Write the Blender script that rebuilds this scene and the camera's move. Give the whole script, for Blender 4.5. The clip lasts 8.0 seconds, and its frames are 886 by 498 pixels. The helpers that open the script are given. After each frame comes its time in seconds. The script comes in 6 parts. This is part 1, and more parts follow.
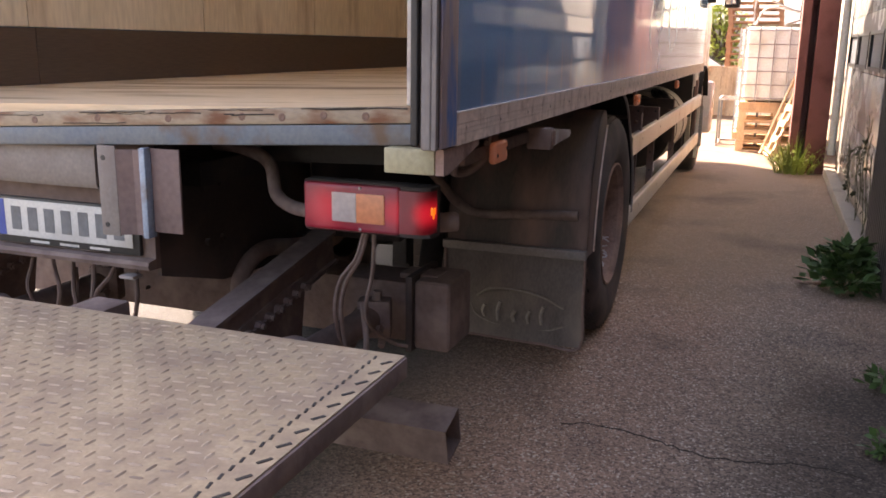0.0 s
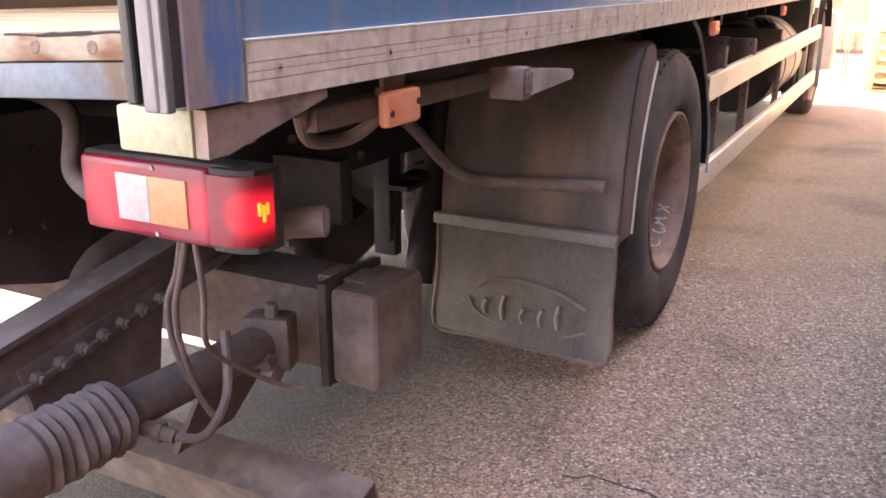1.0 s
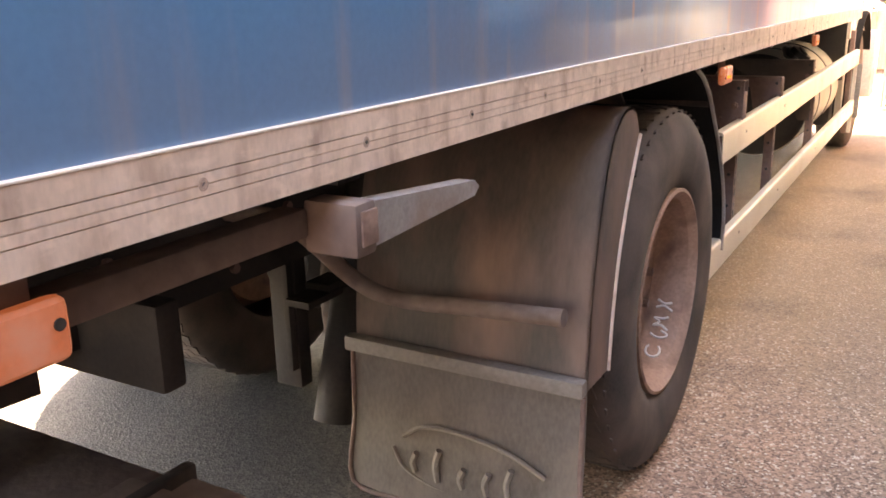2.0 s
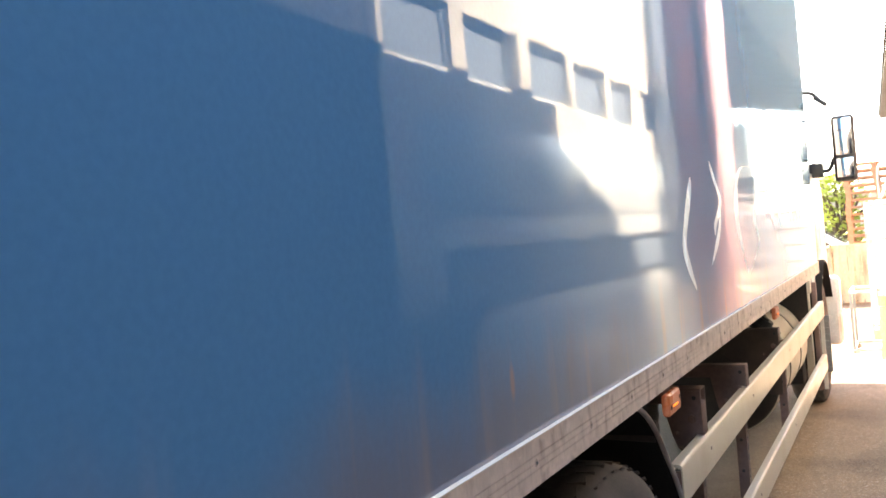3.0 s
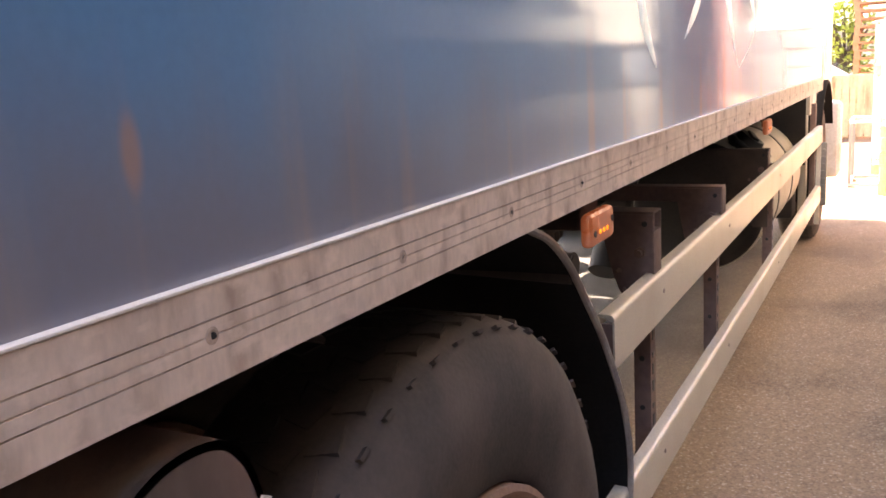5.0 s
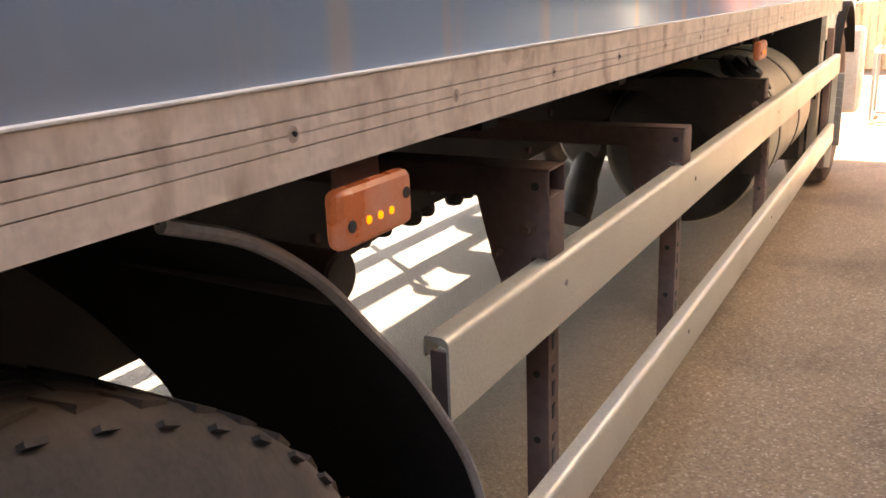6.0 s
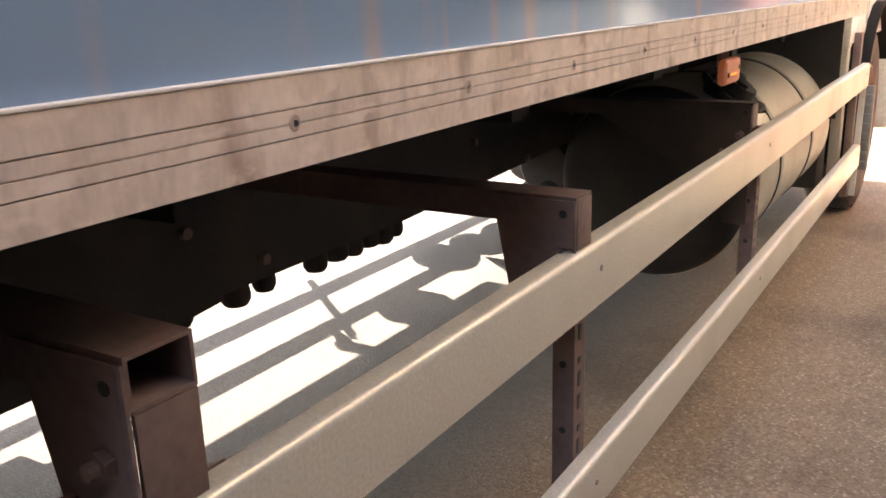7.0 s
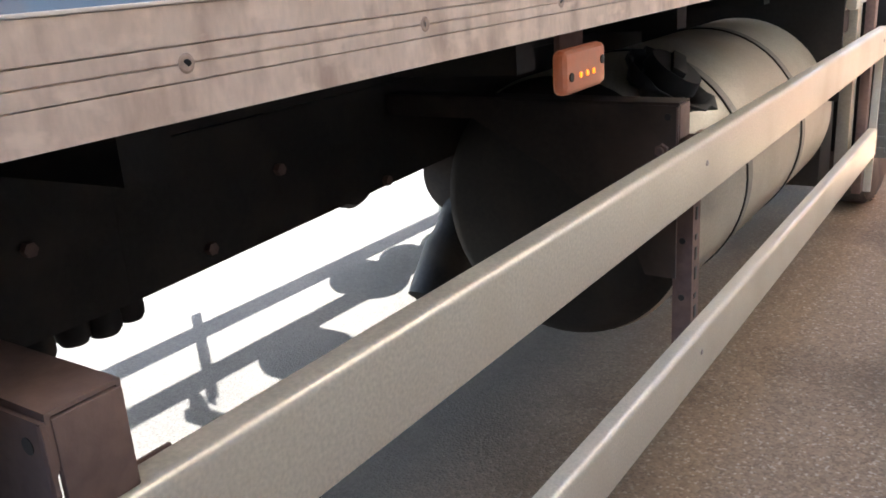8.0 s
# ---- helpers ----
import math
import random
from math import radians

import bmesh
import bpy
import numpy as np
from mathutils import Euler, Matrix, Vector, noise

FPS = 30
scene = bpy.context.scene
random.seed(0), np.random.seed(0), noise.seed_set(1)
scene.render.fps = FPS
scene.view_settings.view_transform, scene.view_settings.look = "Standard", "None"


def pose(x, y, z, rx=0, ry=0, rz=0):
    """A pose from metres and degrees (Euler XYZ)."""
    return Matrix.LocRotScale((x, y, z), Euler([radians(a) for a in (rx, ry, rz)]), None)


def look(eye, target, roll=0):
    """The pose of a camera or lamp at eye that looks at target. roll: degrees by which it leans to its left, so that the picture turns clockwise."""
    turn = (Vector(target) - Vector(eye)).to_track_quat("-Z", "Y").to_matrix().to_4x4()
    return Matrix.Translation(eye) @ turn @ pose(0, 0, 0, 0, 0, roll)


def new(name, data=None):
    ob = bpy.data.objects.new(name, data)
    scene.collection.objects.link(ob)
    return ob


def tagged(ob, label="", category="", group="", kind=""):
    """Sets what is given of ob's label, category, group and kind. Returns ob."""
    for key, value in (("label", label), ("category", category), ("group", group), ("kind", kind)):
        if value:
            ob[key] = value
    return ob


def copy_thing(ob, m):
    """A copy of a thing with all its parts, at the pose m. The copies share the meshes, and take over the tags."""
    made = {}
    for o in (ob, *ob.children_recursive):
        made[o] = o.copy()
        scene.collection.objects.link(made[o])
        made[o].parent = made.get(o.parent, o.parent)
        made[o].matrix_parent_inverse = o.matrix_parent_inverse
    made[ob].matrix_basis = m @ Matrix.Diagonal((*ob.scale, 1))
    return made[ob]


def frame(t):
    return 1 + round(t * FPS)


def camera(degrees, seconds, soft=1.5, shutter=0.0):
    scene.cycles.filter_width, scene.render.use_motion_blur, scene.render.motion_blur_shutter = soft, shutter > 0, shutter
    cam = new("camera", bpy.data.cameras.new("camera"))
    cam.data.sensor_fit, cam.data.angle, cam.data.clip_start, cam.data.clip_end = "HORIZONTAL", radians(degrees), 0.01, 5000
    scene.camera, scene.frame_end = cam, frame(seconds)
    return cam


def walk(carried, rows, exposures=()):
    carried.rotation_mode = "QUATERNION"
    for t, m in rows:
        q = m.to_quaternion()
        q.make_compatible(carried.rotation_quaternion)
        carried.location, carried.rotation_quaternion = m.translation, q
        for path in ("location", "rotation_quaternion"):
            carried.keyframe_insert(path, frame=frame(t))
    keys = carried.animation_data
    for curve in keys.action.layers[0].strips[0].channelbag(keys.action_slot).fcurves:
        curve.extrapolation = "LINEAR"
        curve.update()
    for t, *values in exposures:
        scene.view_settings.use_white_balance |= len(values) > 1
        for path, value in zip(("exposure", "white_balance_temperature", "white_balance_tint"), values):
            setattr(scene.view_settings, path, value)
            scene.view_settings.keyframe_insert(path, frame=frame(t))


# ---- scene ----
cam = camera(54.0, 8.0, soft=1.7)
# seconds, x, y, z, yaw, pitch, lean
ROWS = [
    (0.0, 0.674, -1.687, 1.354, 20.33, -13.29, -0.81),
    (0.5, 0.759, -1.129, 1.319, 22.27, -16.11, -1.06),
    (1.0, 0.734, -0.648, 1.276, 27.86, -17.43, -0.09),
    (1.2, 0.713, -0.468, 1.287, 29.34, -17.74, 0.35),
    (2.3, 0.567, 0.517, 1.367, 30.80, -13.51, 2.24),
    (2.5, 0.537, 0.706, 1.407, 30.29, -8.87, 4.22),
    (3.0, 0.549, 0.945, 1.518, 27.92, -0.06, 4.80),
    (3.5, 0.608, 1.035, 1.557, 27.21, 4.48, 4.41),
    (4.0, 0.632, 1.137, 1.544, 27.93, 5.20, 5.51),
    (4.5, 0.525, 1.430, 1.446, 28.63, -0.27, 5.99),
    (4.9, 0.451, 1.710, 1.363, 28.53, -9.46, 3.80),
    (5.0, 0.444, 1.778, 1.337, 28.18, -11.21, 3.38),
    (5.2, 0.456, 1.922, 1.294, 28.03, -13.92, 2.69),
    (6.5, 0.441, 2.940, 1.259, 30.16, -16.28, 1.89),
    (7.0, 0.470, 3.388, 1.256, 32.07, -16.34, 1.84),
    (7.5, 0.451, 3.860, 1.224, 34.13, -17.38, 3.17),
    (8.0, 0.471, 4.366, 1.212, 34.80, -18.16, 3.97),
]
EXPOSURES = [(0.0, 2.68, 8100, 24), (0.5, 4.05, 8100, 25), (1.0, 4.35, 8100, 25), (1.2, 4.3, 8100, 23), (2.3, 4.85, 10400, 21), (2.5, 4.95, 11000, 21), (3.0, 3.93, 7500, 9), (3.5, 2.4, 6200, 3),
             (4.0, 2.3, 6200, 3), (4.5, 2.65, 6600, 9), (5.0, 3.95, 8200, 22), (5.2, 3.85, 8500, 20), (6.5, 3.92, 8600, 16), (7.0, 3.7, 7700, 15), (7.5, 3.42, 6900, 11), (8.0, 3.5, 6200, 9)]
walk(cam, [(t, pose(x, y, z, 90 + pitch, 0, yaw) @ pose(0, 0, 0, 0, 0, -lean)) for t, x, y, z, yaw, pitch, lean in ROWS], EXPOSURES)

# ---- world and sun ----
SUN_TO = Vector((-0.84, 0.64, 1.0)).normalized()
world = bpy.data.worlds.new("world")
scene.world = world
world.use_nodes = True
wn = world.node_tree
sky = wn.nodes.new("ShaderNodeTexSky")
sky.sky_type = "NISHITA"
sky.sun_disc = False
sky.sun_elevation = math.asin(SUN_TO.z)
sky.sun_rotation = math.atan2(SUN_TO.x, SUN_TO.y) % (2 * math.pi)
sky.air_density, sky.dust_density = 1.0, 1.5
wn.nodes["Background"].inputs["Strength"].default_value = 0.15
wn.links.new(sky.outputs["Color"], wn.nodes["Background"].inputs["Color"])
sun = new("sun", bpy.data.lights.new("sun", "SUN"))
sun.data.energy, sun.data.angle, sun.data.color = 5.0, radians(0.53), (1.0, 0.95, 0.86)
sun.matrix_world = look(SUN_TO * 40, (0, 0, 0))


# ---- materials ----
def surf(name, base, second, rough=0.6, metal=0.0, scale=6.0, fine=60.0, bump=0.15, dirt=None, dirt_scale=2.0, dirt_low=0.5,
         dirt_high=0.7, stretch=(1, 1, 1), spec=0.5, rough_dirt=0.85, dist=0.004, fine_amount=0.25):
    """A surface whose colour wanders between two tones, with fine grain in colour and relief, and patches of dirt."""
    m = bpy.data.materials.new(name)
    m.use_nodes = True
    t = m.node_tree
    b = t.nodes["Principled BSDF"]
    co = t.nodes.new("ShaderNodeTexCoord")
    mp = t.nodes.new("ShaderNodeMapping")
    mp.inputs["Scale"].default_value = stretch
    t.links.new(co.outputs["Object"], mp.inputs["Vector"])

    def nz(sc, detail=5.0, vec=mp):
        n = t.nodes.new("ShaderNodeTexNoise")
        n.inputs["Scale"].default_value, n.inputs["Detail"].default_value = sc, detail
        t.links.new(vec.outputs["Vector"], n.inputs["Vector"])
        return n

    def mix(fac, a, c, kind="MIX"):
        n = t.nodes.new("ShaderNodeMix")
        n.data_type, n.blend_type = "RGBA", kind
        for sock, v in ((n.inputs[0], fac), (n.inputs[6], a), (n.inputs[7], c)):
            if isinstance(v, (int, float)):
                sock.default_value = v
            elif isinstance(v, tuple):
                sock.default_value = (*v[:3], 1)
            else:
                t.links.new(v, sock)
        return n.outputs[2]

    def ramp(src, lo, hi):
        n = t.nodes.new("ShaderNodeMapRange")
        n.inputs["From Min"].default_value, n.inputs["From Max"].default_value = lo, hi
        t.links.new(src, n.inputs["Value"])
        return n.outputs[0]

    big, small = nz(scale), nz(fine, 3.0, mp)
    col = mix(ramp(big.outputs["Fac"], 0.3, 0.7), base, second)
    col = mix(fine_amount, col, mix(ramp(small.outputs["Fac"], 0.3, 0.7), tuple(0.55 * v for v in base), tuple(min(1, 1.35 * v) for v in second)))
    b.inputs["Roughness"].default_value = rough
    b.inputs["Metallic"].default_value = metal
    b.inputs["Specular IOR Level"].default_value = spec
    if dirt:
        d = nz(dirt_scale, 8.0)
        f = ramp(d.outputs["Fac"], dirt_low, dirt_high)
        col = mix(f, col, dirt)
        r = t.nodes.new("ShaderNodeMapRange")
        r.inputs["To Min"].default_value, r.inputs["To Max"].default_value = rough, rough_dirt
        t.links.new(f, r.inputs["Value"])
        t.links.new(r.outputs[0], b.inputs["Roughness"])
        if metal:
            k = t.nodes.new("ShaderNodeMapRange")
            k.inputs["To Min"].default_value, k.inputs["To Max"].default_value = metal, 0.0
            t.links.new(f, k.inputs["Value"])
            t.links.new(k.outputs[0], b.inputs["Metallic"])
    t.links.new(col, b.inputs["Base Color"])
    if bump:
        bp = t.nodes.new("ShaderNodeBump")
        bp.inputs["Strength"].default_value, bp.inputs["Distance"].default_value = bump, dist
        t.links.new(small.outputs["Fac"], bp.inputs["Height"])
        t.links.new(bp.outputs["Normal"], b.inputs["Normal"])
    return m


def glow(name, base, strength, **kw):
    m = surf(name, base, base, rough=0.25, bump=0, **kw)
    b = m.node_tree.nodes["Principled BSDF"]
    b.inputs["Emission Color"].default_value = (*base, 1)
    b.inputs["Emission Strength"].default_value = strength
    return m


def box_paint():
    """Glossy blue panel paint under a film of dust, with soft brown runs near the lower edge, and shallow waves."""
    m = surf("blue_panel_paint", (0.066, 0.203, 0.365), (0.078, 0.226, 0.395), rough=0.08, scale=0.7, fine=90, bump=0, fine_amount=0.1)
    t = m.node_tree
    b = t.nodes["Principled BSDF"]

    def math_node(op, a, c=None, clamp=False):
        n = t.nodes.new("ShaderNodeMath")
        n.operation, n.use_clamp = op, clamp
        for k, v in enumerate((a, c)):
            if v is None:
                continue
            if isinstance(v, (int, float)):
                n.inputs[k].default_value = v
            else:
                t.links.new(v, n.inputs[k])
        return n.outputs[0]

    def rng(v, a, c, lo, hi, smooth=False):
        n = t.nodes.new("ShaderNodeMapRange")
        n.interpolation_type = "SMOOTHSTEP" if smooth else "LINEAR"
        for k, w in zip(("From Min", "From Max", "To Min", "To Max"), (a, c, lo, hi)):
            n.inputs[k].default_value = w
        t.links.new(v, n.inputs["Value"])
        return n.outputs[0]

    def noise(scale, detail, stretch=(1, 1, 1)):
        mp = t.nodes.new("ShaderNodeMapping")
        mp.inputs["Scale"].default_value = stretch
        t.links.new(co.outputs["Object"], mp.inputs["Vector"])
        n = t.nodes.new("ShaderNodeTexNoise")
        n.inputs["Scale"].default_value, n.inputs["Detail"].default_value = scale, detail
        t.links.new(mp.outputs[0], n.inputs["Vector"])
        return n.outputs["Fac"]

    def blend(fac, col):
        mx = t.nodes.new("ShaderNodeMix")
        mx.data_type = "RGBA"
        t.links.new(fac, mx.inputs[0])
        t.links.new(b.inputs["Base Color"].links[0].from_socket, mx.inputs[6])
        if isinstance(col, tuple):
            mx.inputs[7].default_value = (*col, 1)
        else:
            t.links.new(col, mx.inputs[7])
        t.links.new(mx.outputs[2], b.inputs["Base Color"])

    co = t.nodes.new("ShaderNodeTexCoord")
    sep = t.nodes.new("ShaderNodeSeparateXYZ")
    t.links.new(co.outputs["Object"], sep.inputs[0])
    # pale dust near the lower edge, and a paler tint ramped in towards the front
    up, along = sep.outputs["Z"], sep.outputs["Y"]
    film = math_node("MULTIPLY", rng(up, 1.235, 1.90, 0.90, 0.18, True), rng(along, 1.9, 2.9, 0.08, 0.95, True))
    film = math_node("MULTIPLY", film, rng(noise(1.3, 3), 0.3, 0.75, 0.65, 1.0), True)
    blend(film, (0.275, 0.36, 0.45))
    # brown road grime, darkest round the wheel, with a ragged upper edge
    ragged = math_node("MULTIPLY_ADD", noise(3.0, 5, (1, 1.6, 0.5)), 0.28)
    ragged.node.inputs[2].default_value = -0.14
    grime = math_node("MULTIPLY", rng(math_node("ADD", up, ragged), 1.25, 1.44, 0.64, 0.0, True), rng(along, 2.5, 3.5, 1.0, 0.22, True), True)
    grime = math_node("MULTIPLY", grime, rng(along, 1.0, 2.0, 0.35, 1.0, True))
    blend(grime, (0.25, 0.168, 0.132))
    # narrow tan runs above the rail
    runs = rng(noise(3.0, 4, (1, 5.0, 0.30)), 0.50, 0.74, 0.0, 0.7, True)
    runs = math_node("MULTIPLY", runs, rng(math_node("ADD", up, ragged), 1.24, 1.50, 1.0, 0.0, True))
    runs = math_node("MULTIPLY", runs, rng(along, 2.2, 4.0, 0.5, 1.0, True), True)
    blend(runs, (0.42, 0.29, 0.205))
    # a rusty scratch low on the panel
    v = t.nodes.new("ShaderNodeVectorMath")
    v.operation = "SUBTRACT"
    t.links.new(co.outputs["Object"], v.inputs[0])
    v.inputs[1].default_value = (-0.01, 2.195, 1.345)
    w = t.nodes.new("ShaderNodeVectorMath")
    w.operation = "MULTIPLY"
    t.links.new(v.outputs[0], w.inputs[0])
    w.inputs[1].default_value = (1, 1 / 0.012, 1 / 0.035)
    ln = t.nodes.new("ShaderNodeVectorMath")
    ln.operation = "LENGTH"
    t.links.new(w.outputs[0], ln.inputs[0])
    blend(rng(ln.outputs["Value"], 0.3, 1.1, 0.6, 0.0, True), (0.45, 0.25, 0.17))
    dust = math_node("ADD", film, grime, True)
    t.links.new(rng(dust, 0, 1, 0.03, 0.13), b.inputs["Roughness"])
    # loose dust on the paint, palest where it is seen at a glancing angle
    b.inputs["Sheen Weight"].default_value, b.inputs["Sheen Roughness"].default_value = 0.06, 0.35
    b.inputs["Sheen Tint"].default_value = (0.80, 0.88, 1.0, 1)
    # long shallow waves, and fine upright ripples of the sheet
    h = math_node("ADD", noise(1.6, 2), math_node("MULTIPLY", noise(5.0, 2, (1, 1, 0.6)), 0.22))
    h = math_node("ADD", h, math_node("MULTIPLY", noise(9.0, 2, (1, 1, 0.14)), 0.09))
    bp = t.nodes.new("ShaderNodeBump")
    bp.inputs["Strength"].default_value, bp.inputs["Distance"].default_value = 0.25, 0.008
    t.links.new(h, bp.inputs["Height"])
    t.links.new(bp.outputs["Normal"], b.inputs["Normal"])
    return m


def rail_paint():
    """Weathered pale rail: soft upright smears of dust, pale rubbed patches and fine specks."""
    m = surf("weathered_pale_rail", (0.57, 0.425, 0.335), (0.75, 0.58, 0.47), rough=0.5, scale=15, fine=150, stretch=(1, 1.0, 0.45), dirt=(0.40, 0.275, 0.208),
             dirt_scale=24, dirt_low=0.50, dirt_high=0.72, fine_amount=0.14, bump=0.08)
    t = m.node_tree
    b = t.nodes["Principled BSDF"]
    co = t.nodes.new("ShaderNodeTexCoord")
    mp = t.nodes.new("ShaderNodeMapping")
    mp.inputs["Scale"].default_value = (1, 0.7, 1.3)
    t.links.new(co.outputs["Object"], mp.inputs["Vector"])
    n = t.nodes.new("ShaderNodeTexNoise")
    n.inputs["Scale"].default_value, n.inputs["Detail"].default_value = 38, 4
    t.links.new(mp.outputs[0], n.inputs["Vector"])
    r = t.nodes.new("ShaderNodeMapRange")
    r.inputs["From Min"].default_value, r.inputs["From Max"].default_value, r.inputs["To Max"].default_value = 0.53, 0.66, 0.60
    t.links.new(n.outputs["Fac"], r.inputs["Value"])
    mx = t.nodes.new("ShaderNodeMix")
    mx.data_type = "RGBA"
    t.links.new(r.outputs[0], mx.inputs[0])
    t.links.new(b.inputs["Base Color"].links[0].from_socket, mx.inputs[6])
    mx.inputs[7].default_value = (0.82, 0.64, 0.52, 1)
    t.links.new(mx.outputs[2], b.inputs["Base Color"])
    return m


def lamp_red(name, base, bulbs, rim, peak):
    """Red lens of a lit lamp: it glows most round its bulbs, given as (x, z, reach)."""
    m = surf(name, base, base, rough=0.3, bump=0, scale=9, dirt=(0.20, 0.055, 0.065), dirt_scale=9, dirt_low=0.42, dirt_high=0.8, rough_dirt=0.6)
    t = m.node_tree
    b = t.nodes["Principled BSDF"]
    co = t.nodes.new("ShaderNodeTexCoord")
    total = None
    for x, z, reach in bulbs:
        v = t.nodes.new("ShaderNodeVectorMath")
        v.operation = "SUBTRACT"
        t.links.new(co.outputs["Object"], v.inputs[0])
        v.inputs[1].default_value = (x, 0.09, z)
        w = t.nodes.new("ShaderNodeVectorMath")
        w.operation = "MULTIPLY"
        t.links.new(v.outputs[0], w.inputs[0])
        w.inputs[1].default_value = (1, 0.3, 1)
        ln = t.nodes.new("ShaderNodeVectorMath")
        ln.operation = "LENGTH"
        t.links.new(w.outputs[0], ln.inputs[0])
        r = t.nodes.new("ShaderNodeMapRange")
        r.interpolation_type = "SMOOTHERSTEP"
        r.inputs["From Min"].default_value, r.inputs["From Max"].default_value = 0.0, reach
        r.inputs["To Min"].default_value, r.inputs["To Max"].default_value = peak, 0.0
        t.links.new(ln.outputs["Value"], r.inputs["Value"])
        a = t.nodes.new("ShaderNodeMath")
        a.operation = "ADD"
        t.links.new(r.outputs[0], a.inputs[0])
        if total is None:
            a.inputs[1].default_value = rim
        else:
            t.links.new(total, a.inputs[1])
        total = a.outputs[0]
    b.inputs["Emission Color"].default_value = (1.0, 0.02, 0.045, 1)
    t.links.new(total, b.inputs["Emission Strength"])
    return m


def roof_sheet():
    """White fibreglass roof, out of view, made translucent so daylight brightens the load space."""
    m = surf("white_fibreglass", (0.66, 0.64, 0.60), (0.72, 0.70, 0.66), rough=0.5, scale=2, fine=60)
    t = m.node_tree
    b, out = t.nodes["Principled BSDF"], t.nodes["Material Output"]
    tr = t.nodes.new("ShaderNodeBsdfTranslucent")
    tr.inputs["Color"].default_value = (0.80, 0.72, 0.58, 1)
    mx = t.nodes.new("ShaderNodeMixShader")
    mx.inputs[0].default_value = 0.17
    t.links.new(b.outputs[0], mx.inputs[1])
    t.links.new(tr.outputs[0], mx.inputs[2])
    t.links.new(mx.outputs[0], out.inputs["Surface"])
    return m


def asphalt():
    """Worn asphalt: pale chips in a brown-grey binder, tan dust in wide patches, dark stains, shade painted under the
    truck.
    """
    m = surf("worn_asphalt", (0.130, 0.102, 0.086), (0.235, 0.165, 0.121), rough=0.9, scale=1.7, fine=30, bump=0, fine_amount=0.15, spec=0.35)
    t = m.node_tree
    b = t.nodes["Principled BSDF"]
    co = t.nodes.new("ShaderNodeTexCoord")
    # tan dust lies thick further along the yard and thins out towards the darker end by the wall
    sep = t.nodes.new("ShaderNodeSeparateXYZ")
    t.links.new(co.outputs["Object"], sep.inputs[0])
    patch = t.nodes.new("ShaderNodeTexNoise")
    patch.inputs["Scale"].default_value, patch.inputs["Detail"].default_value = 0.8, 5
    t.links.new(co.outputs["Object"], patch.inputs["Vector"])
    wob = t.nodes.new("ShaderNodeMath")
    wob.operation = "MULTIPLY_ADD"
    t.links.new(patch.outputs["Fac"], wob.inputs[0])
    wob.inputs[1].default_value = 3.0
    t.links.new(sep.outputs["Y"], wob.inputs[2])
    reach = t.nodes.new("ShaderNodeMapRange")
    reach.interpolation_type = "SMOOTHSTEP"
    reach.inputs["From Min"].default_value, reach.inputs["From Max"].default_value = 4.2, 6.0
    reach.inputs["To Max"].default_value = 0.8
    t.links.new(wob.outputs[0], reach.inputs["Value"])
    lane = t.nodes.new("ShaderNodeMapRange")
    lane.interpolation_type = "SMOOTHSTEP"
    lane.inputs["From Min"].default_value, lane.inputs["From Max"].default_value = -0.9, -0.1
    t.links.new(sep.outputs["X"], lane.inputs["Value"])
    # a brown dusty strip runs along the wheels from the rear end on
    strip = t.nodes.new("ShaderNodeMath")
    strip.operation = "MULTIPLY_ADD"
    t.links.new(patch.outputs["Fac"], strip.inputs[0])
    strip.inputs[1].default_value = 0.9
    t.links.new(sep.outputs["X"], strip.inputs[2])
    cross = t.nodes.new("ShaderNodeMapRange")
    cross.interpolation_type = "SMOOTHSTEP"
    cross.inputs["From Min"].default_value, cross.inputs["From Max"].default_value = 0.65, 1.25
    cross.inputs["To Min"].default_value, cross.inputs["To Max"].default_value = 0.9, 0.0
    t.links.new(strip.outputs[0], cross.inputs["Value"])
    top = t.nodes.new("ShaderNodeMath")
    top.operation = "MAXIMUM"
    t.links.new(reach.outputs[0], top.inputs[0])
    t.links.new(cross.outputs[0], top.inputs[1])
    both = t.nodes.new("ShaderNodeMath")
    both.operation = "MULTIPLY"
    t.links.new(top.outputs[0], both.inputs[0])
    t.links.new(lane.outputs[0], both.inputs[1])
    # away from the dusty lane the asphalt is darkened, painting shade under the truck
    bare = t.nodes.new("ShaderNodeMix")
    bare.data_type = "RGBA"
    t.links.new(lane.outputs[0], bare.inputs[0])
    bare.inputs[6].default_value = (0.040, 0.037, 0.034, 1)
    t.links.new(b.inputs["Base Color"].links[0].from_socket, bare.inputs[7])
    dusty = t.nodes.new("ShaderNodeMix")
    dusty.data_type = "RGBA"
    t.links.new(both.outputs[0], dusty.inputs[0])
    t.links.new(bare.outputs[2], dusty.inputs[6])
    # the strip by the wheels is redder than the tan dust further on
    hue = t.nodes.new("ShaderNodeMix")
    hue.data_type = "RGBA"
    t.links.new(reach.outputs[0], hue.inputs[0])
    hue.inputs[6].default_value, hue.inputs[7].default_value = (0.245, 0.154, 0.113, 1), (0.190, 0.129, 0.079, 1)
    t.links.new(hue.outputs[2], dusty.inputs[7])
    v = t.nodes.new("ShaderNodeTexVoronoi")
    v.inputs["Scale"].default_value = 125
    t.links.new(co.outputs["Object"], v.inputs["Vector"])
    w = t.nodes.new("ShaderNodeSeparateColor")
    t.links.new(v.outputs["Color"], w.inputs[0])
    f = t.nodes.new("ShaderNodeMapRange")
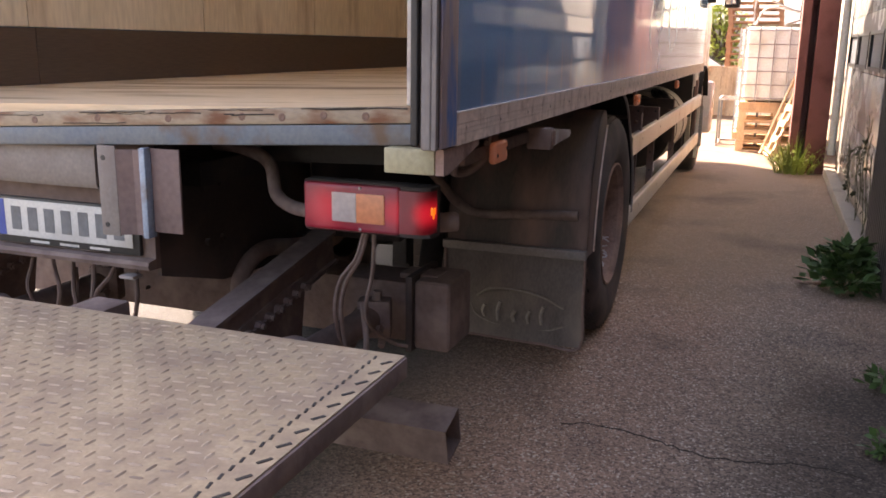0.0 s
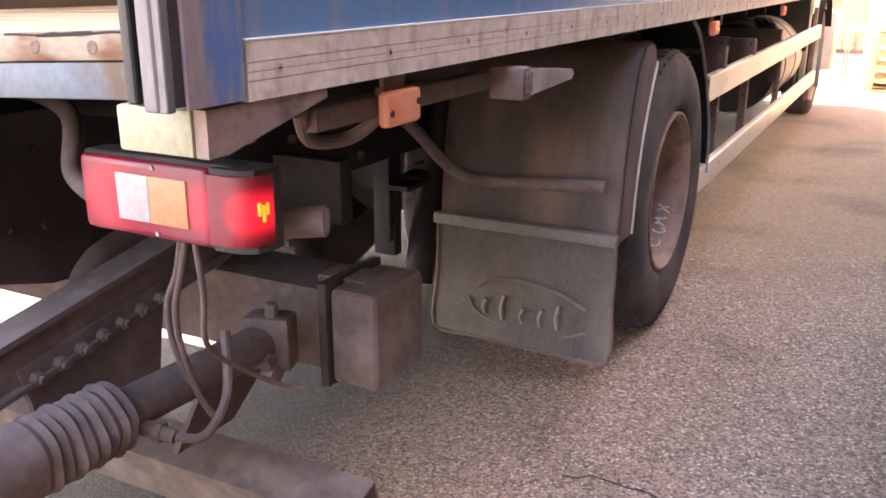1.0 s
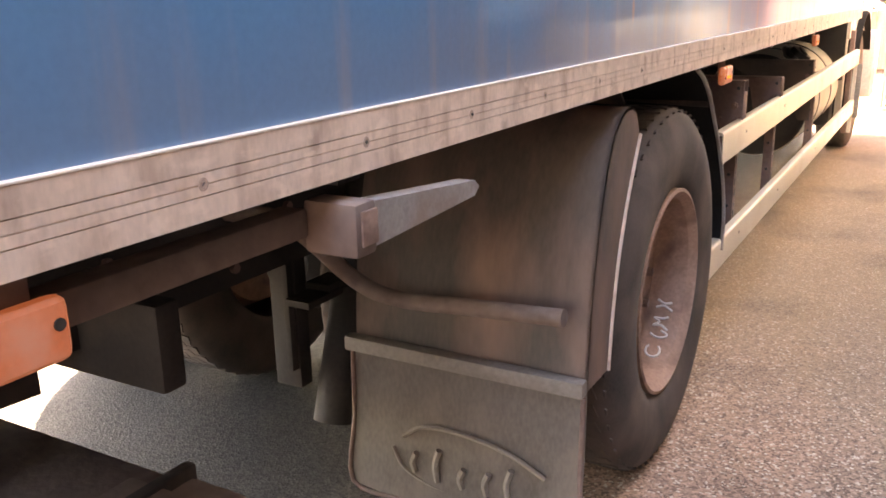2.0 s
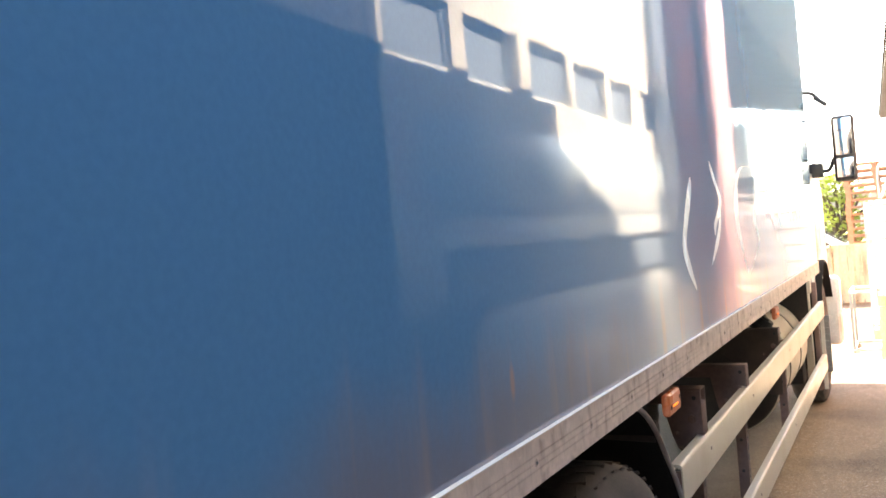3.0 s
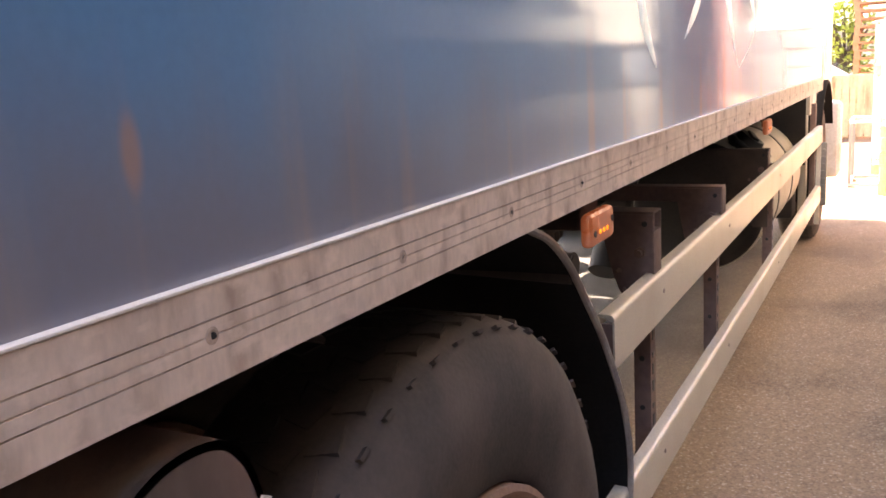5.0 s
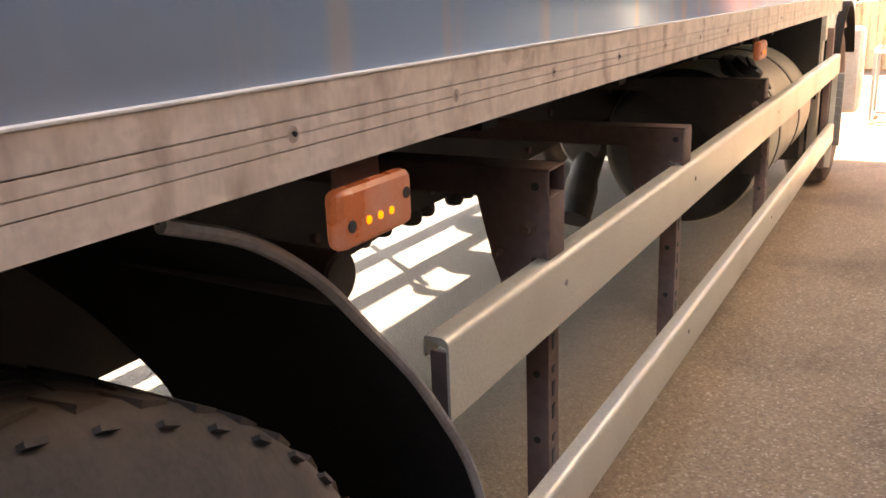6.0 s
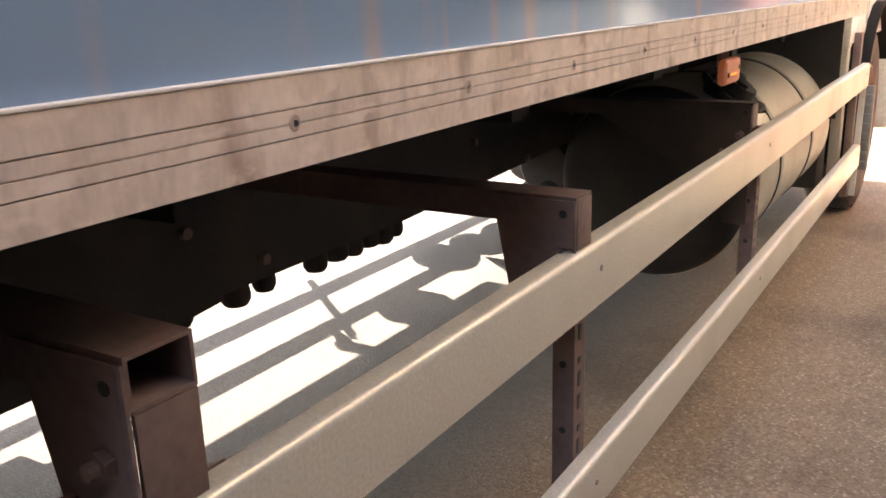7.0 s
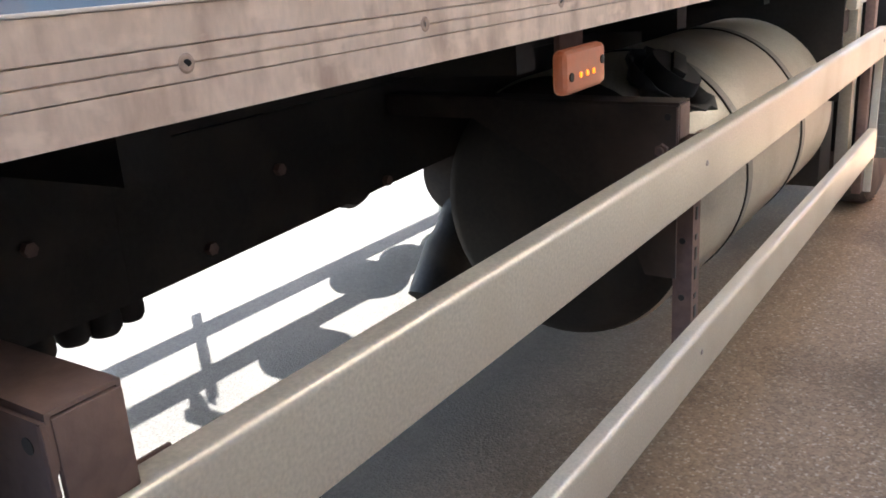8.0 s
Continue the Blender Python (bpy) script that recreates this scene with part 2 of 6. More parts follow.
    f.inputs["To Min"].default_value, f.inputs["To Max"].default_value = 0.45, 1.6
    t.links.new(w.outputs[0], f.inputs["Value"])
    mul = t.nodes.new("ShaderNodeMix")
    mul.data_type, mul.blend_type = "RGBA", "MULTIPLY"
    keep = t.nodes.new("ShaderNodeMapRange")
    keep.inputs["To Min"].default_value, keep.inputs["To Max"].default_value = 1.0, 0.3
    t.links.new(reach.outputs[0], keep.inputs["Value"])
    t.links.new(keep.outputs[0], mul.inputs[0])
    t.links.new(dusty.outputs[2], mul.inputs[6])
    t.links.new(f.outputs[0], mul.inputs[7])
    chips = t.nodes.new("ShaderNodeMapRange")
    chips.inputs["From Min"].default_value, chips.inputs["From Max"].default_value = 0.87, 0.96
    chips.inputs["To Max"].default_value = 0.85
    t.links.new(w.outputs[1], chips.inputs["Value"])
    fewer = t.nodes.new("ShaderNodeMath")
    fewer.operation = "MULTIPLY"
    t.links.new(chips.outputs[0], fewer.inputs[0])
    bed = t.nodes.new("ShaderNodeMath")
    bed.operation = "MULTIPLY"
    t.links.new(keep.outputs[0], bed.inputs[0])
    t.links.new(lane.outputs[0], bed.inputs[1])
    t.links.new(bed.outputs[0], fewer.inputs[1])
    pale = t.nodes.new("ShaderNodeMix")
    pale.data_type = "RGBA"
    t.links.new(fewer.outputs[0], pale.inputs[0])
    t.links.new(mul.outputs[2], pale.inputs[6])
    pale.inputs[7].default_value = (0.50, 0.42, 0.345, 1)
    stain = t.nodes.new("ShaderNodeTexNoise")
    stain.inputs["Scale"].default_value, stain.inputs["Detail"].default_value = 1.1, 6
    t.links.new(co.outputs["Object"], stain.inputs["Vector"])
    sr = t.nodes.new("ShaderNodeMapRange")
    sr.inputs["From Min"].default_value, sr.inputs["From Max"].default_value = 0.52, 0.72
    sr.inputs["To Min"].default_value, sr.inputs["To Max"].default_value = 1.0, 0.55
    t.links.new(stain.outputs["Fac"], sr.inputs["Value"])
    last = t.nodes.new("ShaderNodeMix")
    last.data_type, last.blend_type = "RGBA", "MULTIPLY"
    last.inputs[0].default_value = 1
    t.links.new(pale.outputs[2], last.inputs[6])
    # a darker patch with a ragged edge at the rear, beside the cladding
    dark_ramp = t.nodes.new("ShaderNodeMapRange")
    dark_ramp.interpolation_type = "SMOOTHSTEP"
    dark_ramp.inputs["From Min"].default_value, dark_ramp.inputs["From Max"].default_value = 0.95, 1.5
    dark_ramp.inputs["To Min"].default_value, dark_ramp.inputs["To Max"].default_value = 1.0, 0.30
    t.links.new(strip.outputs[0], dark_ramp.inputs["Value"])
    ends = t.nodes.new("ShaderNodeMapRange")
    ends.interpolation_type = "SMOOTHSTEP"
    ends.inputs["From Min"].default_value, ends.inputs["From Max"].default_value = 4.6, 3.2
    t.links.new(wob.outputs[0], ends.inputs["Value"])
    dark_patch = t.nodes.new("ShaderNodeMix")
    t.links.new(ends.outputs[0], dark_patch.inputs[0])
    dark_patch.inputs[2].default_value = 1.0
    t.links.new(dark_ramp.outputs[0], dark_patch.inputs[3])
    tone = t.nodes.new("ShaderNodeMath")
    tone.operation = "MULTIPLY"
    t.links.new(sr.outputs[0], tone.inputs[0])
    t.links.new(dark_patch.outputs[0], tone.inputs[1])
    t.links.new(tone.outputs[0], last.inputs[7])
    t.links.new(last.outputs[2], b.inputs["Base Color"])
    bp = t.nodes.new("ShaderNodeBump")
    bp.inputs["Strength"].default_value, bp.inputs["Distance"].default_value = 0.5, 0.004
    t.links.new(v.outputs["Distance"], bp.inputs["Height"])
    t.links.new(bp.outputs["Normal"], b.inputs["Normal"])
    return m


M = {
    "blue": box_paint(),
    "asphalt": asphalt(),
    "rail": rail_paint(),
    "rivet": surf("brown_rivet", (0.36, 0.245, 0.185), (0.48, 0.345, 0.265), rough=0.6, scale=60, fine=300, bump=0.1),
    "lip": surf("pale_rail_edge", (0.66, 0.56, 0.47), (0.74, 0.64, 0.55), rough=0.7, metal=0.0, scale=5, fine=200, bump=0.02, fine_amount=0.1),
    "guard": surf("dusty_aluminium", (0.60, 0.54, 0.45), (0.68, 0.62, 0.52), rough=0.30, metal=0.3, scale=3, fine=200, bump=0.03, dirt=(0.50, 0.42, 0.32), dirt_scale=3, dirt_low=0.45, dirt_high=0.8, rough_dirt=0.45),
    "under": surf("dusty_underbody", (0.112, 0.074, 0.063), (0.168, 0.116, 0.099), rough=0.88, scale=5, fine=38, bump=0.45, dist=0.006, dirt=(0.22, 0.158, 0.135), dirt_scale=9),
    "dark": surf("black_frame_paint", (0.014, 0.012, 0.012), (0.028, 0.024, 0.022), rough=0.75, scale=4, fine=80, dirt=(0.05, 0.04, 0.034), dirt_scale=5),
    "bracket": surf("brown_dusty_steel", (0.135, 0.082, 0.071), (0.185, 0.120, 0.104), rough=0.7, scale=6, fine=60, bump=0.25, dirt=(0.23, 0.15, 0.125), dirt_scale=8, dirt_low=0.5, dirt_high=0.8),
    "rubber": surf("dusty_rubber", (0.040, 0.033, 0.030), (0.066, 0.052, 0.046), rough=0.85, scale=7, fine=140, dirt=(0.15, 0.105, 0.085), dirt_scale=5, dirt_low=0.42, dirt_high=0.8),
    "rim": surf("rusty_brown_rim", (0.26, 0.15, 0.108), (0.36, 0.22, 0.16), rough=0.75, scale=6, fine=80, dirt=(0.16, 0.09, 0.066), dirt_scale=9),
    "tank": surf("dusty_tank_aluminium", (0.50, 0.46, 0.38), (0.58, 0.53, 0.45), rough=0.42, metal=0.45, scale=3, fine=150, bump=0.05, dirt=(0.40, 0.33, 0.25), dirt_scale=2.5, dirt_low=0.4, dirt_high=0.75, rough_dirt=0.65),
    "red": lamp_red("red_lamp_glass", (0.22, 0.012, 0.028), ((-0.455, 0.958, 0.085), (-0.25, 0.958, 0.06)), 0.003, 0.045),
    "fibreglass": roof_sheet(),
    "white_lens": surf("milky_lens", (0.40, 0.33, 0.31), (0.46, 0.38, 0.36), rough=0.35, bump=0.05),
    "amber_lens": surf("amber_lens", (0.58, 0.19, 0.09), (0.64, 0.24, 0.12), rough=0.35, bump=0.05),
    "orange": glow("orange_marker_lens", (0.46, 0.125, 0.050), 0.018, scale=12, fine=150, dirt=(0.42, 0.23, 0.17), dirt_scale=20, dirt_low=0.38, dirt_high=0.7),
    "led_soft": glow("orange_bulb_light", (0.95, 0.20, 0.02), 0.13),
    "led": glow("amber_light", (1.0, 0.20, 0.01), 0.21),
    "brake_glow": lamp_red("lit_red_lens", (0.20, 0.008, 0.014), ((-0.17, 0.958, 0.055),), 0.002, 0.075),
    "black": surf("black_plastic", (0.012, 0.012, 0.012), (0.022, 0.021, 0.021), rough=0.5, scale=5, fine=100, bump=0.05),
    "steel": surf("worn_grey_steel", (0.33, 0.31, 0.30), (0.42, 0.39, 0.37), rough=0.45, metal=0.5, scale=6, fine=120, dirt=(0.22, 0.15, 0.12), dirt_scale=7, dirt_low=0.45, dirt_high=0.75),
    "wood_pale": surf("pale_board", (0.70, 0.56, 0.39), (0.78, 0.65, 0.48), rough=0.7, scale=3, fine=50, stretch=(1, 1, 0.15), dirt=(0.36, 0.23, 0.13), dirt_scale=5, dirt_low=0.55, dirt_high=0.8),
    "wood_floor": surf("worn_floor_ply", (0.58, 0.41, 0.25), (0.66, 0.49, 0.32), rough=0.6, scale=3, fine=60, stretch=(0.2, 1, 1), dirt=(0.25, 0.155, 0.09), dirt_scale=6),
    "wood_brown": surf("brown_kick_board", (0.080, 0.050, 0.034), (0.115, 0.076, 0.054), rough=0.65, scale=2, fine=90, stretch=(1, 0.15, 2)),
    "wood_pallet": surf("raw_pallet_wood", (0.50, 0.33, 0.19), (0.62, 0.43, 0.27), rough=0.8, scale=5, fine=60, stretch=(1, 1, 0.3), dirt=(0.30, 0.19, 0.11), dirt_scale=4),
    "wood_orange": surf("orange_pallet_wood", (0.36, 0.17, 0.09), (0.46, 0.24, 0.13), rough=0.8, scale=5, fine=60, dirt=(0.20, 0.10, 0.06), dirt_scale=4),
    "plate": surf("alu_tread_plate", (0.33, 0.245, 0.155), (0.42, 0.322, 0.212), rough=0.6, metal=0.1, scale=7, fine=140, bump=0.1, dirt=(0.235, 0.165, 0.115), dirt_scale=9, dirt_low=0.42, dirt_high=0.7, rough_dirt=0.75),
    "plastic_white": surf("ibc_white_plastic", (0.72, 0.72, 0.68), (0.80, 0.80, 0.76), rough=0.4, bump=0.05, dirt=(0.55, 0.50, 0.40), dirt_scale=2),
    "wall": surf("pale_render", (0.40, 0.345, 0.275), (0.47, 0.41, 0.33), rough=0.9, scale=1.2, fine=70, dirt=(0.33, 0.28, 0.22), dirt_scale=1.5),
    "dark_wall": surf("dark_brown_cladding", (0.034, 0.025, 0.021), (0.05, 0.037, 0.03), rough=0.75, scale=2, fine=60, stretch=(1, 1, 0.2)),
    "door_pale": surf("pale_grey_door_enamel", (0.34, 0.33, 0.31), (0.39, 0.38, 0.36), rough=0.2, scale=2, fine=60, bump=0.03, dirt=(0.30, 0.28, 0.25), dirt_scale=3, dirt_low=0.55, dirt_high=0.8),
    "red_paint": surf("red_steel_paint", (0.15, 0.042, 0.034), (0.18, 0.052, 0.043), rough=0.6, scale=3, fine=80, dirt=(0.09, 0.025, 0.018), dirt_scale=3),
    "concrete": surf("grey_concrete", (0.20, 0.175, 0.145), (0.27, 0.24, 0.20), rough=0.9, scale=3, fine=90, dirt=(0.15, 0.13, 0.105), dirt_scale=3),
    "roof": surf("grey_corrugated_sheet", (0.085, 0.080, 0.077), (0.12, 0.115, 0.11), rough=0.75, scale=2, fine=60),
    "glass": surf("dark_glass", (0.02, 0.025, 0.03), (0.025, 0.03, 0.035), rough=0.06, bump=0),
    "mirror": surf("mirror_glass", (0.85, 0.86, 0.87), (0.85, 0.86, 0.87), rough=0.03, metal=1.0, bump=0, fine_amount=0),
    "leaf": surf("green_leaf", (0.030, 0.072, 0.018), (0.055, 0.115, 0.026), rough=0.6, scale=8, fine=40, bump=0),
    "vine": surf("dark_vine", (0.030, 0.040, 0.018), (0.055, 0.065, 0.03), rough=0.7, scale=8, fine=40, bump=0),
    "leaf_light": surf("yellow_green_leaf", (0.20, 0.26, 0.05), (0.32, 0.36, 0.08), rough=0.6, scale=8, fine=40, bump=0),
    "edge_cream": surf("cream_split_ply_edge", (0.25, 0.185, 0.122), (0.35, 0.272, 0.188), rough=0.65, scale=9, fine=70, stretch=(0.6, 1, 1.6), dirt=(0.17, 0.070, 0.034), dirt_scale=9, dirt_low=0.50, dirt_high=0.64),
    "sill": surf("pale_blue_grey_sill", (0.085, 0.115, 0.150), (0.135, 0.145, 0.142), rough=0.55, scale=7, fine=90, dirt=(0.13, 0.085, 0.055), dirt_scale=8, dirt_low=0.52, dirt_high=0.68),
    "apron": surf("pale_dusty_steel", (0.165, 0.136, 0.117), (0.215, 0.182, 0.157), rough=0.65, scale=4, fine=90, bump=0.1, dirt=(0.17, 0.13, 0.11), dirt_scale=6),
    "plate_white": surf("plate_white", (0.50, 0.48, 0.44), (0.55, 0.53, 0.49), rough=0.35, scale=6, fine=120, bump=0.02, dirt=(0.36, 0.33, 0.29), dirt_scale=9, dirt_low=0.5, dirt_high=0.8),
    "blue_band": surf("plate_blue", (0.03, 0.06, 0.26), (0.04, 0.08, 0.30), rough=0.4, bump=0),
    "lip_dull": surf("bare_blue_grey_steel", (0.20, 0.25, 0.31), (0.26, 0.31, 0.37), rough=0.5, metal=0.2, scale=12, fine=120, dirt=(0.2, 0.16, 0.14), dirt_scale=14),
    "flap": surf("dusty_grey_rubber", (0.085, 0.070, 0.062), (0.14, 0.115, 0.10), rough=0.8, scale=5, fine=110, stretch=(1, 1, 0.5), dirt=(0.19, 0.15, 0.128), dirt_scale=7, dirt_low=0.46, dirt_high=0.75),
    "residue": surf("pale_cyan_streak", (0.62, 0.86, 0.94), (0.74, 0.92, 0.97), rough=0.25, scale=9, fine=80, stretch=(1, 1, 0.4), dirt=(0.24, 0.46, 0.60), dirt_scale=9, dirt_low=0.52, dirt_high=0.72, bump=0),
    "chalk": surf("white_chalk", (0.60, 0.55, 0.50), (0.7, 0.65, 0.6), rough=0.95, bump=0),
    "crack": surf("dark_crack", (0.02, 0.016, 0.013), (0.035, 0.028, 0.022), rough=1.0, bump=0),
    "car": surf("silver_car_paint", (0.55, 0.56, 0.58), (0.6, 0.61, 0.63), rough=0.2, metal=0.3, bump=0),
    "bars": surf("grey_bars", (0.10, 0.10, 0.10), (0.15, 0.15, 0.15), rough=0.6, bump=0),
    "mudguard": surf("stained_mudguard", (0.046, 0.036, 0.032), (0.105, 0.080, 0.068), rough=0.7, scale=4, fine=70, fine_amount=0.2, bump=0.2, stretch=(1.5, 1, 0.45), dirt=(0.27, 0.158, 0.125), dirt_scale=3.6, dirt_low=0.46, dirt_high=0.76),
    "black_wall": surf("black_stained_cladding", (0.026, 0.022, 0.020), (0.045, 0.037, 0.032), rough=0.85, scale=2, fine=60, stretch=(1, 1, 0.2), spec=0.2),
    "profile": surf("mauve_worn_profile", (0.30, 0.225, 0.215), (0.37, 0.285, 0.27), rough=0.5, scale=4, fine=90, stretch=(1, 1, 0.25), dirt=(0.085, 0.17, 0.36), dirt_scale=11, dirt_low=0.50, dirt_high=0.60),
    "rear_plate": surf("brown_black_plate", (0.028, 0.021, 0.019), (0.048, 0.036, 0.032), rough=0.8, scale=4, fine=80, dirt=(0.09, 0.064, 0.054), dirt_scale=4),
    "strap": surf("grey_tank_strap", (0.22, 0.205, 0.18), (0.28, 0.26, 0.23), rough=0.5, metal=0.3, scale=5, fine=120, bump=0.05),
    "block": surf("yellowed_block", (0.27, 0.235, 0.135), (0.34, 0.30, 0.185), rough=0.6, scale=9, fine=90, dirt=(0.14, 0.17, 0.17), dirt_scale=11, dirt_low=0.55, dirt_high=0.7),
    "tread": surf("worn_tread_bar", (0.31, 0.23, 0.155), (0.40, 0.305, 0.215), rough=0.5, metal=0.1, scale=9, fine=140, bump=0.05, dirt=(0.19, 0.138, 0.10), dirt_scale=11, dirt_low=0.48, dirt_high=0.68),
    "rib": surf("dull_pale_rib", (0.15, 0.135, 0.13), (0.21, 0.19, 0.18), rough=0.5, metal=0.1, scale=5, fine=120, stretch=(1, 1, 0.3), dirt=(0.08, 0.066, 0.06), dirt_scale=5, dirt_low=0.5, dirt_high=0.7),
    "wedge": surf("stained_wedge", (0.22, 0.135, 0.108), (0.29, 0.185, 0.15), rough=0.7, scale=8, fine=100, dirt=(0.085, 0.040, 0.030), dirt_scale=12, dirt_low=0.52, dirt_high=0.66),
    "matt_black": surf("matt_black_plastic", (0.010, 0.010, 0.010), (0.018, 0.017, 0.017), rough=0.95, scale=5, fine=100, bump=0.05, spec=0.15),
    "rust": surf("rusty_rivet", (0.13, 0.075, 0.055), (0.20, 0.115, 0.08), rough=0.75, scale=80, fine=300, bump=0.1),
    "pane": surf("dusty_window_pane", (0.13, 0.142, 0.16), (0.16, 0.172, 0.19), rough=0.5, spec=0.2, scale=2, fine=60, bump=0),
    "cab": surf("white_cab_paint", (0.62, 0.60, 0.56), (0.68, 0.66, 0.62), rough=0.25, scale=2, fine=60, bump=0.02, dirt=(0.45, 0.38, 0.30), dirt_scale=3),
}


# ---- mesh helpers ----
def box(bm, x0, x1, y0, y1, z0, z1, bevel=0.0, seg=2):
    r = bmesh.ops.create_cube(bm, size=1.0, matrix=Matrix.Translation(((x0 + x1) / 2, (y0 + y1) / 2, (z0 + z1) / 2)) @ Matrix.Diagonal((abs(x1 - x0), abs(y1 - y0), abs(z1 - z0), 1)))
    if bevel:
        edges = list({e for v in r["verts"] for e in v.link_edges})
        bmesh.ops.bevel(bm, geom=edges, offset=bevel, segments=seg, profile=0.6, affect="EDGES")
    return bm


def slab(bm, m, sx, sy, sz, bevel=0.0):
    """A block of that size round the pose m."""
    r = bmesh.ops.create_cube(bm, size=1.0, matrix=m @ Matrix.Diagonal((sx, sy, sz, 1)))
    if bevel:
        bmesh.ops.bevel(bm, geom=list({e for v in r["verts"] for e in v.link_edges}), offset=bevel, segments=2, profile=0.6, affect="EDGES")
    return bm


def rod(bm, p0, p1, r0, r1=None, seg=20):
    p0, p1 = Vector(p0), Vector(p1)
    d = p1 - p0
    q = Vector((0, 0, 1)).rotation_difference(d.normalized()).to_matrix().to_4x4()
    bmesh.ops.create_cone(bm, cap_ends=True, segments=seg, radius1=r0, radius2=r0 if r1 is None else r1, depth=d.length, matrix=Matrix.Translation((p0 + p1) / 2) @ q)
    return bm


def prism(bm, pts, axis, a, b):
    """A flat outline drawn out along an axis; the points are in the other two axes, in their order x, y, z."""
    def at(p, w):
        return {"x": (w, p[0], p[1]), "y": (p[0], w, p[1]), "z": (p[0], p[1], w)}[axis]
    lo = [bm.verts.new(at(p, a)) for p in pts]
    hi = [bm.verts.new(at(p, b)) for p in pts]
    bm.faces.new(lo), bm.faces.new(list(reversed(hi)))
    n = len(pts)
    for i in range(n):
        bm.faces.new((lo[i], hi[i], hi[(i + 1) % n], lo[(i + 1) % n]))
    return bm


def loft(bm, sections):
    """A closed skin over outlines of equally many points."""
    rows = [[bm.verts.new(p) for p in sec] for sec in sections]
    n = len(rows[0])
    for a, b in zip(rows, rows[1:]):
        for i in range(n):
            bm.faces.new((a[i], a[(i + 1) % n], b[(i + 1) % n], b[i]))
    bm.faces.new(rows[0][::-1])
    bm.faces.new(rows[-1])
    bmesh.ops.recalc_face_normals(bm, faces=bm.faces)


def hose(bm, pts, r, seg=10, steps=6):
    """A round hose along a smooth line through the points."""
    p = [Vector(q) for q in pts]
    p = [2 * p[0] - p[1]] + p + [2 * p[-1] - p[-2]]
    line = []
    for i in range(1, len(p) - 2):
        for k in range(steps):
            u = k / steps
            line.append(0.5 * (2 * p[i] + (p[i + 1] - p[i - 1]) * u + (2 * p[i - 1] - 5 * p[i] + 4 * p[i + 1] - p[i + 2]) * u * u
                               + (3 * p[i] - p[i - 1] - 3 * p[i + 1] + p[i + 2]) * u ** 3))
    line.append(p[-2])
    rings, up = [], Vector((0.13, 0.21, 0.97))
    for i, q in enumerate(line):
        d = (line[min(i + 1, len(line) - 1)] - line[max(i - 1, 0)]).normalized()
        s = d.cross(up).normalized()
        up = s.cross(d).normalized()
        rr = r[min(i * len(r) // len(line), len(r) - 1)] if isinstance(r, list) else r
        rings.append([bm.verts.new(q + rr * (math.cos(a) * s + math.sin(a) * up)) for a in (2 * math.pi * k / seg for k in range(seg))])
    for a, c in zip(rings, rings[1:]):
        for k in range(seg):
            bm.faces.new((a[k], a[(k + 1) % seg], c[(k + 1) % seg], c[k]))
    bm.faces.new(list(reversed(rings[0]))), bm.faces.new(rings[-1])
    return bm


def lathe(bm, profile, centre, axis="x", seg=48, closed=False):
    """A turned body: profile of (radius, place along the axis)."""
    c = Vector(centre)
    rings = []
    for r, h in profile:
        ring = []
        for k in range(seg):
            a = 2 * math.pi * k / seg
            u, v = r * math.cos(a), r * math.sin(a)
            ring.append(bm.verts.new(c + Vector({"x": (h, u, v), "y": (v, h, u), "z": (u, v, h)}[axis])))
        rings.append(ring)
    pairs = list(zip(rings, rings[1:])) + ([(rings[-1], rings[0])] if closed else [])
    for a, b in pairs:
        for k in range(seg):
            bm.faces.new((a[k], a[(k + 1) % seg], b[(k + 1) % seg], b[k]))
    if not closed:
        bm.faces.new(rings[0]), bm.faces.new(rings[-1])
    return bm


def curve(pts, steps=4):
    """A smooth line through flat points."""
    p = [Vector(q) for q in pts]
    p = [2 * p[0] - p[1]] + p + [2 * p[-1] - p[-2]]
    out = []
    for i in range(1, len(p) - 2):
        for k in range(steps):
            u = k / steps
            out.append(tuple(0.5 * (2 * p[i] + (p[i + 1] - p[i - 1]) * u + (2 * p[i - 1] - 5 * p[i] + 4 * p[i + 1] - p[i + 2]) * u * u + (3 * p[i] - p[i - 1] - 3 * p[i + 1] + p[i + 2]) * u ** 3)))
    return out + [tuple(p[-2])]


def square_tube(bm, m, length, side, wall):
    """An open-ended hollow square tube along the pose's x."""
    rings = []
    for x, r in ((-length / 2, side / 2), (length / 2, side / 2), (length / 2, side / 2 - wall), (-length / 2, side / 2 - wall)):
        rings.append([bm.verts.new(m @ Vector((x, r * a, r * b))) for a, b in ((-1, -1), (1, -1), (1, 1), (-1, 1))])
    for i in range(4):
        p, q = rings[i], rings[(i + 1) % 4]
        for k in range(4):
            bm.faces.new((p[k], p[(k + 1) % 4], q[(k + 1) % 4], q[k]))
    return bm


def mesh_of(name, bm, material, angle=32):
    bmesh.ops.recalc_face_normals(bm, faces=bm.faces[:])
    me = bpy.data.meshes.new(name)
    bm.to_mesh(me)
    bm.free()
    me.materials.append(material)
    me.polygons.foreach_set("use_smooth", [True] * len(me.polygons))
    me.set_sharp_from_angle(angle=radians(angle))
    return me


def part(name, bm, material, parent, label="", angle=32):
    ob = new(name, mesh_of(name, bm, material, angle))
    ob.parent = parent
    if label:
        tagged(ob, label=label)
    return ob


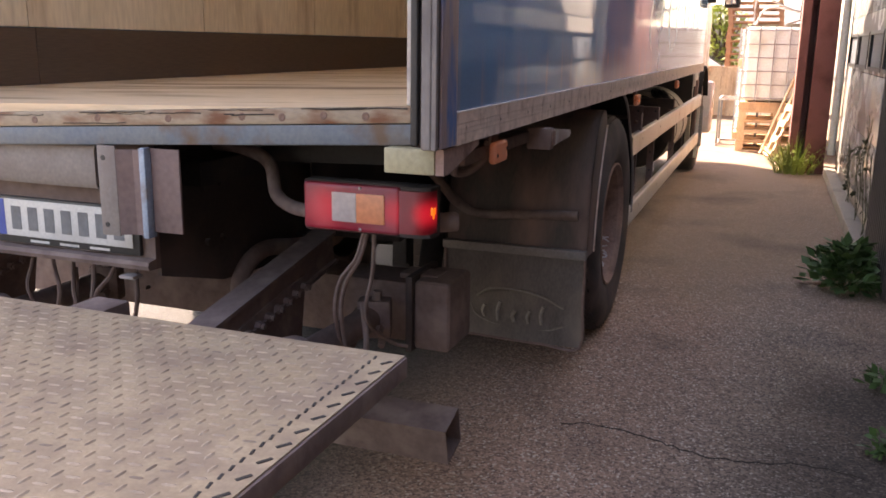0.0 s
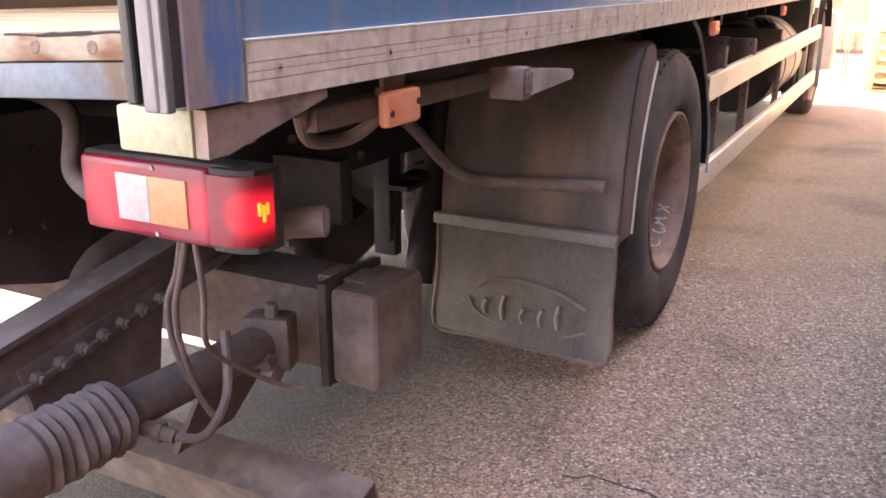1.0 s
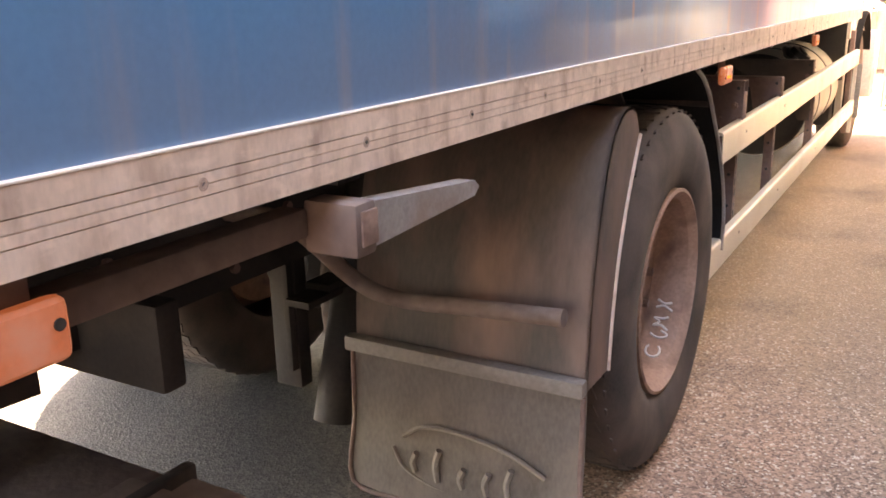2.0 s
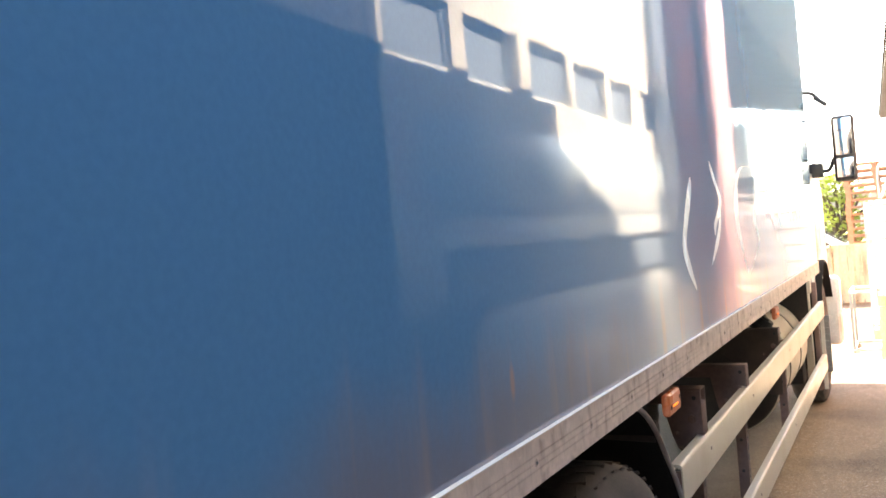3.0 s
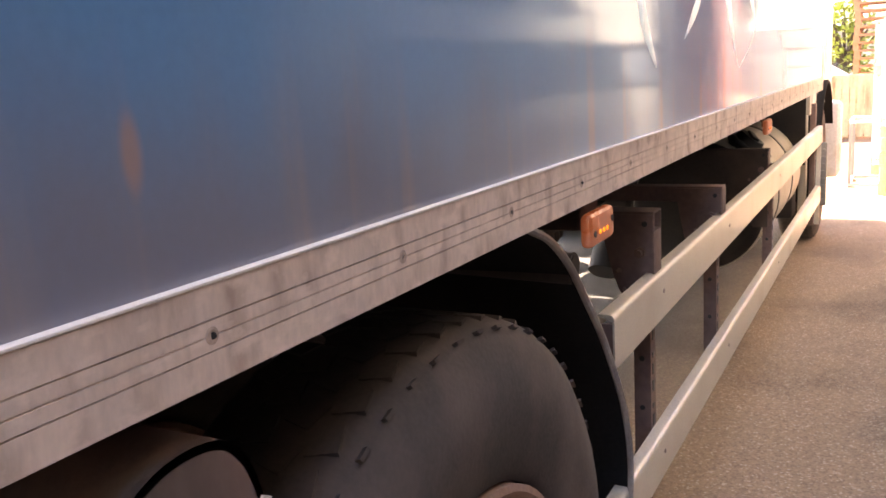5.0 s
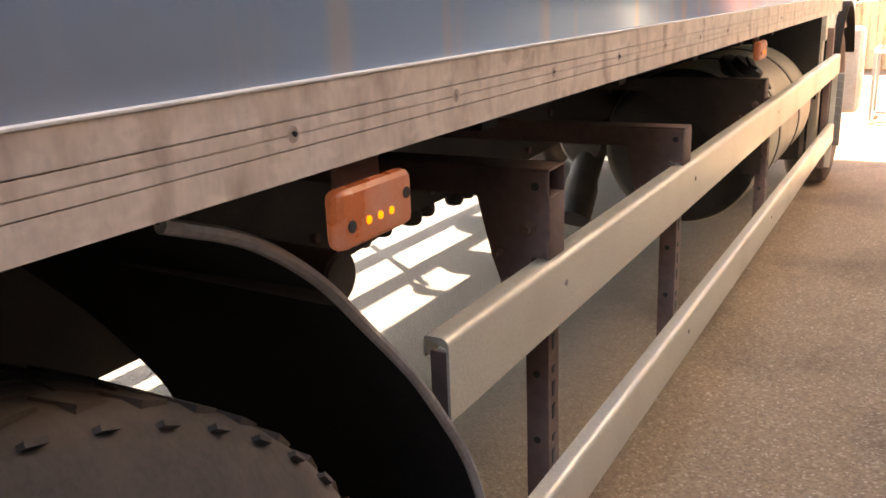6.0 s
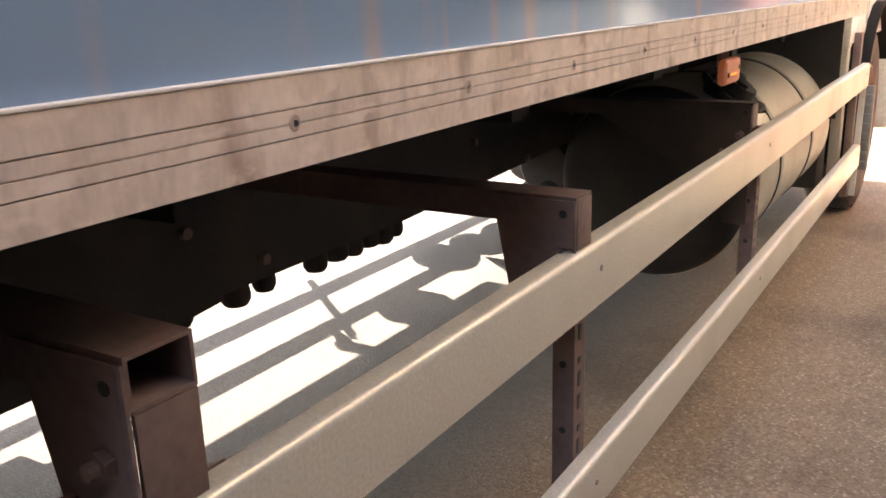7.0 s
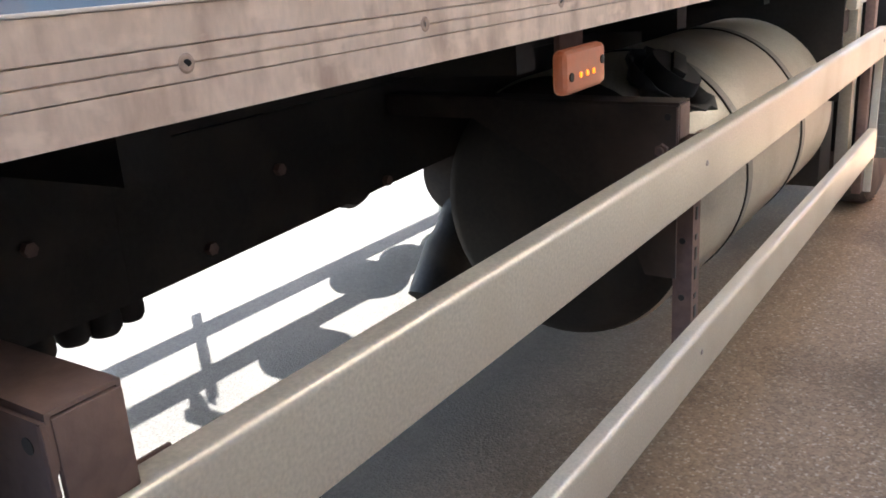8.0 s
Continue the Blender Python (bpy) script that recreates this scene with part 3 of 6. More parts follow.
def thing(name, bm, material, label, category, at=(0, 0, 0), group="", kind=""):
    """A thing of one mesh."""
    ob = new(name, mesh_of(name, bm, material))
    ob.location = at
    return tagged(ob, label, category, group, kind)


GROUND = -0.085


def holder(name, label, category, at=(0, 0, 0), group="", kind=""):
    """An empty that bears the parts of one thing."""
    ob = new(name)
    ob.location = at
    ob.empty_display_size = 0.2
    return tagged(ob, label, category, group, kind)


def B():
    return bmesh.new()


# ---- setting ----
def build_ground():
    bm = B()
    bmesh.ops.create_grid(bm, x_segments=2, y_segments=2, size=400)
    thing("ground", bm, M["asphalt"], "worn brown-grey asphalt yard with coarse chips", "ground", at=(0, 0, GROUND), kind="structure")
    # a jagged crack across the yard beside the truck
    rng, bm, last = random.Random(8), B(), None
    for k in range(46):
        u = k / 45
        x, y = 0.02 + 1.08 * u, 1.44 - 0.08 * u + 0.045 * math.sin(9 * u) + rng.uniform(-0.012, 0.012)
        w = 0.0026 * (0.5 + rng.random()) * (1 - 0.5 * abs(2 * u - 1))
        now = (bm.verts.new((x, y - w, 0.003)), bm.verts.new((x, y + w, 0.003)), bm.verts.new((x, y, -0.01)))
        if last:
            bm.faces.new((last[0], now[0], now[1], last[1]))
            bm.faces.new((last[0], last[2], now[2], now[0])), bm.faces.new((last[1], now[1], now[2], last[2]))
        last = now
    thing("ground_crack", bm, M["crack"], "thin jagged dark crack in the asphalt", "crack", at=(0, 0, GROUND), kind="structure")


WALL_X = 1.45


def build_building():
    """The long low building beside the truck: pale wall with high windows, a white door, dark cladding, a corrugated roof."""
    bm = B()
    x0, x1 = WALL_X, WALL_X + 0.3
    ys = [4.336 + 0.884 * i for i in range(6)]
    door = (4.62, 9.38, 0.1, 2.2)
    # pieces of wall round the door and the six windows
    box(bm, x0, x1, 4.3, door[0], GROUND, door[3])
    box(bm, x0, x1, door[1], 9.5, GROUND, door[3])
    box(bm, x0, x1, door[0], door[1], GROUND, door[2])
    box(bm, x0, x1, 4.3, 9.5, door[3], 2.42)
    box(bm, x0, x1, 4.3, 9.5, 2.80, 5.2)
    edge = 4.3
    for y in ys:
        box(bm, x0, x1, edge, y, 2.42, 2.80)
        edge = y + 0.70
    box(bm, x0, x1, edge, 9.5, 2.42, 2.80)
    thing("wall_east", bm, M["wall"], "pale rendered wall of a low workshop", "wall", kind="structure")
    for i, y in enumerate(ys):
        w = holder("window_%d" % (i + 1), "small high window with pale frame", "window", kind="structure")
        bm = B()
        for a in ((y, y + 0.03, 2.42, 2.80), (y + 0.67, y + 0.70, 2.42, 2.80), (y + 0.03, y + 0.67, 2.42, 2.45), (y + 0.03, y + 0.67, 2.77, 2.80)):
            box(bm, x0 + 0.03, x0 + 0.08, *a)
        part("window_frame", bm, M["cab"], w)
        bm = B()
        box(bm, x0 + 0.05, x0 + 0.06, y + 0.03, y + 0.67, 2.45, 2.77)
        part("pane", bm, M["pane"], w)
    # sectional door with a row of panes
    d = holder("door_1", "pale glossy sectional door with a row of dark panes", "door", kind="structure")
    ya, yb = door[0], door[1]
    for k in range(4):
        z = 0.1 + 0.525 * k
        if k == 2:
            bm = B()
            box(bm, x0 - 0.012, x0 + 0.028, ya, yb, z + 0.003, z + 0.0295)
            part("door_rail", bm, M["door_pale"], d)
            bm = B()
            box(bm, x0 - 0.012, x0 + 0.028, ya, yb, z + 0.36, z + 0.522)
            e = ya
            for j in range(4):
                y = 4.76 + 1.16 * j
                box(bm, x0 - 0.012, x0 + 0.028, e, y, z + 0.03, z + 0.36)
                e = y + 1.03
                pb = B()
                box(pb, x0 + 0.003, x0 + 0.013, y + 0.045, e - 0.045, z + 0.06, z + 0.33)
                part("pane", pb, M["pane"], d)
                fb = B()
                for q in ((y, y + 0.045, z + 0.03, z + 0.36), (e - 0.045, e, z + 0.03, z + 0.36), (y + 0.045, e - 0.045, z + 0.03, z + 0.06), (y + 0.045, e - 0.045, z + 0.33, z + 0.36)):
                    box(fb, x0 - 0.018, x0 + 0.02, *q)
                part("pane_frame", fb, M["black"], d, "black pane frame")
            box(bm, x0 - 0.012, x0 + 0.028, e, yb, z + 0.03, z + 0.36)
            part("door_panel", bm, M["door_pale"], d)
        else:
            bm = B()
            box(bm, x0 - 0.012, x0 + 0.028, ya, yb, z + 0.003, z + 0.522, 0.006)
            part("door_panel", bm, M["door_pale"], d)
    # dark clad stretch south of the pale wall
    bm = B()
    box(bm, x0 + 0.02, x1, -14, 4.3, GROUND, 3.5)
    for i in range(150):
        y = -13.95 + 0.1217 * i
        box(bm, x0 - 0.005, x0 + 0.02, y, y + 0.105, 0.05, 3.5)
    thing("wall_south", bm, M["black_wall"], "dark brown vertical board cladding", "wall", kind="structure")
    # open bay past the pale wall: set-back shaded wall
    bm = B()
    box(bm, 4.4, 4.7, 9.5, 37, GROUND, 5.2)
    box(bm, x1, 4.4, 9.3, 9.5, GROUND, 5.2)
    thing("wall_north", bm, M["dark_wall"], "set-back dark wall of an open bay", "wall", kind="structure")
    # roof with a corrugated eave
    bm = B()
    n = 400
    top, low = [], []
    for i in range(n + 1):
        y = 4.1 + 32.9 * i / n
        w = 0.035 * math.sin(2 * math.pi * y / 0.26)
        for lst, dz in ((top, 0.02), (low, 0.0)):
            lst.append((bm.verts.new((0.72 - 0.0285 * (y - 12.4), y, 5.02 + w + dz)), bm.verts.new((6.5, y, 6.4 + w + dz))))
    for i in range(n):
        bm.faces.new((top[i][0], top[i][1], top[i + 1][1], top[i + 1][0]))
        bm.faces.new((low[i][0], low[i + 1][0], low[i + 1][1], low[i][1]))
        bm.faces.new((top[i][0], top[i + 1][0], low[i + 1][0], low[i][0]))
    thing("roof", bm, M["roof"], "grey corrugated roof sheet with an overhanging eave", "roof", kind="structure")
    bm = B()
    prism(bm, [(0.76 + 0.0285 * 8.3, 4.1), (0.76 - 0.0285 * 24.6, 37), (x0 + 0.02, 37), (x0 + 0.02, 4.1)], "z", 4.93, 4.96)
    thing("trim_1", bm, M["roof"], "grey boarded soffit under the eave", "soffit", kind="structure")
    # downpipe at the wall's end
    bm = B()
    hose(bm, [(0.95, 9.38, 4.9), (1.1, 9.38, 4.75), (1.36, 9.40, 4.5), (1.38, 9.40, 4.0), (1.38, 9.40, 2.0), (1.38, 9.40, 0.15)], 0.045, 14)
    thing("downpipe", bm, M["cab"], "pale round downpipe at the end of the wall", "pipe")
    # red column
    c = holder("steel_column", "red painted steel column standing on the yard", "column", at=(1.12, 9.85, GROUND))
    bm = B()
    # welded box section with a deep slot in its face
    prism(bm, [(-0.20, -0.33), (-0.105, -0.33), (-0.105, 0.11), (-0.03, 0.11), (-0.03, -0.35), (0.20, -0.35), (0.20, 0.45), (-0.20, 0.45)], "z", 0.015, 4.93 - GROUND)
    part("profile", bm, M["red_paint"], c)
    bm = B()
    box(bm, -0.24, 0.24, -0.40, 0.50, 0, 0.015)
    part("foot_plate", bm, M["red_paint"], c)
    # concrete ledge at the door
    bm = B()
    box(bm, 1.31, WALL_X - 0.02, 4.6, 9.3, GROUND, 0.02, 0.012)
    thing("threshold", bm, M["concrete"], "worn concrete ledge along the door", "ledge", kind="structure")


build_ground()
build_building()


# ---- the truck ----
truck = holder("box_truck", "dusty blue box truck parked with its tail lift lowered", "truck", at=(0, 0, -0.046))
RAIL_T, RAIL_B, FRONT, TOP, LEFT = 1.244, 1.169, 7.62, 4.2, -2.5
REAR_END = 0.275


def at_rear(build, *values):
    """Builds parts that are drawn about the rear end's own origin and sets them there."""
    before = set(truck.children)
    build(*values)
    for ob in truck.children:
        if ob not in before:
            ob.location.y += REAR_END


def build_cargo_box():
    body = truck
    bm = B()
    box(bm, -0.04, -0.010, REAR_END - 0.062, FRONT, RAIL_T - 0.01, TOP)
    panel = part("side_panel", bm, M["blue"], body, "glossy blue side panel with road dust")
    # pale cyan streaks along the outlines of five letters: (y, z) along each stroke and its half width
    letters = (
        (([(3.63, 1.715), (3.60, 1.67), (3.535, 1.59), (3.485, 1.515), (3.525, 1.445), (3.60, 1.375)], 0.016), ([(3.95, 1.78), (4.00, 1.73), (4.085, 1.665), (4.07, 1.62), (3.98, 1.57), (3.96, 1.53)], 0.014),
         ([(4.09, 1.66), (4.06, 1.57), (3.96, 1.49), (3.86, 1.435)], 0.013)),
        (([(4.82, 1.80), (4.60, 1.785), (4.48, 1.73), (4.42, 1.64), (4.43, 1.54), (4.50, 1.45), (4.60, 1.36)], 0.019), ([(4.98, 1.745), (4.95, 1.67), (4.86, 1.58), (4.90, 1.53), (4.96, 1.48)], 0.016),
         ([(4.96, 1.49), (4.82, 1.42), (4.61, 1.355)], 0.006)),
        (([(5.46, 1.735), (5.43, 1.67), (5.45, 1.60), (5.50, 1.54)], 0.026), ([(5.71, 1.74), (5.73, 1.66), (5.72, 1.58), (5.75, 1.52)], 0.026)),
        (([(6.24, 1.73), (6.26, 1.66), (6.23, 1.60), (6.27, 1.54)], 0.030), ([(6.60, 1.72), (6.63, 1.64), (6.61, 1.55)], 0.024)),
        (([(7.20, 1.72), (7.22, 1.64), (7.19, 1.55)], 0.034), ([(7.42, 1.71), (7.44, 1.63), (7.42, 1.56)], 0.028)),
    )
    for k, strokes in enumerate(letters):
        for j, (pts, wide) in enumerate(strokes):
            bm = B()
            line = curve([(0.0, y, z) for y, z in pts], 8)
            rings = []
            for i, p in enumerate(line):
                f = i / (len(line) - 1)
                half = 2.3 * wide * (0.12 + math.sin(math.pi * f) ** 0.7 * (0.80 + 0.20 * math.sin(9 * f + 2 * k + j)))
                rings.append([bm.verts.new((-0.0099 + 0.0008 * math.cos(u * math.pi / 2), p[1] + half * u, p[2])) for u in (-1, -0.5, 0, 0.5, 1)])
            for p, q in zip(rings, rings[1:]):
                for i in range(4):
                    bm.faces.new((p[i], p[i + 1], q[i + 1], q[i]))
            part("glue_streak", bm, M["residue"], panel, "pale cyan streak along a letter's outline", 80)
    bm = B()
    box(bm, LEFT + 0.010, LEFT + 0.04, REAR_END - 0.062, FRONT, RAIL_T - 0.01, TOP)
    part("side_panel", bm, M["blue"], body)
    bm = B()
    box(bm, LEFT + 0.04, -0.04, FRONT - 0.04, FRONT, RAIL_T - 0.01, TOP)
    part("front_panel", bm, M["blue"], body)
    # unseen roof; its translucency is added to brighten the lining
    bm = B()
    box(bm, LEFT, 0, REAR_END - 0.10, FRONT + 0.01, TOP, TOP + 0.04)
    part("roof_panel", bm, M["fibreglass"], body, "unseen white fibreglass roof, translucent to brighten the load space")
    # inner lining: cream boards with seams over a brown kick board
    for k, (a, b) in enumerate(((0.225, 1.39), (1.398, 2.685), (2.693, 4.005), (4.013, 5.645), (5.655, FRONT - 0.05))):
        bm = B()
        box(bm, LEFT + 0.04, LEFT + 0.06, a, b, 1.507, TOP - 0.05)
        part("lining_board", bm, M["wood_pale"], body, "cream lining board")
        bm = B()
        box(bm, -0.06, -0.04, a, b, 1.507, TOP - 0.05)
        part("lining_board", bm, M["wood_pale"], body)
    for x0, x1 in ((LEFT + 0.04, LEFT + 0.068), (-0.068, -0.04)):
        for a, b in ((0.225, 1.42), (1.425, FRONT - 0.05)):
            bm = B()
            box(bm, x0, x1, a, b, 1.256, 1.503)
            part("kick_board", bm, M["wood_brown"], body, "brown kick board")
    bm = B()
    box(bm, LEFT + 0.068, -0.068, FRONT - 0.07, FRONT - 0.042, 1.256, TOP - 0.05)
    part("front_lining", bm, M["wood_pale"], body)
    bm = B()
    box(bm, LEFT + 0.04, -0.04, REAR_END - 0.095, FRONT - 0.042, 1.215, 1.254)
    part("load_floor", bm, M["wood_floor"], body, "worn plywood load floor with split edge")


def build_rail(x_out, sign):
    """Lower side rail with three grooves and a row of rivets in recesses."""
    bm = B()
    x = x_out
    i = -0.03 * sign
    prof = [(x + i, RAIL_B), (x, RAIL_B), (x, 1.1936), (x - 0.003 * sign, 1.1937), (x - 0.003 * sign, 1.1947), (x, 1.1949), (x, 1.2052), (x - 0.0015 * sign, 1.2054), (x - 0.0015 * sign, 1.2066), (x, 1.2068),
            (x, 1.2172), (x - 0.003 * sign, 1.2173), (x - 0.003 * sign, 1.2184), (x, 1.2186), (x, RAIL_T), (x - 0.016 * sign, RAIL_T), (x + i, RAIL_T)]
    prism(bm, prof, "y", REAR_END - 0.060, FRONT + 0.01)
    ob = part("side_rail", bm, M["rail"], truck, "weathered pale side rail with rivets")
    for k in range(1, 28):
        y = 0.28 * k
        bm = B()
        if sign > 0:
            lathe(bm, [(0.0070, 0.0), (0.0062, 0.0005), (0.0048, 0.0007), (0.0036, 0.0003), (0.0005, 0.0001)], (x, y, 1.206), "x", 14)
            part("rivet", bm, M["rivet"], ob, "dull brown rivet")
            bm = B()
            rod(bm, (x + 0.0002, y + 0.0004 * (k % 3 - 1), 1.206 + 0.0004 * (k % 2)), (x + 0.0009, y, 1.206), 0.0023 + 0.0003 * (k % 3), seg=10)
            part("rivet_core", bm, M["black"], ob, "dark hole of the rivet")
        else:
            bm.free()
    # pale lip puts the highlight of the rail's top edge into its colour
    bm = B()
    box(bm, min(x - 0.0095 * sign, x + 0.0010 * sign), max(x - 0.0095 * sign, x + 0.0010 * sign), REAR_END - 0.060, FRONT + 0.01, RAIL_T + 0.0002, RAIL_T + 0.0030, 0.0010)
    part("rail_lip", bm, M["lip"], ob, "pale top lip that paints the rail's edge highlight")


def build_rear_frame():
    for side, o in ((0.0, -1), (LEFT, 1)):
        def slat(name, a, b, y0, y1, z0, material, label, bevel):
            bm = B()
            u, v = side + o * a, side + o * b
            box(bm, min(u, v), max(u, v), y0, y1, z0, TOP, bevel, 3)
            return part(name, bm, material, truck, label)
        slat("corner_post", 0.004, 0.06, -0.19, -0.064, 1.176, M["rear_plate"], "dark corner post core", 0.004)
        slat("corner_profile", -0.002, 0.0038, -0.168, -0.0665, 1.172, M["profile"], "mauve-grey worn corner profile", 0.002)
        slat("corner_rib", 0.010, 0.034, -0.204, -0.1905, 1.172, M["rib"], "dull pale aluminium rib", 0.006)
        slat("corner_rib", -0.001, 0.016, -0.2005, -0.186, 1.172, M["rib"], "dull pale aluminium rib", 0.0035)
        slat("door_seal", 0.040, 0.058, -0.206, -0.1905, 1.18, M["black"], "black rubber door seal", 0.006)
        slat("door_jamb", 0.0605, 0.10, -0.125, -0.064, 1.263, M["steel"], "worn grey jamb", 0.004)
    bm = B()
    box(bm, LEFT + 0.062, -0.062, -0.115, -0.03, 1.172, 1.222, 0.006)
    part("rear_sill", bm, M["sill"], truck, "pale blue-grey steel sill")
    bm = B()
    box(bm, LEFT + 0.062, -0.062, -0.118, -0.096, 1.223, 1.262, 0.006)
    sill = part("edge_strip", bm, M["edge_cream"], truck, "cream split plywood edge with rusty bolts")
    for k, x in enumerate((-0.205, -0.315, -0.428, -0.541, -0.76, -0.985, -1.199, -1.42, -1.64, -1.86, -2.08, -2.28)):
        bm = B()
        lathe(bm, [(0.010, -0.1170), (0.010, -0.1185), (0.007, -0.1195), (0.004, -0.1185)], (x, 0, 1.240 + 0.003 * (k % 2)), "y", 12)
        part("bolt", bm, M["rust"], sill, "rusty bolt head")
    # splits in the ply edge: jagged dark grooves along the grain
    rng = random.Random(12)
    for k in range(14):
        x, z = -0.10 - 0.16 * k * (0.6 + 0.5 * rng.random()), rng.choice((1.2475, 1.2535, 1.2585, 1.229))
        if x < LEFT + 0.2:
            continue
        bm, pts = B(), []
        for j in range(7):
            pts.append((x - 0.028 * j * (0.7 + 0.6 * rng.random()), -0.1183, z + rng.uniform(-0.002, 0.002)))
        hose(bm, pts, rng.uniform(0.0009, 0.0020), 5, 2)
        part("split", bm, M["crack"], sill, "dark split in the wood")
    for k in range(9):
        x = -0.09 - 0.22 * k
        bm, pts = B(), []
        for j in range(6):
            pts.append((x - 0.035 * j, -0.098 + 0.004 * j + rng.uniform(-0.003, 0.003) + 0.003 * (k % 3), 1.2545))
        hose(bm, pts, 0.0016, 5, 2)
        part("split", bm, M["crack"], sill, "dark split in the wood")
    bm = B()
    box(bm, -0.150, -0.025, -0.14, -0.02, 1.108, 1.167, 0.005)
    part("buffer_block", bm, M["block"], truck, "yellowed white buffer block")
    bm = B()
    prism(bm, [(-0.135, 1.108), (-0.10, 1.108), (0.115, 1.155), (0.115, 1.1675), (-0.135, 1.1675)], "x", -0.0245, -0.004)
    part("wedge", bm, M["wedge"], truck, "pinkish brown stained wedge plate")


build_cargo_box()
build_rail(0.0, 1)
build_rail(LEFT, -1)
at_rear(build_rear_frame)


def build_chassis():
    for x0, x1 in ((-0.90, -0.83), (-1.67, -1.60)):
        bm = B()
        o = -1 if x0 < -1.2 else 1
        web = x1 if o > 0 else x0
        inner = x0 if o > 0 else x1
        d = -0.008 * o
        prism(bm, [(web, 0.715), (web, 0.99), (inner, 0.99), (inner, 0.98), (web + d, 0.98), (web + d, 0.725), (inner, 0.725), (inner, 0.715)], "y", REAR_END + 0.75, 5.25)
        loft(bm, [[(x, y, z) for x, z in ((web, b), (web, 0.99), (inner, 0.99), (inner, 0.98), (web + d, 0.98), (web + d, b + 0.01), (inner, b + 0.01), (inner, b))]
                  for y, b in ((5.2505, 0.715), (6.3, 0.757), (9.9, 0.757))])
        rail = part("chassis_rail", bm, M["dark"], truck, "black dusty chassis rail")
        if o > 0:
            for k in range(22):
                bm = B()
                y = 1.0 + 0.31 * k + 0.05 * ((k * 7) % 3)
                rod(bm, (x1 - 0.002, y, 0.76 + 0.11 * (k % 2)), (x1 + 0.014, y, 0.76 + 0.11 * (k % 2)), 0.013, seg=6)
                part("bolt", bm, M["bracket"], rail)
    bm = B()
    prism(bm, [(3.3, 0.662), (4.25, 0.668), (4.6, 0.702), (4.6, 0.7145), (3.3, 0.7145)], "x", -0.905, -0.832)
    part("rail_doubler", bm, M["dark"], truck)
    for k in range(9):
        y = 0.62 + 0.86 * k
        bm = B()
        box(bm, LEFT + 0.35, -0.32, y, y + 0.07, 1.06, 1.165)
        part("cross_bearer", bm, M["dark"], truck)
    for x0, x1 in ((-0.9, -0.83), (-1.67, -1.6)):
        bm = B()
        box(bm, x0, x1, REAR_END + 0.1, FRONT, 0.992, 1.06)
        part("sub_frame", bm, M["dark"], truck)
    bm = B()
    box(bm, LEFT + 0.06, -0.05, REAR_END, FRONT, 1.166, 1.213)
    part("floor_underside", bm, M["dark"], truck)
    # hose and bolts along the inside of the chassis
    bm = B()
    hose(bm, [(-0.95, 1.6, 0.78), (-0.95, 2.6, 0.75), (-0.95, 3.6, 0.78), (-0.95, 4.3, 0.74), (-0.95, 5.0, 0.77), (-0.95, 5.8, 0.75)], 0.022)
    part("air_hose", bm, M["dark"], truck)
    for k, y in enumerate((4.40, 4.50, 4.66, 4.75, 4.93, 5.01, 5.08, 5.145, 5.205, 5.262)):
        bm = B()
        r = 0.028 + 0.003 * (k % 3)
        lathe(bm, [(r * 0.9, 0.05), (r, 0.03), (r * 0.97, 0.015), (r * 0.75, 0.004), (0.001, 0.0)], (-0.862, y, 0.664 + 0.006 * (k % 2)), "z", 16)
        part("flange_bolt", bm, M["dark"], truck)
    bm = B()
    box(bm, -2.39, -1.80, 3.55, 5.07, 0.46, 1.12, 0.02)
    part("tool_box", bm, M["dark"], truck, "dark tool box under the far side")
    bm = B()
    rod(bm, (-0.62, 3.215, 1.05), (-0.065, 3.215, 1.035), 0.029, seg=24)
    rod(bm, (-0.075, 3.215, 1.0353), (-0.062, 3.215, 1.035), 0.025, seg=24)
    part("carrier_stub", bm, M["rear_plate"], truck, "dark round mudguard carrier end")
    # rear axle and gearbox
    bm = B()
    rod(bm, (LEFT + 0.3, 2.66, 0.53), (-0.3, 2.66, 0.53), 0.075)
    lathe(bm, [(0.08, -0.24), (0.19, -0.17), (0.23, 0), (0.19, 0.17), (0.08, 0.24)], (-1.25, 2.66, 0.53), "y", 24)
    part("rear_axle", bm, M["dark"], truck)
    bm = B()
    rod(bm, (-1.25, 3.0, 0.57), (-1.25, 7.2, 0.72), 0.05)
    part("prop_shaft", bm, M["dark"], truck)
    bm = B()
    box(bm, -1.6, -0.9, 7.4, 9.6, 0.45, 1.0, 0.08)
    part("engine", bm, M["dark"], truck)
    for x in (-0.80, -1.73):
        bm = B()
        for k in range(4):
            box(bm, x - 0.04, x + 0.04, 2.66 - 0.75 + 0.09 * k, 2.66 + 0.75 - 0.09 * k, 0.60 + 0.022 * k, 0.618 + 0.022 * k)
        part("leaf_spring", bm, M["dark"], truck)


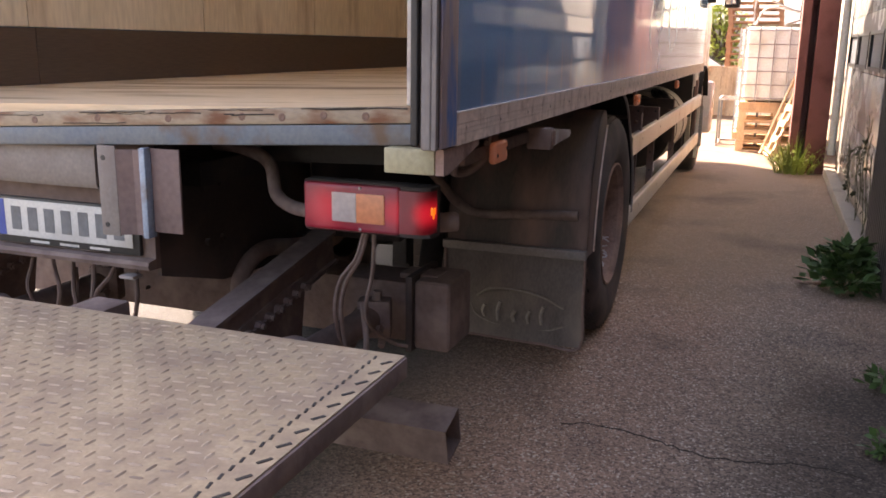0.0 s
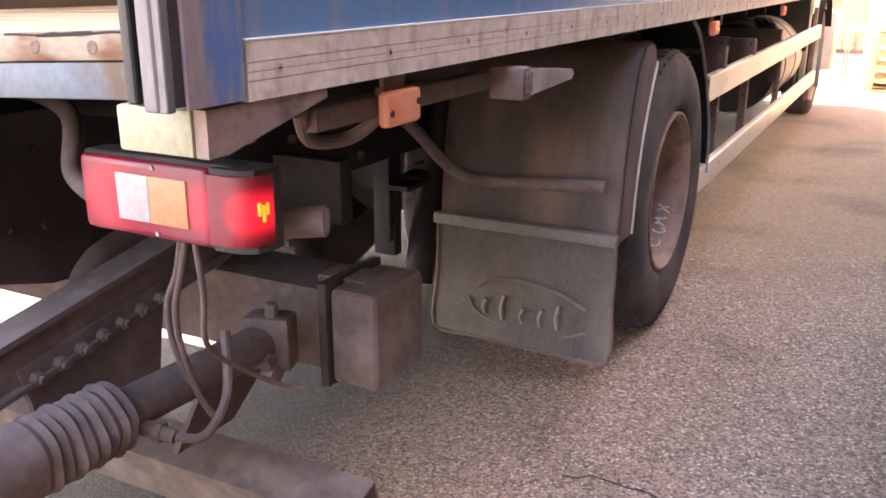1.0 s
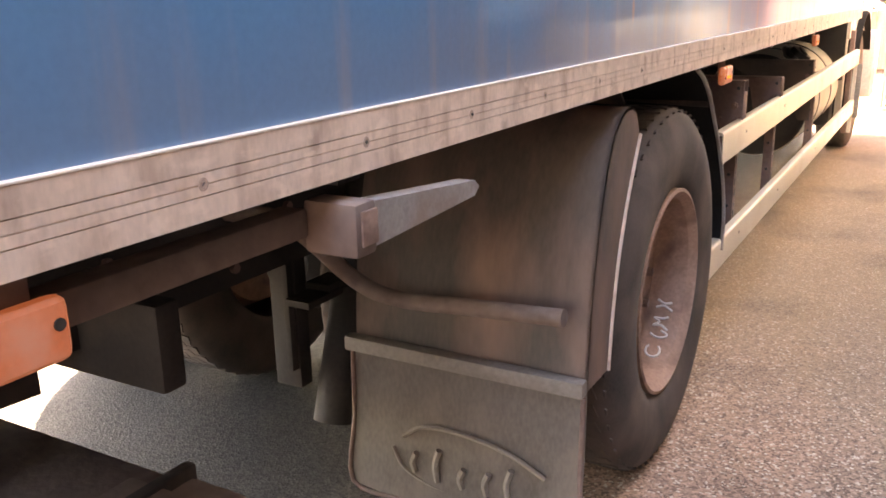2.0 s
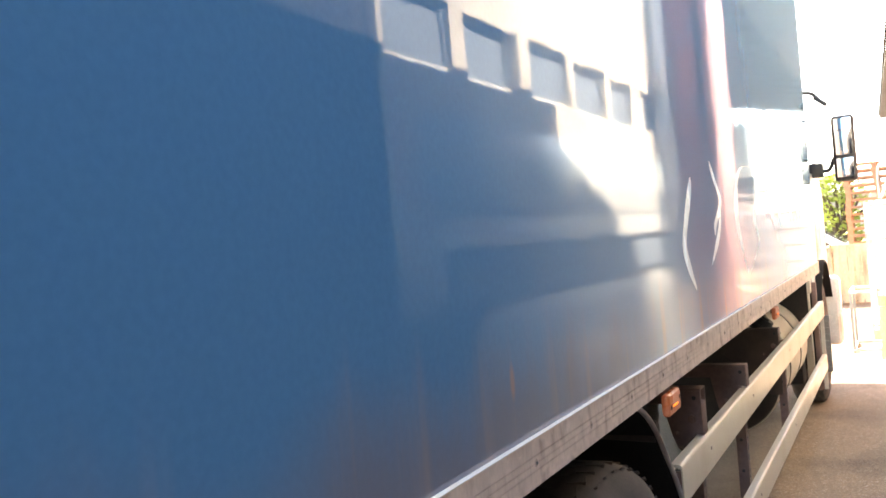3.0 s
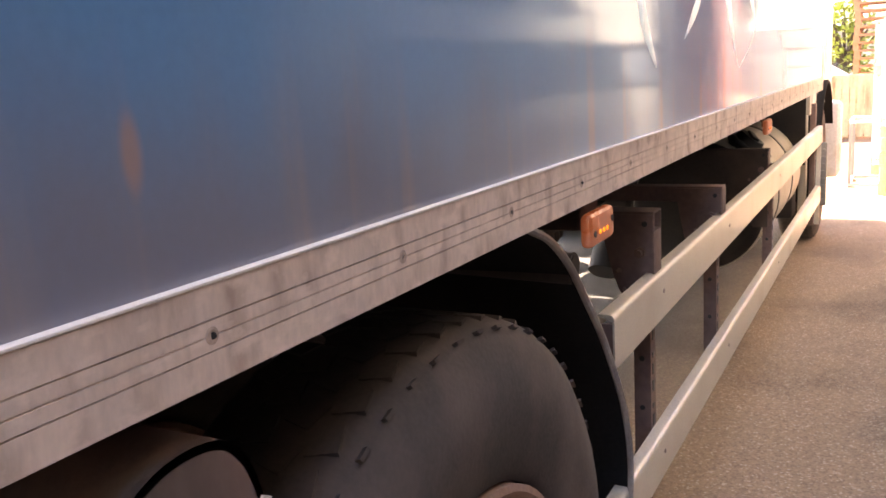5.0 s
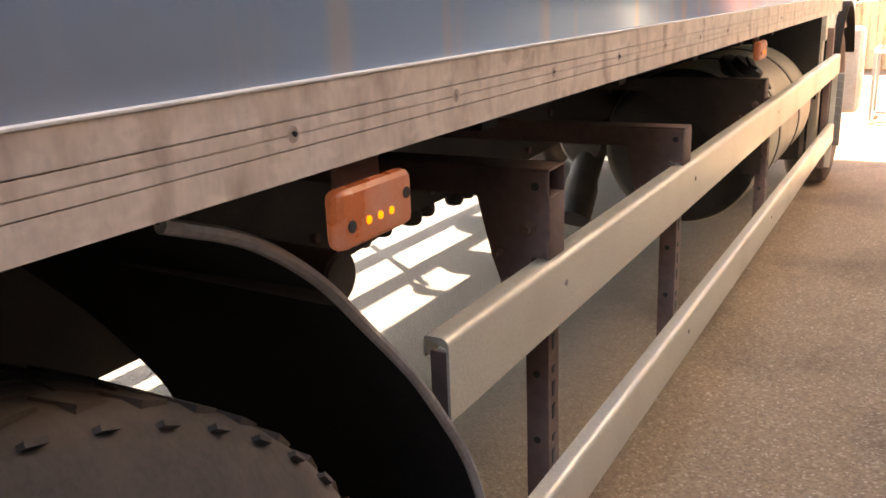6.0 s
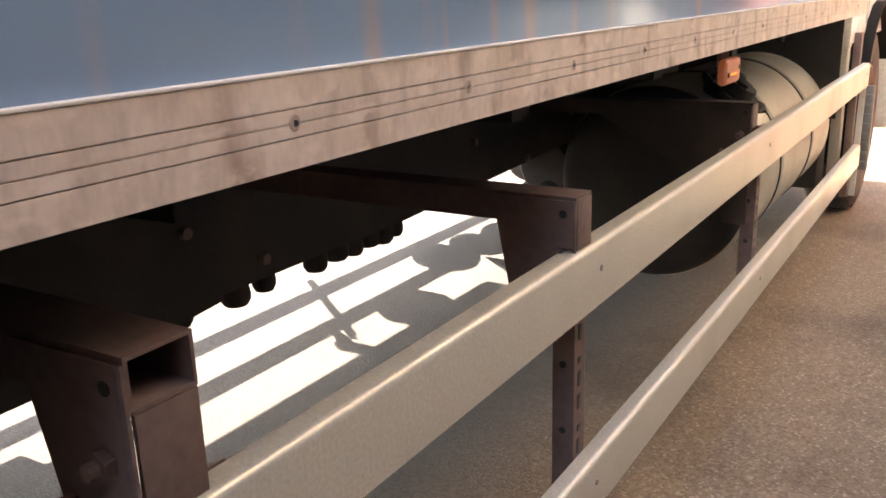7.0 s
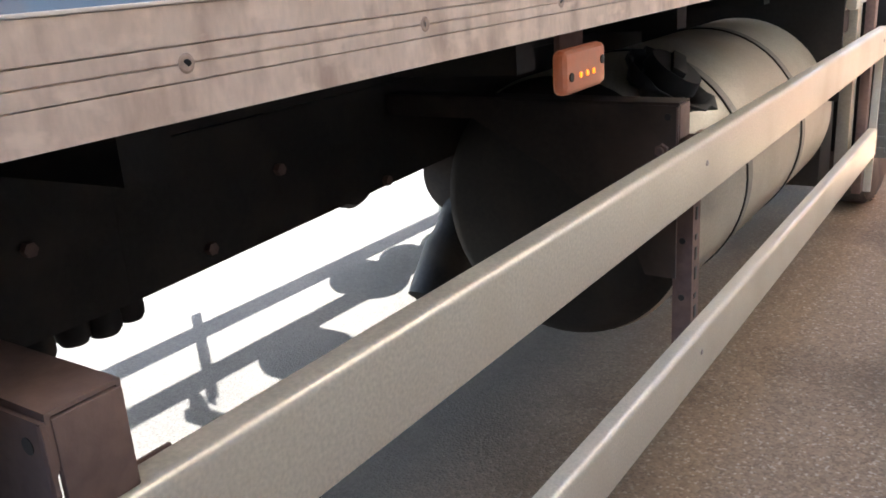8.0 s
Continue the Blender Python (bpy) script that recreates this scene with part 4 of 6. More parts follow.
def build_wheel(name, y, x_out, sign, label=""):
    """A truck wheel: tyre with shoulder blocks, deep dished rim, hub. sign 1: outer face towards +x."""
    R, w = 0.55, 0.27
    wh = new(name)
    wh.parent = truck
    wh.location = (x_out, y, R + GROUND + 0.046)
    wh.empty_display_size = 0.1
    if label:
        tagged(wh, label=label)
    s = sign
    bm = B()
    prof = [(0.300, -0.018), (0.315, -0.006), (0.345, -0.001), (0.39, 0.006), (0.43, 0.004), (0.468, -0.006), (0.494, -0.024), (0.505, -0.04), (0.51, -0.06)]
    prof = [(0.316 + (r - 0.300) * (R - 0.316) / 0.21, h) for r, h in prof]
    full = [(r, h * s) for r, h in prof] + [(r, (-w - h) * s) for r, h in reversed(prof)]
    lathe(bm, full, (0, 0, 0), "x", 72, closed=True)
    tyre = part("tyre", bm, M["rubber"], wh, "dusty worn black tyre", 40)
    bm = B()
    for k in range(56):
        a = 2 * math.pi * k / 56
        for h, tw in ((-0.068, 0.3), (-0.112, -0.25), (-0.158, 0.25), (-0.202, -0.3)):
            m = Matrix.Rotation(a + (0.05 if h in (-0.112, -0.202) else 0), 4, "X") @ Matrix.Translation((h * s, 0, R - 0.004)) @ Matrix.Rotation(tw, 4, "Z")
            slab(bm, m, 0.040, 0.040, 0.012)
        m = Matrix.Rotation(a, 4, "X") @ Matrix.Translation((-0.030 * s, 0, R - 0.0165)) @ Matrix.Rotation(-0.55 * s, 4, "Y")
        slab(bm, m, 0.022, 0.018, 0.005)
    part("tread", bm, M["rubber"], tyre, "", 40)
    bm = B()
    rp = [(0.297, -0.022), (0.298, -0.006), (0.288, -0.004), (0.281, -0.018), (0.270, -0.03), (0.260, -0.08), (0.250, -0.12), (0.235, -0.135), (0.13, -0.142), (0.125, -0.15), (0.0005, -0.15)]
    lathe(bm, [(1.053 * r, h * s) for r, h in rp] + [(0.0005, -0.17 * s), (0.265, -0.17 * s), (0.318, -0.05 * s)], (0, 0, 0), "x", 56, closed=True)
    part("rim", bm, M["rim"], wh, "rust-brown dished steel rim")
    bm = B()
    lathe(bm, [(0.085, -0.15 * s), (0.082, -0.125 * s), (0.065, -0.112 * s), (0.04, -0.108 * s), (0.0005, -0.108 * s)], (0, 0, 0), "x", 32)
    part("hub", bm, M["rim"], wh)
    if label:
        # rounded chalk letters on the dish, drawn by (angle, depth)
        strokes = (
            [(0.10 * math.cos(u), -0.085 + 0.022 * math.sin(u)) for u in (0.6, 1.2, 1.9, 2.6, 3.3, 4.0, 4.7, 5.4)],
            [(0.26 + 0.05 * math.cos(u), -0.085 + 0.026 * math.sin(u)) for u in (0.2, 1.0, 1.8, 2.8, 3.6, 4.4)],
            [(0.33, -0.062), (0.38, -0.084), (0.36, -0.108), (0.42, -0.092), (0.46, -0.11), (0.47, -0.084), (0.50, -0.066)],
            [(0.58, -0.060), (0.63, -0.086), (0.60, -0.112)],
            [(0.68, -0.064), (0.66, -0.088), (0.70, -0.11)],
        )
        for marks in strokes:
            bm, pts = B(), []
            for da, dx in marks:
                r = 0.2845 + 0.2 * (dx + 0.03) - 0.002
                pts.append((dx * s, r * math.cos(da - 1.15), r * math.sin(da - 1.15)))
            hose(bm, pts, 0.0042, 6, 5)
            part("chalk_mark", bm, M["chalk"], wh, "white chalk scribble")
    for k in range(10):
        a = 2 * math.pi * k / 10
        bm = B()
        c = (math.cos(a) * 0.165, math.sin(a) * 0.165)
        rod(bm, (-0.142 * s, c[0], c[1]), (-0.112 * s, c[0], c[1]), 0.016, 0.014, 6)
        part("wheel_nut", bm, M["bracket"], wh)
    return wh


REAR_Y, FRONT_Y = 2.725, 9.15
build_chassis()
rear_wheel = build_wheel("rear_wheel", REAR_Y, -0.025, 1, "rear wheel with chalk scribble on a rusty rim")
build_wheel("rear_wheel", REAR_Y, -0.70, 1)
build_wheel("rear_wheel", REAR_Y, LEFT + 0.07, -1)
build_wheel("rear_wheel", REAR_Y, LEFT + 0.70, -1)
build_wheel("front_wheel", FRONT_Y, -0.12, 1)
build_wheel("front_wheel", FRONT_Y, LEFT + 0.12, -1)


def sheet_arc(bm, pts, x0, x1, thick):
    """A bent sheet: a line of (y, z) points with thickness, between two x."""
    n = len(pts)
    out = []
    for i, (y, z) in enumerate(pts):
        a, b = pts[max(i - 1, 0)], pts[min(i + 1, n - 1)]
        d = Vector((b[0] - a[0], b[1] - a[1])).normalized()
        out.append((y - d.y * thick, z + d.x * thick))
    prism(bm, list(pts) + list(reversed(out)), "x", x0, x1)
    return bm


def build_rear_mudguards():
    # rear half: from the top of the wheel down behind it
    back = [(2.020, 1.05), (2.005, 1.09), (1.975, 1.118), (1.92, 1.122), (1.87, 1.10), (1.82, 1.05), (1.775, 0.95), (1.735, 0.8), (1.712, 0.65), (1.70, 0.5)]
    back = curve(back)
    arch = [(2.020, 1.05), (1.972, 0.965), (1.925, 0.87), (1.885, 0.76), (1.858, 0.64), (1.84, 0.5)]
    arch = curve(arch, 3)
    for x0, x1, k in ((-0.66, -0.015, 1), (LEFT + 0.015, LEFT + 0.66, 0)):
        bm = B()
        sheet_arc(bm, back, x0, x1, 0.008)
        g = part("rear_mudguard", bm, M["mudguard"], truck, "dusty brown mudguard behind the wheel")
        bm = B()
        c0 = x1 - 0.008 if k else x0
        prism(bm, arch + list(reversed(back[1:])), "x", c0, c0 + 0.008)
        part("cheek", bm, M["mudguard"], g)
        bm = B()
        sheet_arc(bm, [(2.30, 1.09), (2.26, 1.125), (2.18, 1.142), (2.05, 1.135), (1.93, 1.126)], x0 + (0 if k else 0.13), x1 - (0.13 if k else 0), 0.007)
        part("top_sheet", bm, M["mudguard"], g)
        if k:
            bm = B()
            hose(bm, [(x1 + 0.001, y, z) for y, z in arch], 0.0055, 8, 4)
            part("edge_piping", bm, M["rail"], g, "pale edge piping")
    # rubber flap with its clamp bar, carrier tube and a raised worn emblem
    bm = B()
    n, m = 8, 6
    grid = []
    for i in range(n + 1):
        row = []
        for j in range(m + 1):
            x = -0.668 + 0.653 * i / n
            z = 0.50 - 0.39 * j / m - 0.012 * i / n * (j / m) + 0.02 * (1 - i / n) * 0
            y = 1.69 - 0.02 * math.sin(math.pi * i / n) * (j / m) - 0.03 * (j / m) ** 2
            row.append((bm.verts.new((x, y, z)), bm.verts.new((x, y + 0.012, z))))
        grid.append(row)
    for i in range(n):
        for j in range(m):
            a, b, c, d = grid[i][j], grid[i + 1][j], grid[i + 1][j + 1], grid[i][j + 1]
            bm.faces.new((a[0], b[0], c[0], d[0])), bm.faces.new((d[1], c[1], b[1], a[1]))
    for i in range(n):
        for j in (0, m):
            a, b = grid[i][j], grid[i + 1][j]
            bm.faces.new((a[0], a[1], b[1], b[0]))
    for j in range(m):
        for i in (0, n):
            a, b = grid[i][j], grid[i][j + 1]
            bm.faces.new((a[0], b[0], b[1], a[1]))
    flap = part("mudflap", bm, M["flap"], truck, "grey rubber mudflap with a worn raised emblem")
    bm = B()
    hose(bm, [(-0.50, 1.665, 0.285), (-0.44, 1.662, 0.325), (-0.33, 1.660, 0.335), (-0.2, 1.660, 0.315), (-0.10, 1.662, 0.27)], 0.006, 6)
    def face(x):
        return 1.690 - 0.02 * math.sin(math.pi * (x + 0.668) / 0.653) * 0.75 - 0.019
    hose(bm, [(x, face(x), z) for x, z in ((-0.53, 0.25), (-0.50, 0.20), (-0.42, 0.17), (-0.30, 0.155), (-0.18, 0.16), (-0.10, 0.185))], 0.005, 6)
    for x, z0, h, slant in ((-0.47, 0.195, 0.055, 0.03), (-0.40, 0.185, 0.09, 0.02), (-0.33, 0.185, 0.055, 0.03), (-0.26, 0.185, 0.06, 0.02), (-0.20, 0.185, 0.085, 0.02)):
        hose(bm, [(x + 0.012, face(x), z0 + h), (x, face(x), z0 + h * 0.5), (x + 0.3 * slant, face(x), z0)], 0.009, 6)
    part("emblem", bm, M["apron"], flap, "pale worn raised emblem")
    bm = B()
    hose(bm, [(-0.664, 1.688, 0.49), (-0.664, 1.680, 0.30), (-0.664, 1.658, 0.115), (-0.5, 1.645, 0.108), (-0.34, 1.637, 0.105), (-0.18, 1.645, 0.100), (-0.02, 1.656, 0.100), (-0.019, 1.679, 0.30), (-0.019, 1.688, 0.49)], 0.0065, 6, 4)
    part("flap_edge", bm, M["bracket"], flap, "thickened pale flap edge")
    bm = B()
    box(bm, -0.672, -0.012, 1.66, 1.698, 0.495, 0.535, 0.008)
    part("clamp_bar", bm, M["apron"], truck, "steel bar that clamps the flap")
    bm = B()
    hose(bm, [(-0.83, 1.44, 0.90), (-0.68, 1.48, 0.88), (-0.58, 1.60, 0.72), (-0.48, 1.635, 0.675), (-0.25, 1.64, 0.685), (-0.05, 1.64, 0.695)], 0.021, 14)
    part("carrier_tube", bm, M["under"], truck, "dusty carrier tube")


def build_front_mudguards():
    # a narrow flared strip ahead of the wheel
    front = [(2.98, 1.15), (3.075, 1.112), (3.165, 1.05), (3.243, 0.972), (3.33, 0.88), (3.40, 0.79), (3.46, 0.70), (3.50, 0.605), (3.515, 0.52), (3.505, 0.434)]
    front = curve(front, 3)
    for x0, x1 in ((-0.62, -0.055), (LEFT + 0.055, LEFT + 0.62)):
        bm = B()
        sheet_arc(bm, front, x0, x1, 0.007)
        g = part("front_mudguard", bm, M["matt_black"], truck, "black mudguard strip ahead of the rear wheel")
        if x0 > -1:
            bm = B()
            hose(bm, [(x1 + 0.001, y, z) for y, z in front], 0.007, 8, 3)
            part("edge_piping", bm, M["steel"], g)


at_rear(build_rear_mudguards)
build_front_mudguards()


def build_guard():
    """Side guard: two rails and their brackets, on both sides."""
    for sx, base in ((1, 0.0), (-1, LEFT)):
        side = base

        def X(d):
            return side - d * sx
        heights = ((0.773, 0.893), (0.362, 0.477)) if sx > 0 else ((0.68, 0.795), (0.285, 0.40))
        for name, (z0, z1), y0, y1 in (("upper_guard_rail", heights[0], 3.42, 8.44), ("lower_guard_rail", heights[1], 3.33, 8.385)):
            bm = B()
            prof = [(X(0.055), z0 + 0.004), (X(0.055), z1 - 0.012), (X(0.0561), z1 - 0.0074), (X(0.0585), z1 - 0.0035), (X(0.0624), z1 - 0.0010), (X(0.067), z1), (X(0.089), z1), (X(0.091), z1 - 0.003), (X(0.091), z1 - 0.028), (X(0.088), z1 - 0.028),
                    (X(0.088), z1 - 0.004), (X(0.059), z1 - 0.014), (X(0.059), z0 + 0.008), (X(0.081), z0 + 0.006), (X(0.084), z0 + 0.002), (X(0.082), z0), (X(0.059), z0)]
            prism(bm, prof, "y", y0, y1)
            rail = part(name, bm, M["guard"], truck, "pale dusty aluminium guard rail")
            bm = B()
            box(bm, min(X(0.058), X(0.083)), max(X(0.058), X(0.083)), y0 + 0.001, y0 + 0.006, z0 + 0.006, z1 - 0.02)
            part("end_cap", bm, M["bracket"], rail)
            if sx > 0:
                for y in (3.83, 4.735, 6.07, 8.35):
                    bm = B()
                    rod(bm, (X(0.056), y, z1 - 0.05), (X(0.053), y, z1 - 0.05), 0.007, 0.005, 10)
                    part("rivet", bm, M["steel"], rail)
        for y, zt in (((3.776, 1.044), (4.645, 0.984), (6.04, 0.967)) if sx > 0 else ((6.52, 0.97),)):
            bm = B()
            w = 0.070 if y < 4 and sx > 0 else 0.062
            side = base - (0.040 if y > 5.9 and sx > 0 else 0.0)
            # top arm: hollow square tube open at its outer end
            x_in, x_o = X(0.83), X(0.064)
            k = 0.004
            prism(bm, [(y, zt - 0.05), (y, zt), (y + w, zt), (y + w, zt - 0.05), (y + 0.003, zt - 0.05), (y + 0.003, zt - 0.05 + k), (y + w - k, zt - 0.05 + k), (y + w - k, zt - k), (y + k, zt - k), (y + k, zt - 0.05 + 2 * k)],
                  "x", min(x_in, x_o), max(x_in, x_o))
            # third bracket's arm and gusset take a darker colour to paint in their shade
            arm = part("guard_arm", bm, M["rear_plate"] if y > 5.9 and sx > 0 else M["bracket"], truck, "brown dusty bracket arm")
            bm = B()
            far = 0.62 if y > 5.9 and sx > 0 else 0.20
            if far > 0.5:
                prism(bm, [(X(0.064), 0.60), (X(0.064), zt - 0.006), (X(far), zt - 0.006), (X(0.34), zt - 0.16), (X(0.16), zt - 0.30), (X(0.13), 0.60)], "y", y - 0.0045, y - 0.0005)
            else:
                d = 0.0 if y < 4 else 0.024
                prism(bm, [(X(0.064), 0.899), (X(0.064), zt - 0.006), (X(0.20 + 0.6 * d), zt - 0.006), (X(0.163 + d), zt - 0.15), (X(0.148 + d), zt - 0.19 - d), (X(0.122 + d), zt - 0.215 - 1.5 * d), (X(0.095), zt - 0.215 - 1.5 * d),
                           (X(0.095), 0.899)], "y", y - 0.0045, y - 0.0005)
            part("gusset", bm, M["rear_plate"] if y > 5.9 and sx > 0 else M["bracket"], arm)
            bm = B()
            first = y < 4 or sx < 0
            top = zt - 0.0505 if first else zt - 0.006
            front = 0.064 if first else 0.0625
            box(bm, min(X(front), X(0.070)), max(X(front), X(0.070)), y + 0.004, y + w, 0.8935, top, 0.002)
            part("face_plate", bm, M["bracket"], arm, "lighter dusty end face")
            if sx > 0:
                # a folded bead beside the face
                bm = B()
                hose(bm, [(X(0.0665), y - 0.002, 0.899), (X(0.0665), y - 0.002, zt - 0.1), (X(0.0665), y - 0.002, zt - 0.008)], 0.0035, 6, 2)
                part("fold", bm, M["bracket"], arm)
            for dx, dz, rad in ((0.085, 0.028, 0.0), (0.095, 0.095, 0.014), (0.148, 0.142, 0.006), (0.135, 0.188, 0.006)):
                bm = B()
                if rad:
                    rod(bm, (X(dx), y - 0.016, zt - dz), (X(dx), y - 0.003, zt - dz), rad, seg=6)
                    rod(bm, (X(dx), y - 0.026, zt - dz), (X(dx), y - 0.015, zt - dz), rad * 0.55, seg=10)
                    part("bolt", bm, M["rust"] if first else M["bracket"], arm, "rusty bolt")
                else:
                    rod(bm, (X(dx), y - 0.0052, zt - dz), (X(dx), y - 0.003, zt - dz), 0.007, seg=12)
                    part("bolt_hole", bm, M["black"], arm)
            side = base
            # post: a slotted channel
            bm = B()
            xo = X(0.0925)
            y += 0.055
            prism(bm, [(xo, y + 0.012), (xo, y + 0.06), (X(0.0965), y + 0.06), (X(0.0965), y + 0.016), (X(0.135), y + 0.016), (X(0.135), y + 0.012)], "z", 0.366 if sx > 0 else 0.12, 0.893)
            post = part("guard_post", bm, M["bracket"], truck, "slotted brown steel post")
            if sx > 0:
                for k in range(11):
                    bm = B()
                    z = 0.39 + 0.045 * k
                    box(bm, xo - 0.0005, xo + 0.0015, y + 0.027, y + 0.042, z, z + (0.028 if k % 3 else 0.012), 0.0006)
                    part("slot", bm, M["black"], post, "punched slot")
                for k in range(4):
                    bm = B()
                    z = 0.40 + 0.13 * k
                    rod(bm, (xo - 0.022, y + 0.0135, z), (xo - 0.022, y + 0.0105, z), 0.007, seg=10)
                    part("bolt_hole", bm, M["black"], post)
        bm = B()
        x0, x1 = sorted((X(0.093), X(0.13)))
        box(bm, x0, x1, 8.33, 8.39, 0.2, 1.05, 0.004)
        part("guard_post", bm, M["bracket"], truck)
        bm = B()
        x0, x1 = sorted((X(0.062), X(0.092)))
        prism(bm, [(8.386, 0.20), (8.398, 0.20), (8.452, 0.885), (8.441, 0.885)], "x", x0, x1)
        part("end_strip", bm, M["guard"], truck, "pale strip that joins the rail ends")


def marker_lamp(y0, y1, x, z0, z1, lit):
    yc, zc = (y0 + y1) / 2, (z0 + z1) / 2
    bm = B()
    box(bm, x - 0.022, x, y0, y1, z0, z1, 0.012, 3)
    lamp = part("marker_lamp", bm, M["orange"], truck, "dusty orange side marker lamp")
    bm = B()
    box(bm, x - 0.03, x - 0.022, yc - 0.035, yc + 0.035, zc, RAIL_B + 0.03)
    part("hanger", bm, M["under"], lamp)
    for s in (-1, 1):
        bm = B()
        rod(bm, (x - 0.004, yc + s * (y1 - y0) * 0.38, zc + 0.006 * s), (x + 0.0015, yc + s * (y1 - y0) * 0.38, zc + 0.006 * s), 0.006, seg=10)
        part("screw", bm, M["dark"], lamp)
    if lit:
        for s in (-1.0, 0.0, 1.0):
            bm = B()
            rod(bm, (x - 0.002, yc + 0.02 * s, zc - 0.006), (x + 0.0012, yc + 0.02 * s, zc - 0.006), 0.004, seg=10)
            part("diode", bm, M["led"], lamp)


def build_tank():
    c = Vector((-0.465, 0, 0.662))
    r = 0.335
    bm = B()
    lathe(bm, [(0.001, 6.21), (r - 0.045, 6.22), (r - 0.015, 6.235), (r, 6.26), (r, 7.76), (r - 0.015, 7.79), (r - 0.045, 7.805), (0.001, 7.82)], c, "y", 56)
    tank = part("fuel_tank", bm, M["tank"], truck, "round dusty aluminium fuel tank")
    # end disc coloured near-black: the shade on the tank's rear end is painted in
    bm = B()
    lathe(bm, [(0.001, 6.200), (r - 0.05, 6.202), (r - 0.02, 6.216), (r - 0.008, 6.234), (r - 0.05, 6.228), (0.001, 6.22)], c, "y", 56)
    part("tank_end", bm, M["dark"], tank, "tank end coloured dark for its shade")
    for y in (6.66, 7.28):
        bm = B()
        lathe(bm, [(r + 0.001, y), (r + 0.004, y + 0.002), (r + 0.004, y + 0.042), (r + 0.001, y + 0.044)], c, "y", 56, closed=True)
        part("strap", bm, M["strap"], tank)
        bm = B()
        lathe(bm, [(r + 0.001, y - 0.008), (r + 0.005, y - 0.007), (r + 0.005, y - 0.001), (r + 0.001, y)], c, "y", 56, closed=True)
        part("strap_rubber", bm, M["black"], tank)
    # filler neck and cap under a torn rubber cover
    a = Vector((0.198, 0, 0.271)).normalized()
    p = Vector((c.x, 6.36, c.z)) + a * (r - 0.005)
    bm = B()
    rod(bm, p, p + a * 0.055, 0.06, 0.055, 24)
    rod(bm, p + a * 0.05, p + a * 0.085, 0.072, 0.066, 24)
    slab(bm, Matrix.Translation(p + a * 0.09) @ Matrix.Rotation(0.6, 4, "Y") @ Matrix.Rotation(0.4, 4, "Z"), 0.035, 0.12, 0.016, 0.005)
    part("filler_cap", bm, M["black"], tank, "black filler cap")
    bm = B()
    rng = random.Random(12)
    q = Vector((0, 0, 1)).rotation_difference(a).to_matrix()
    rings = []
    for lift, rad in ((0.0, 0.075), (0.03, 0.095), (0.05, 0.115)):
        rings.append([bm.verts.new(p + q @ Vector((rad * rng.uniform(0.85, 1.2) * math.cos(2 * math.pi * k / 22), rad * rng.uniform(0.85, 1.2) * math.sin(2 * math.pi * k / 22), lift + rng.uniform(-0.008, 0.012)))) for k in range(22)])
    for u, v in zip(rings, rings[1:]):
        for k in range(22):
            bm.faces.new((u[k], u[(k + 1) % 22], v[(k + 1) % 22], v[k]))
    cover = part("cap_cover", bm, M["black"], tank, "torn black rubber cover")
    m = cover.modifiers.new("thick", "SOLIDIFY")
    m.thickness = 0.004
    # exhaust outlet slanting down behind the tank
    bm = B()
    hose(bm, [(-0.98, 7.1, 0.82), (-1.0, 6.85, 0.72), (-1.03, 6.68, 0.50), (-1.04, 6.47, 0.235)], [0.058, 0.062, 0.074, 0.088], 20)
    part("exhaust_pipe", bm, M["dark"], truck, "dark exhaust outlet")
    # air tanks, boxes between tank and cab
    bm = B()
    box(bm, -0.30, -0.16, 7.98, 8.17, 0.893, 1.12, 0.02, 3)
    part("valve_box", bm, M["dark"], truck, "small dark grey plastic box")
    # black sheet added to stand in for the dark gap between box and cab
    bm = B()
    box(bm, LEFT + 0.2, -0.10, 7.70, 7.715, 0.70, 1.164, 0.003)
    part("bulkhead", bm, M["dark"], truck, "black sheet added for the dark gap behind the cab")
    # silencer beside the chassis, above its outlet
    bm = B()
    lathe(bm, [(0.001, 6.62), (0.105, 6.625), (0.125, 6.65), (0.125, 7.15), (0.105, 7.18), (0.001, 7.185)], (-1.05, 0, 0.60), "y", 28)
    part("silencer", bm, M["rear_plate"], truck, "dark round silencer")
    bm = B()
    box(bm, -0.75, -0.2, 8.0, 8.22, 0.30, 0.85, 0.02)
    part("battery_box", bm, M["dark"], truck, "dark battery box")
    bm = B()
    box(bm, -0.19, -0.14, 8.23, 8.32, 0.30, 1.0, 0.004)
    part("step_frame", bm, M["tank"], truck, "pale upright step panel")
    for y, z, r in ((6.90, 0.70, 0.17), (7.40, 0.36, 0.17), (7.72, 0.40, 0.15), (8.05, 0.50, 0.19)):
        bm = B()
        lathe(bm, [(0.001, -0.1), (r - 0.02, -0.1), (r, -0.07), (r, 0.07), (r - 0.02, 0.1), (0.001, 0.1)], (-2.2, y, z), "x", 28)
        part("air_tank", bm, M["dark"], truck)


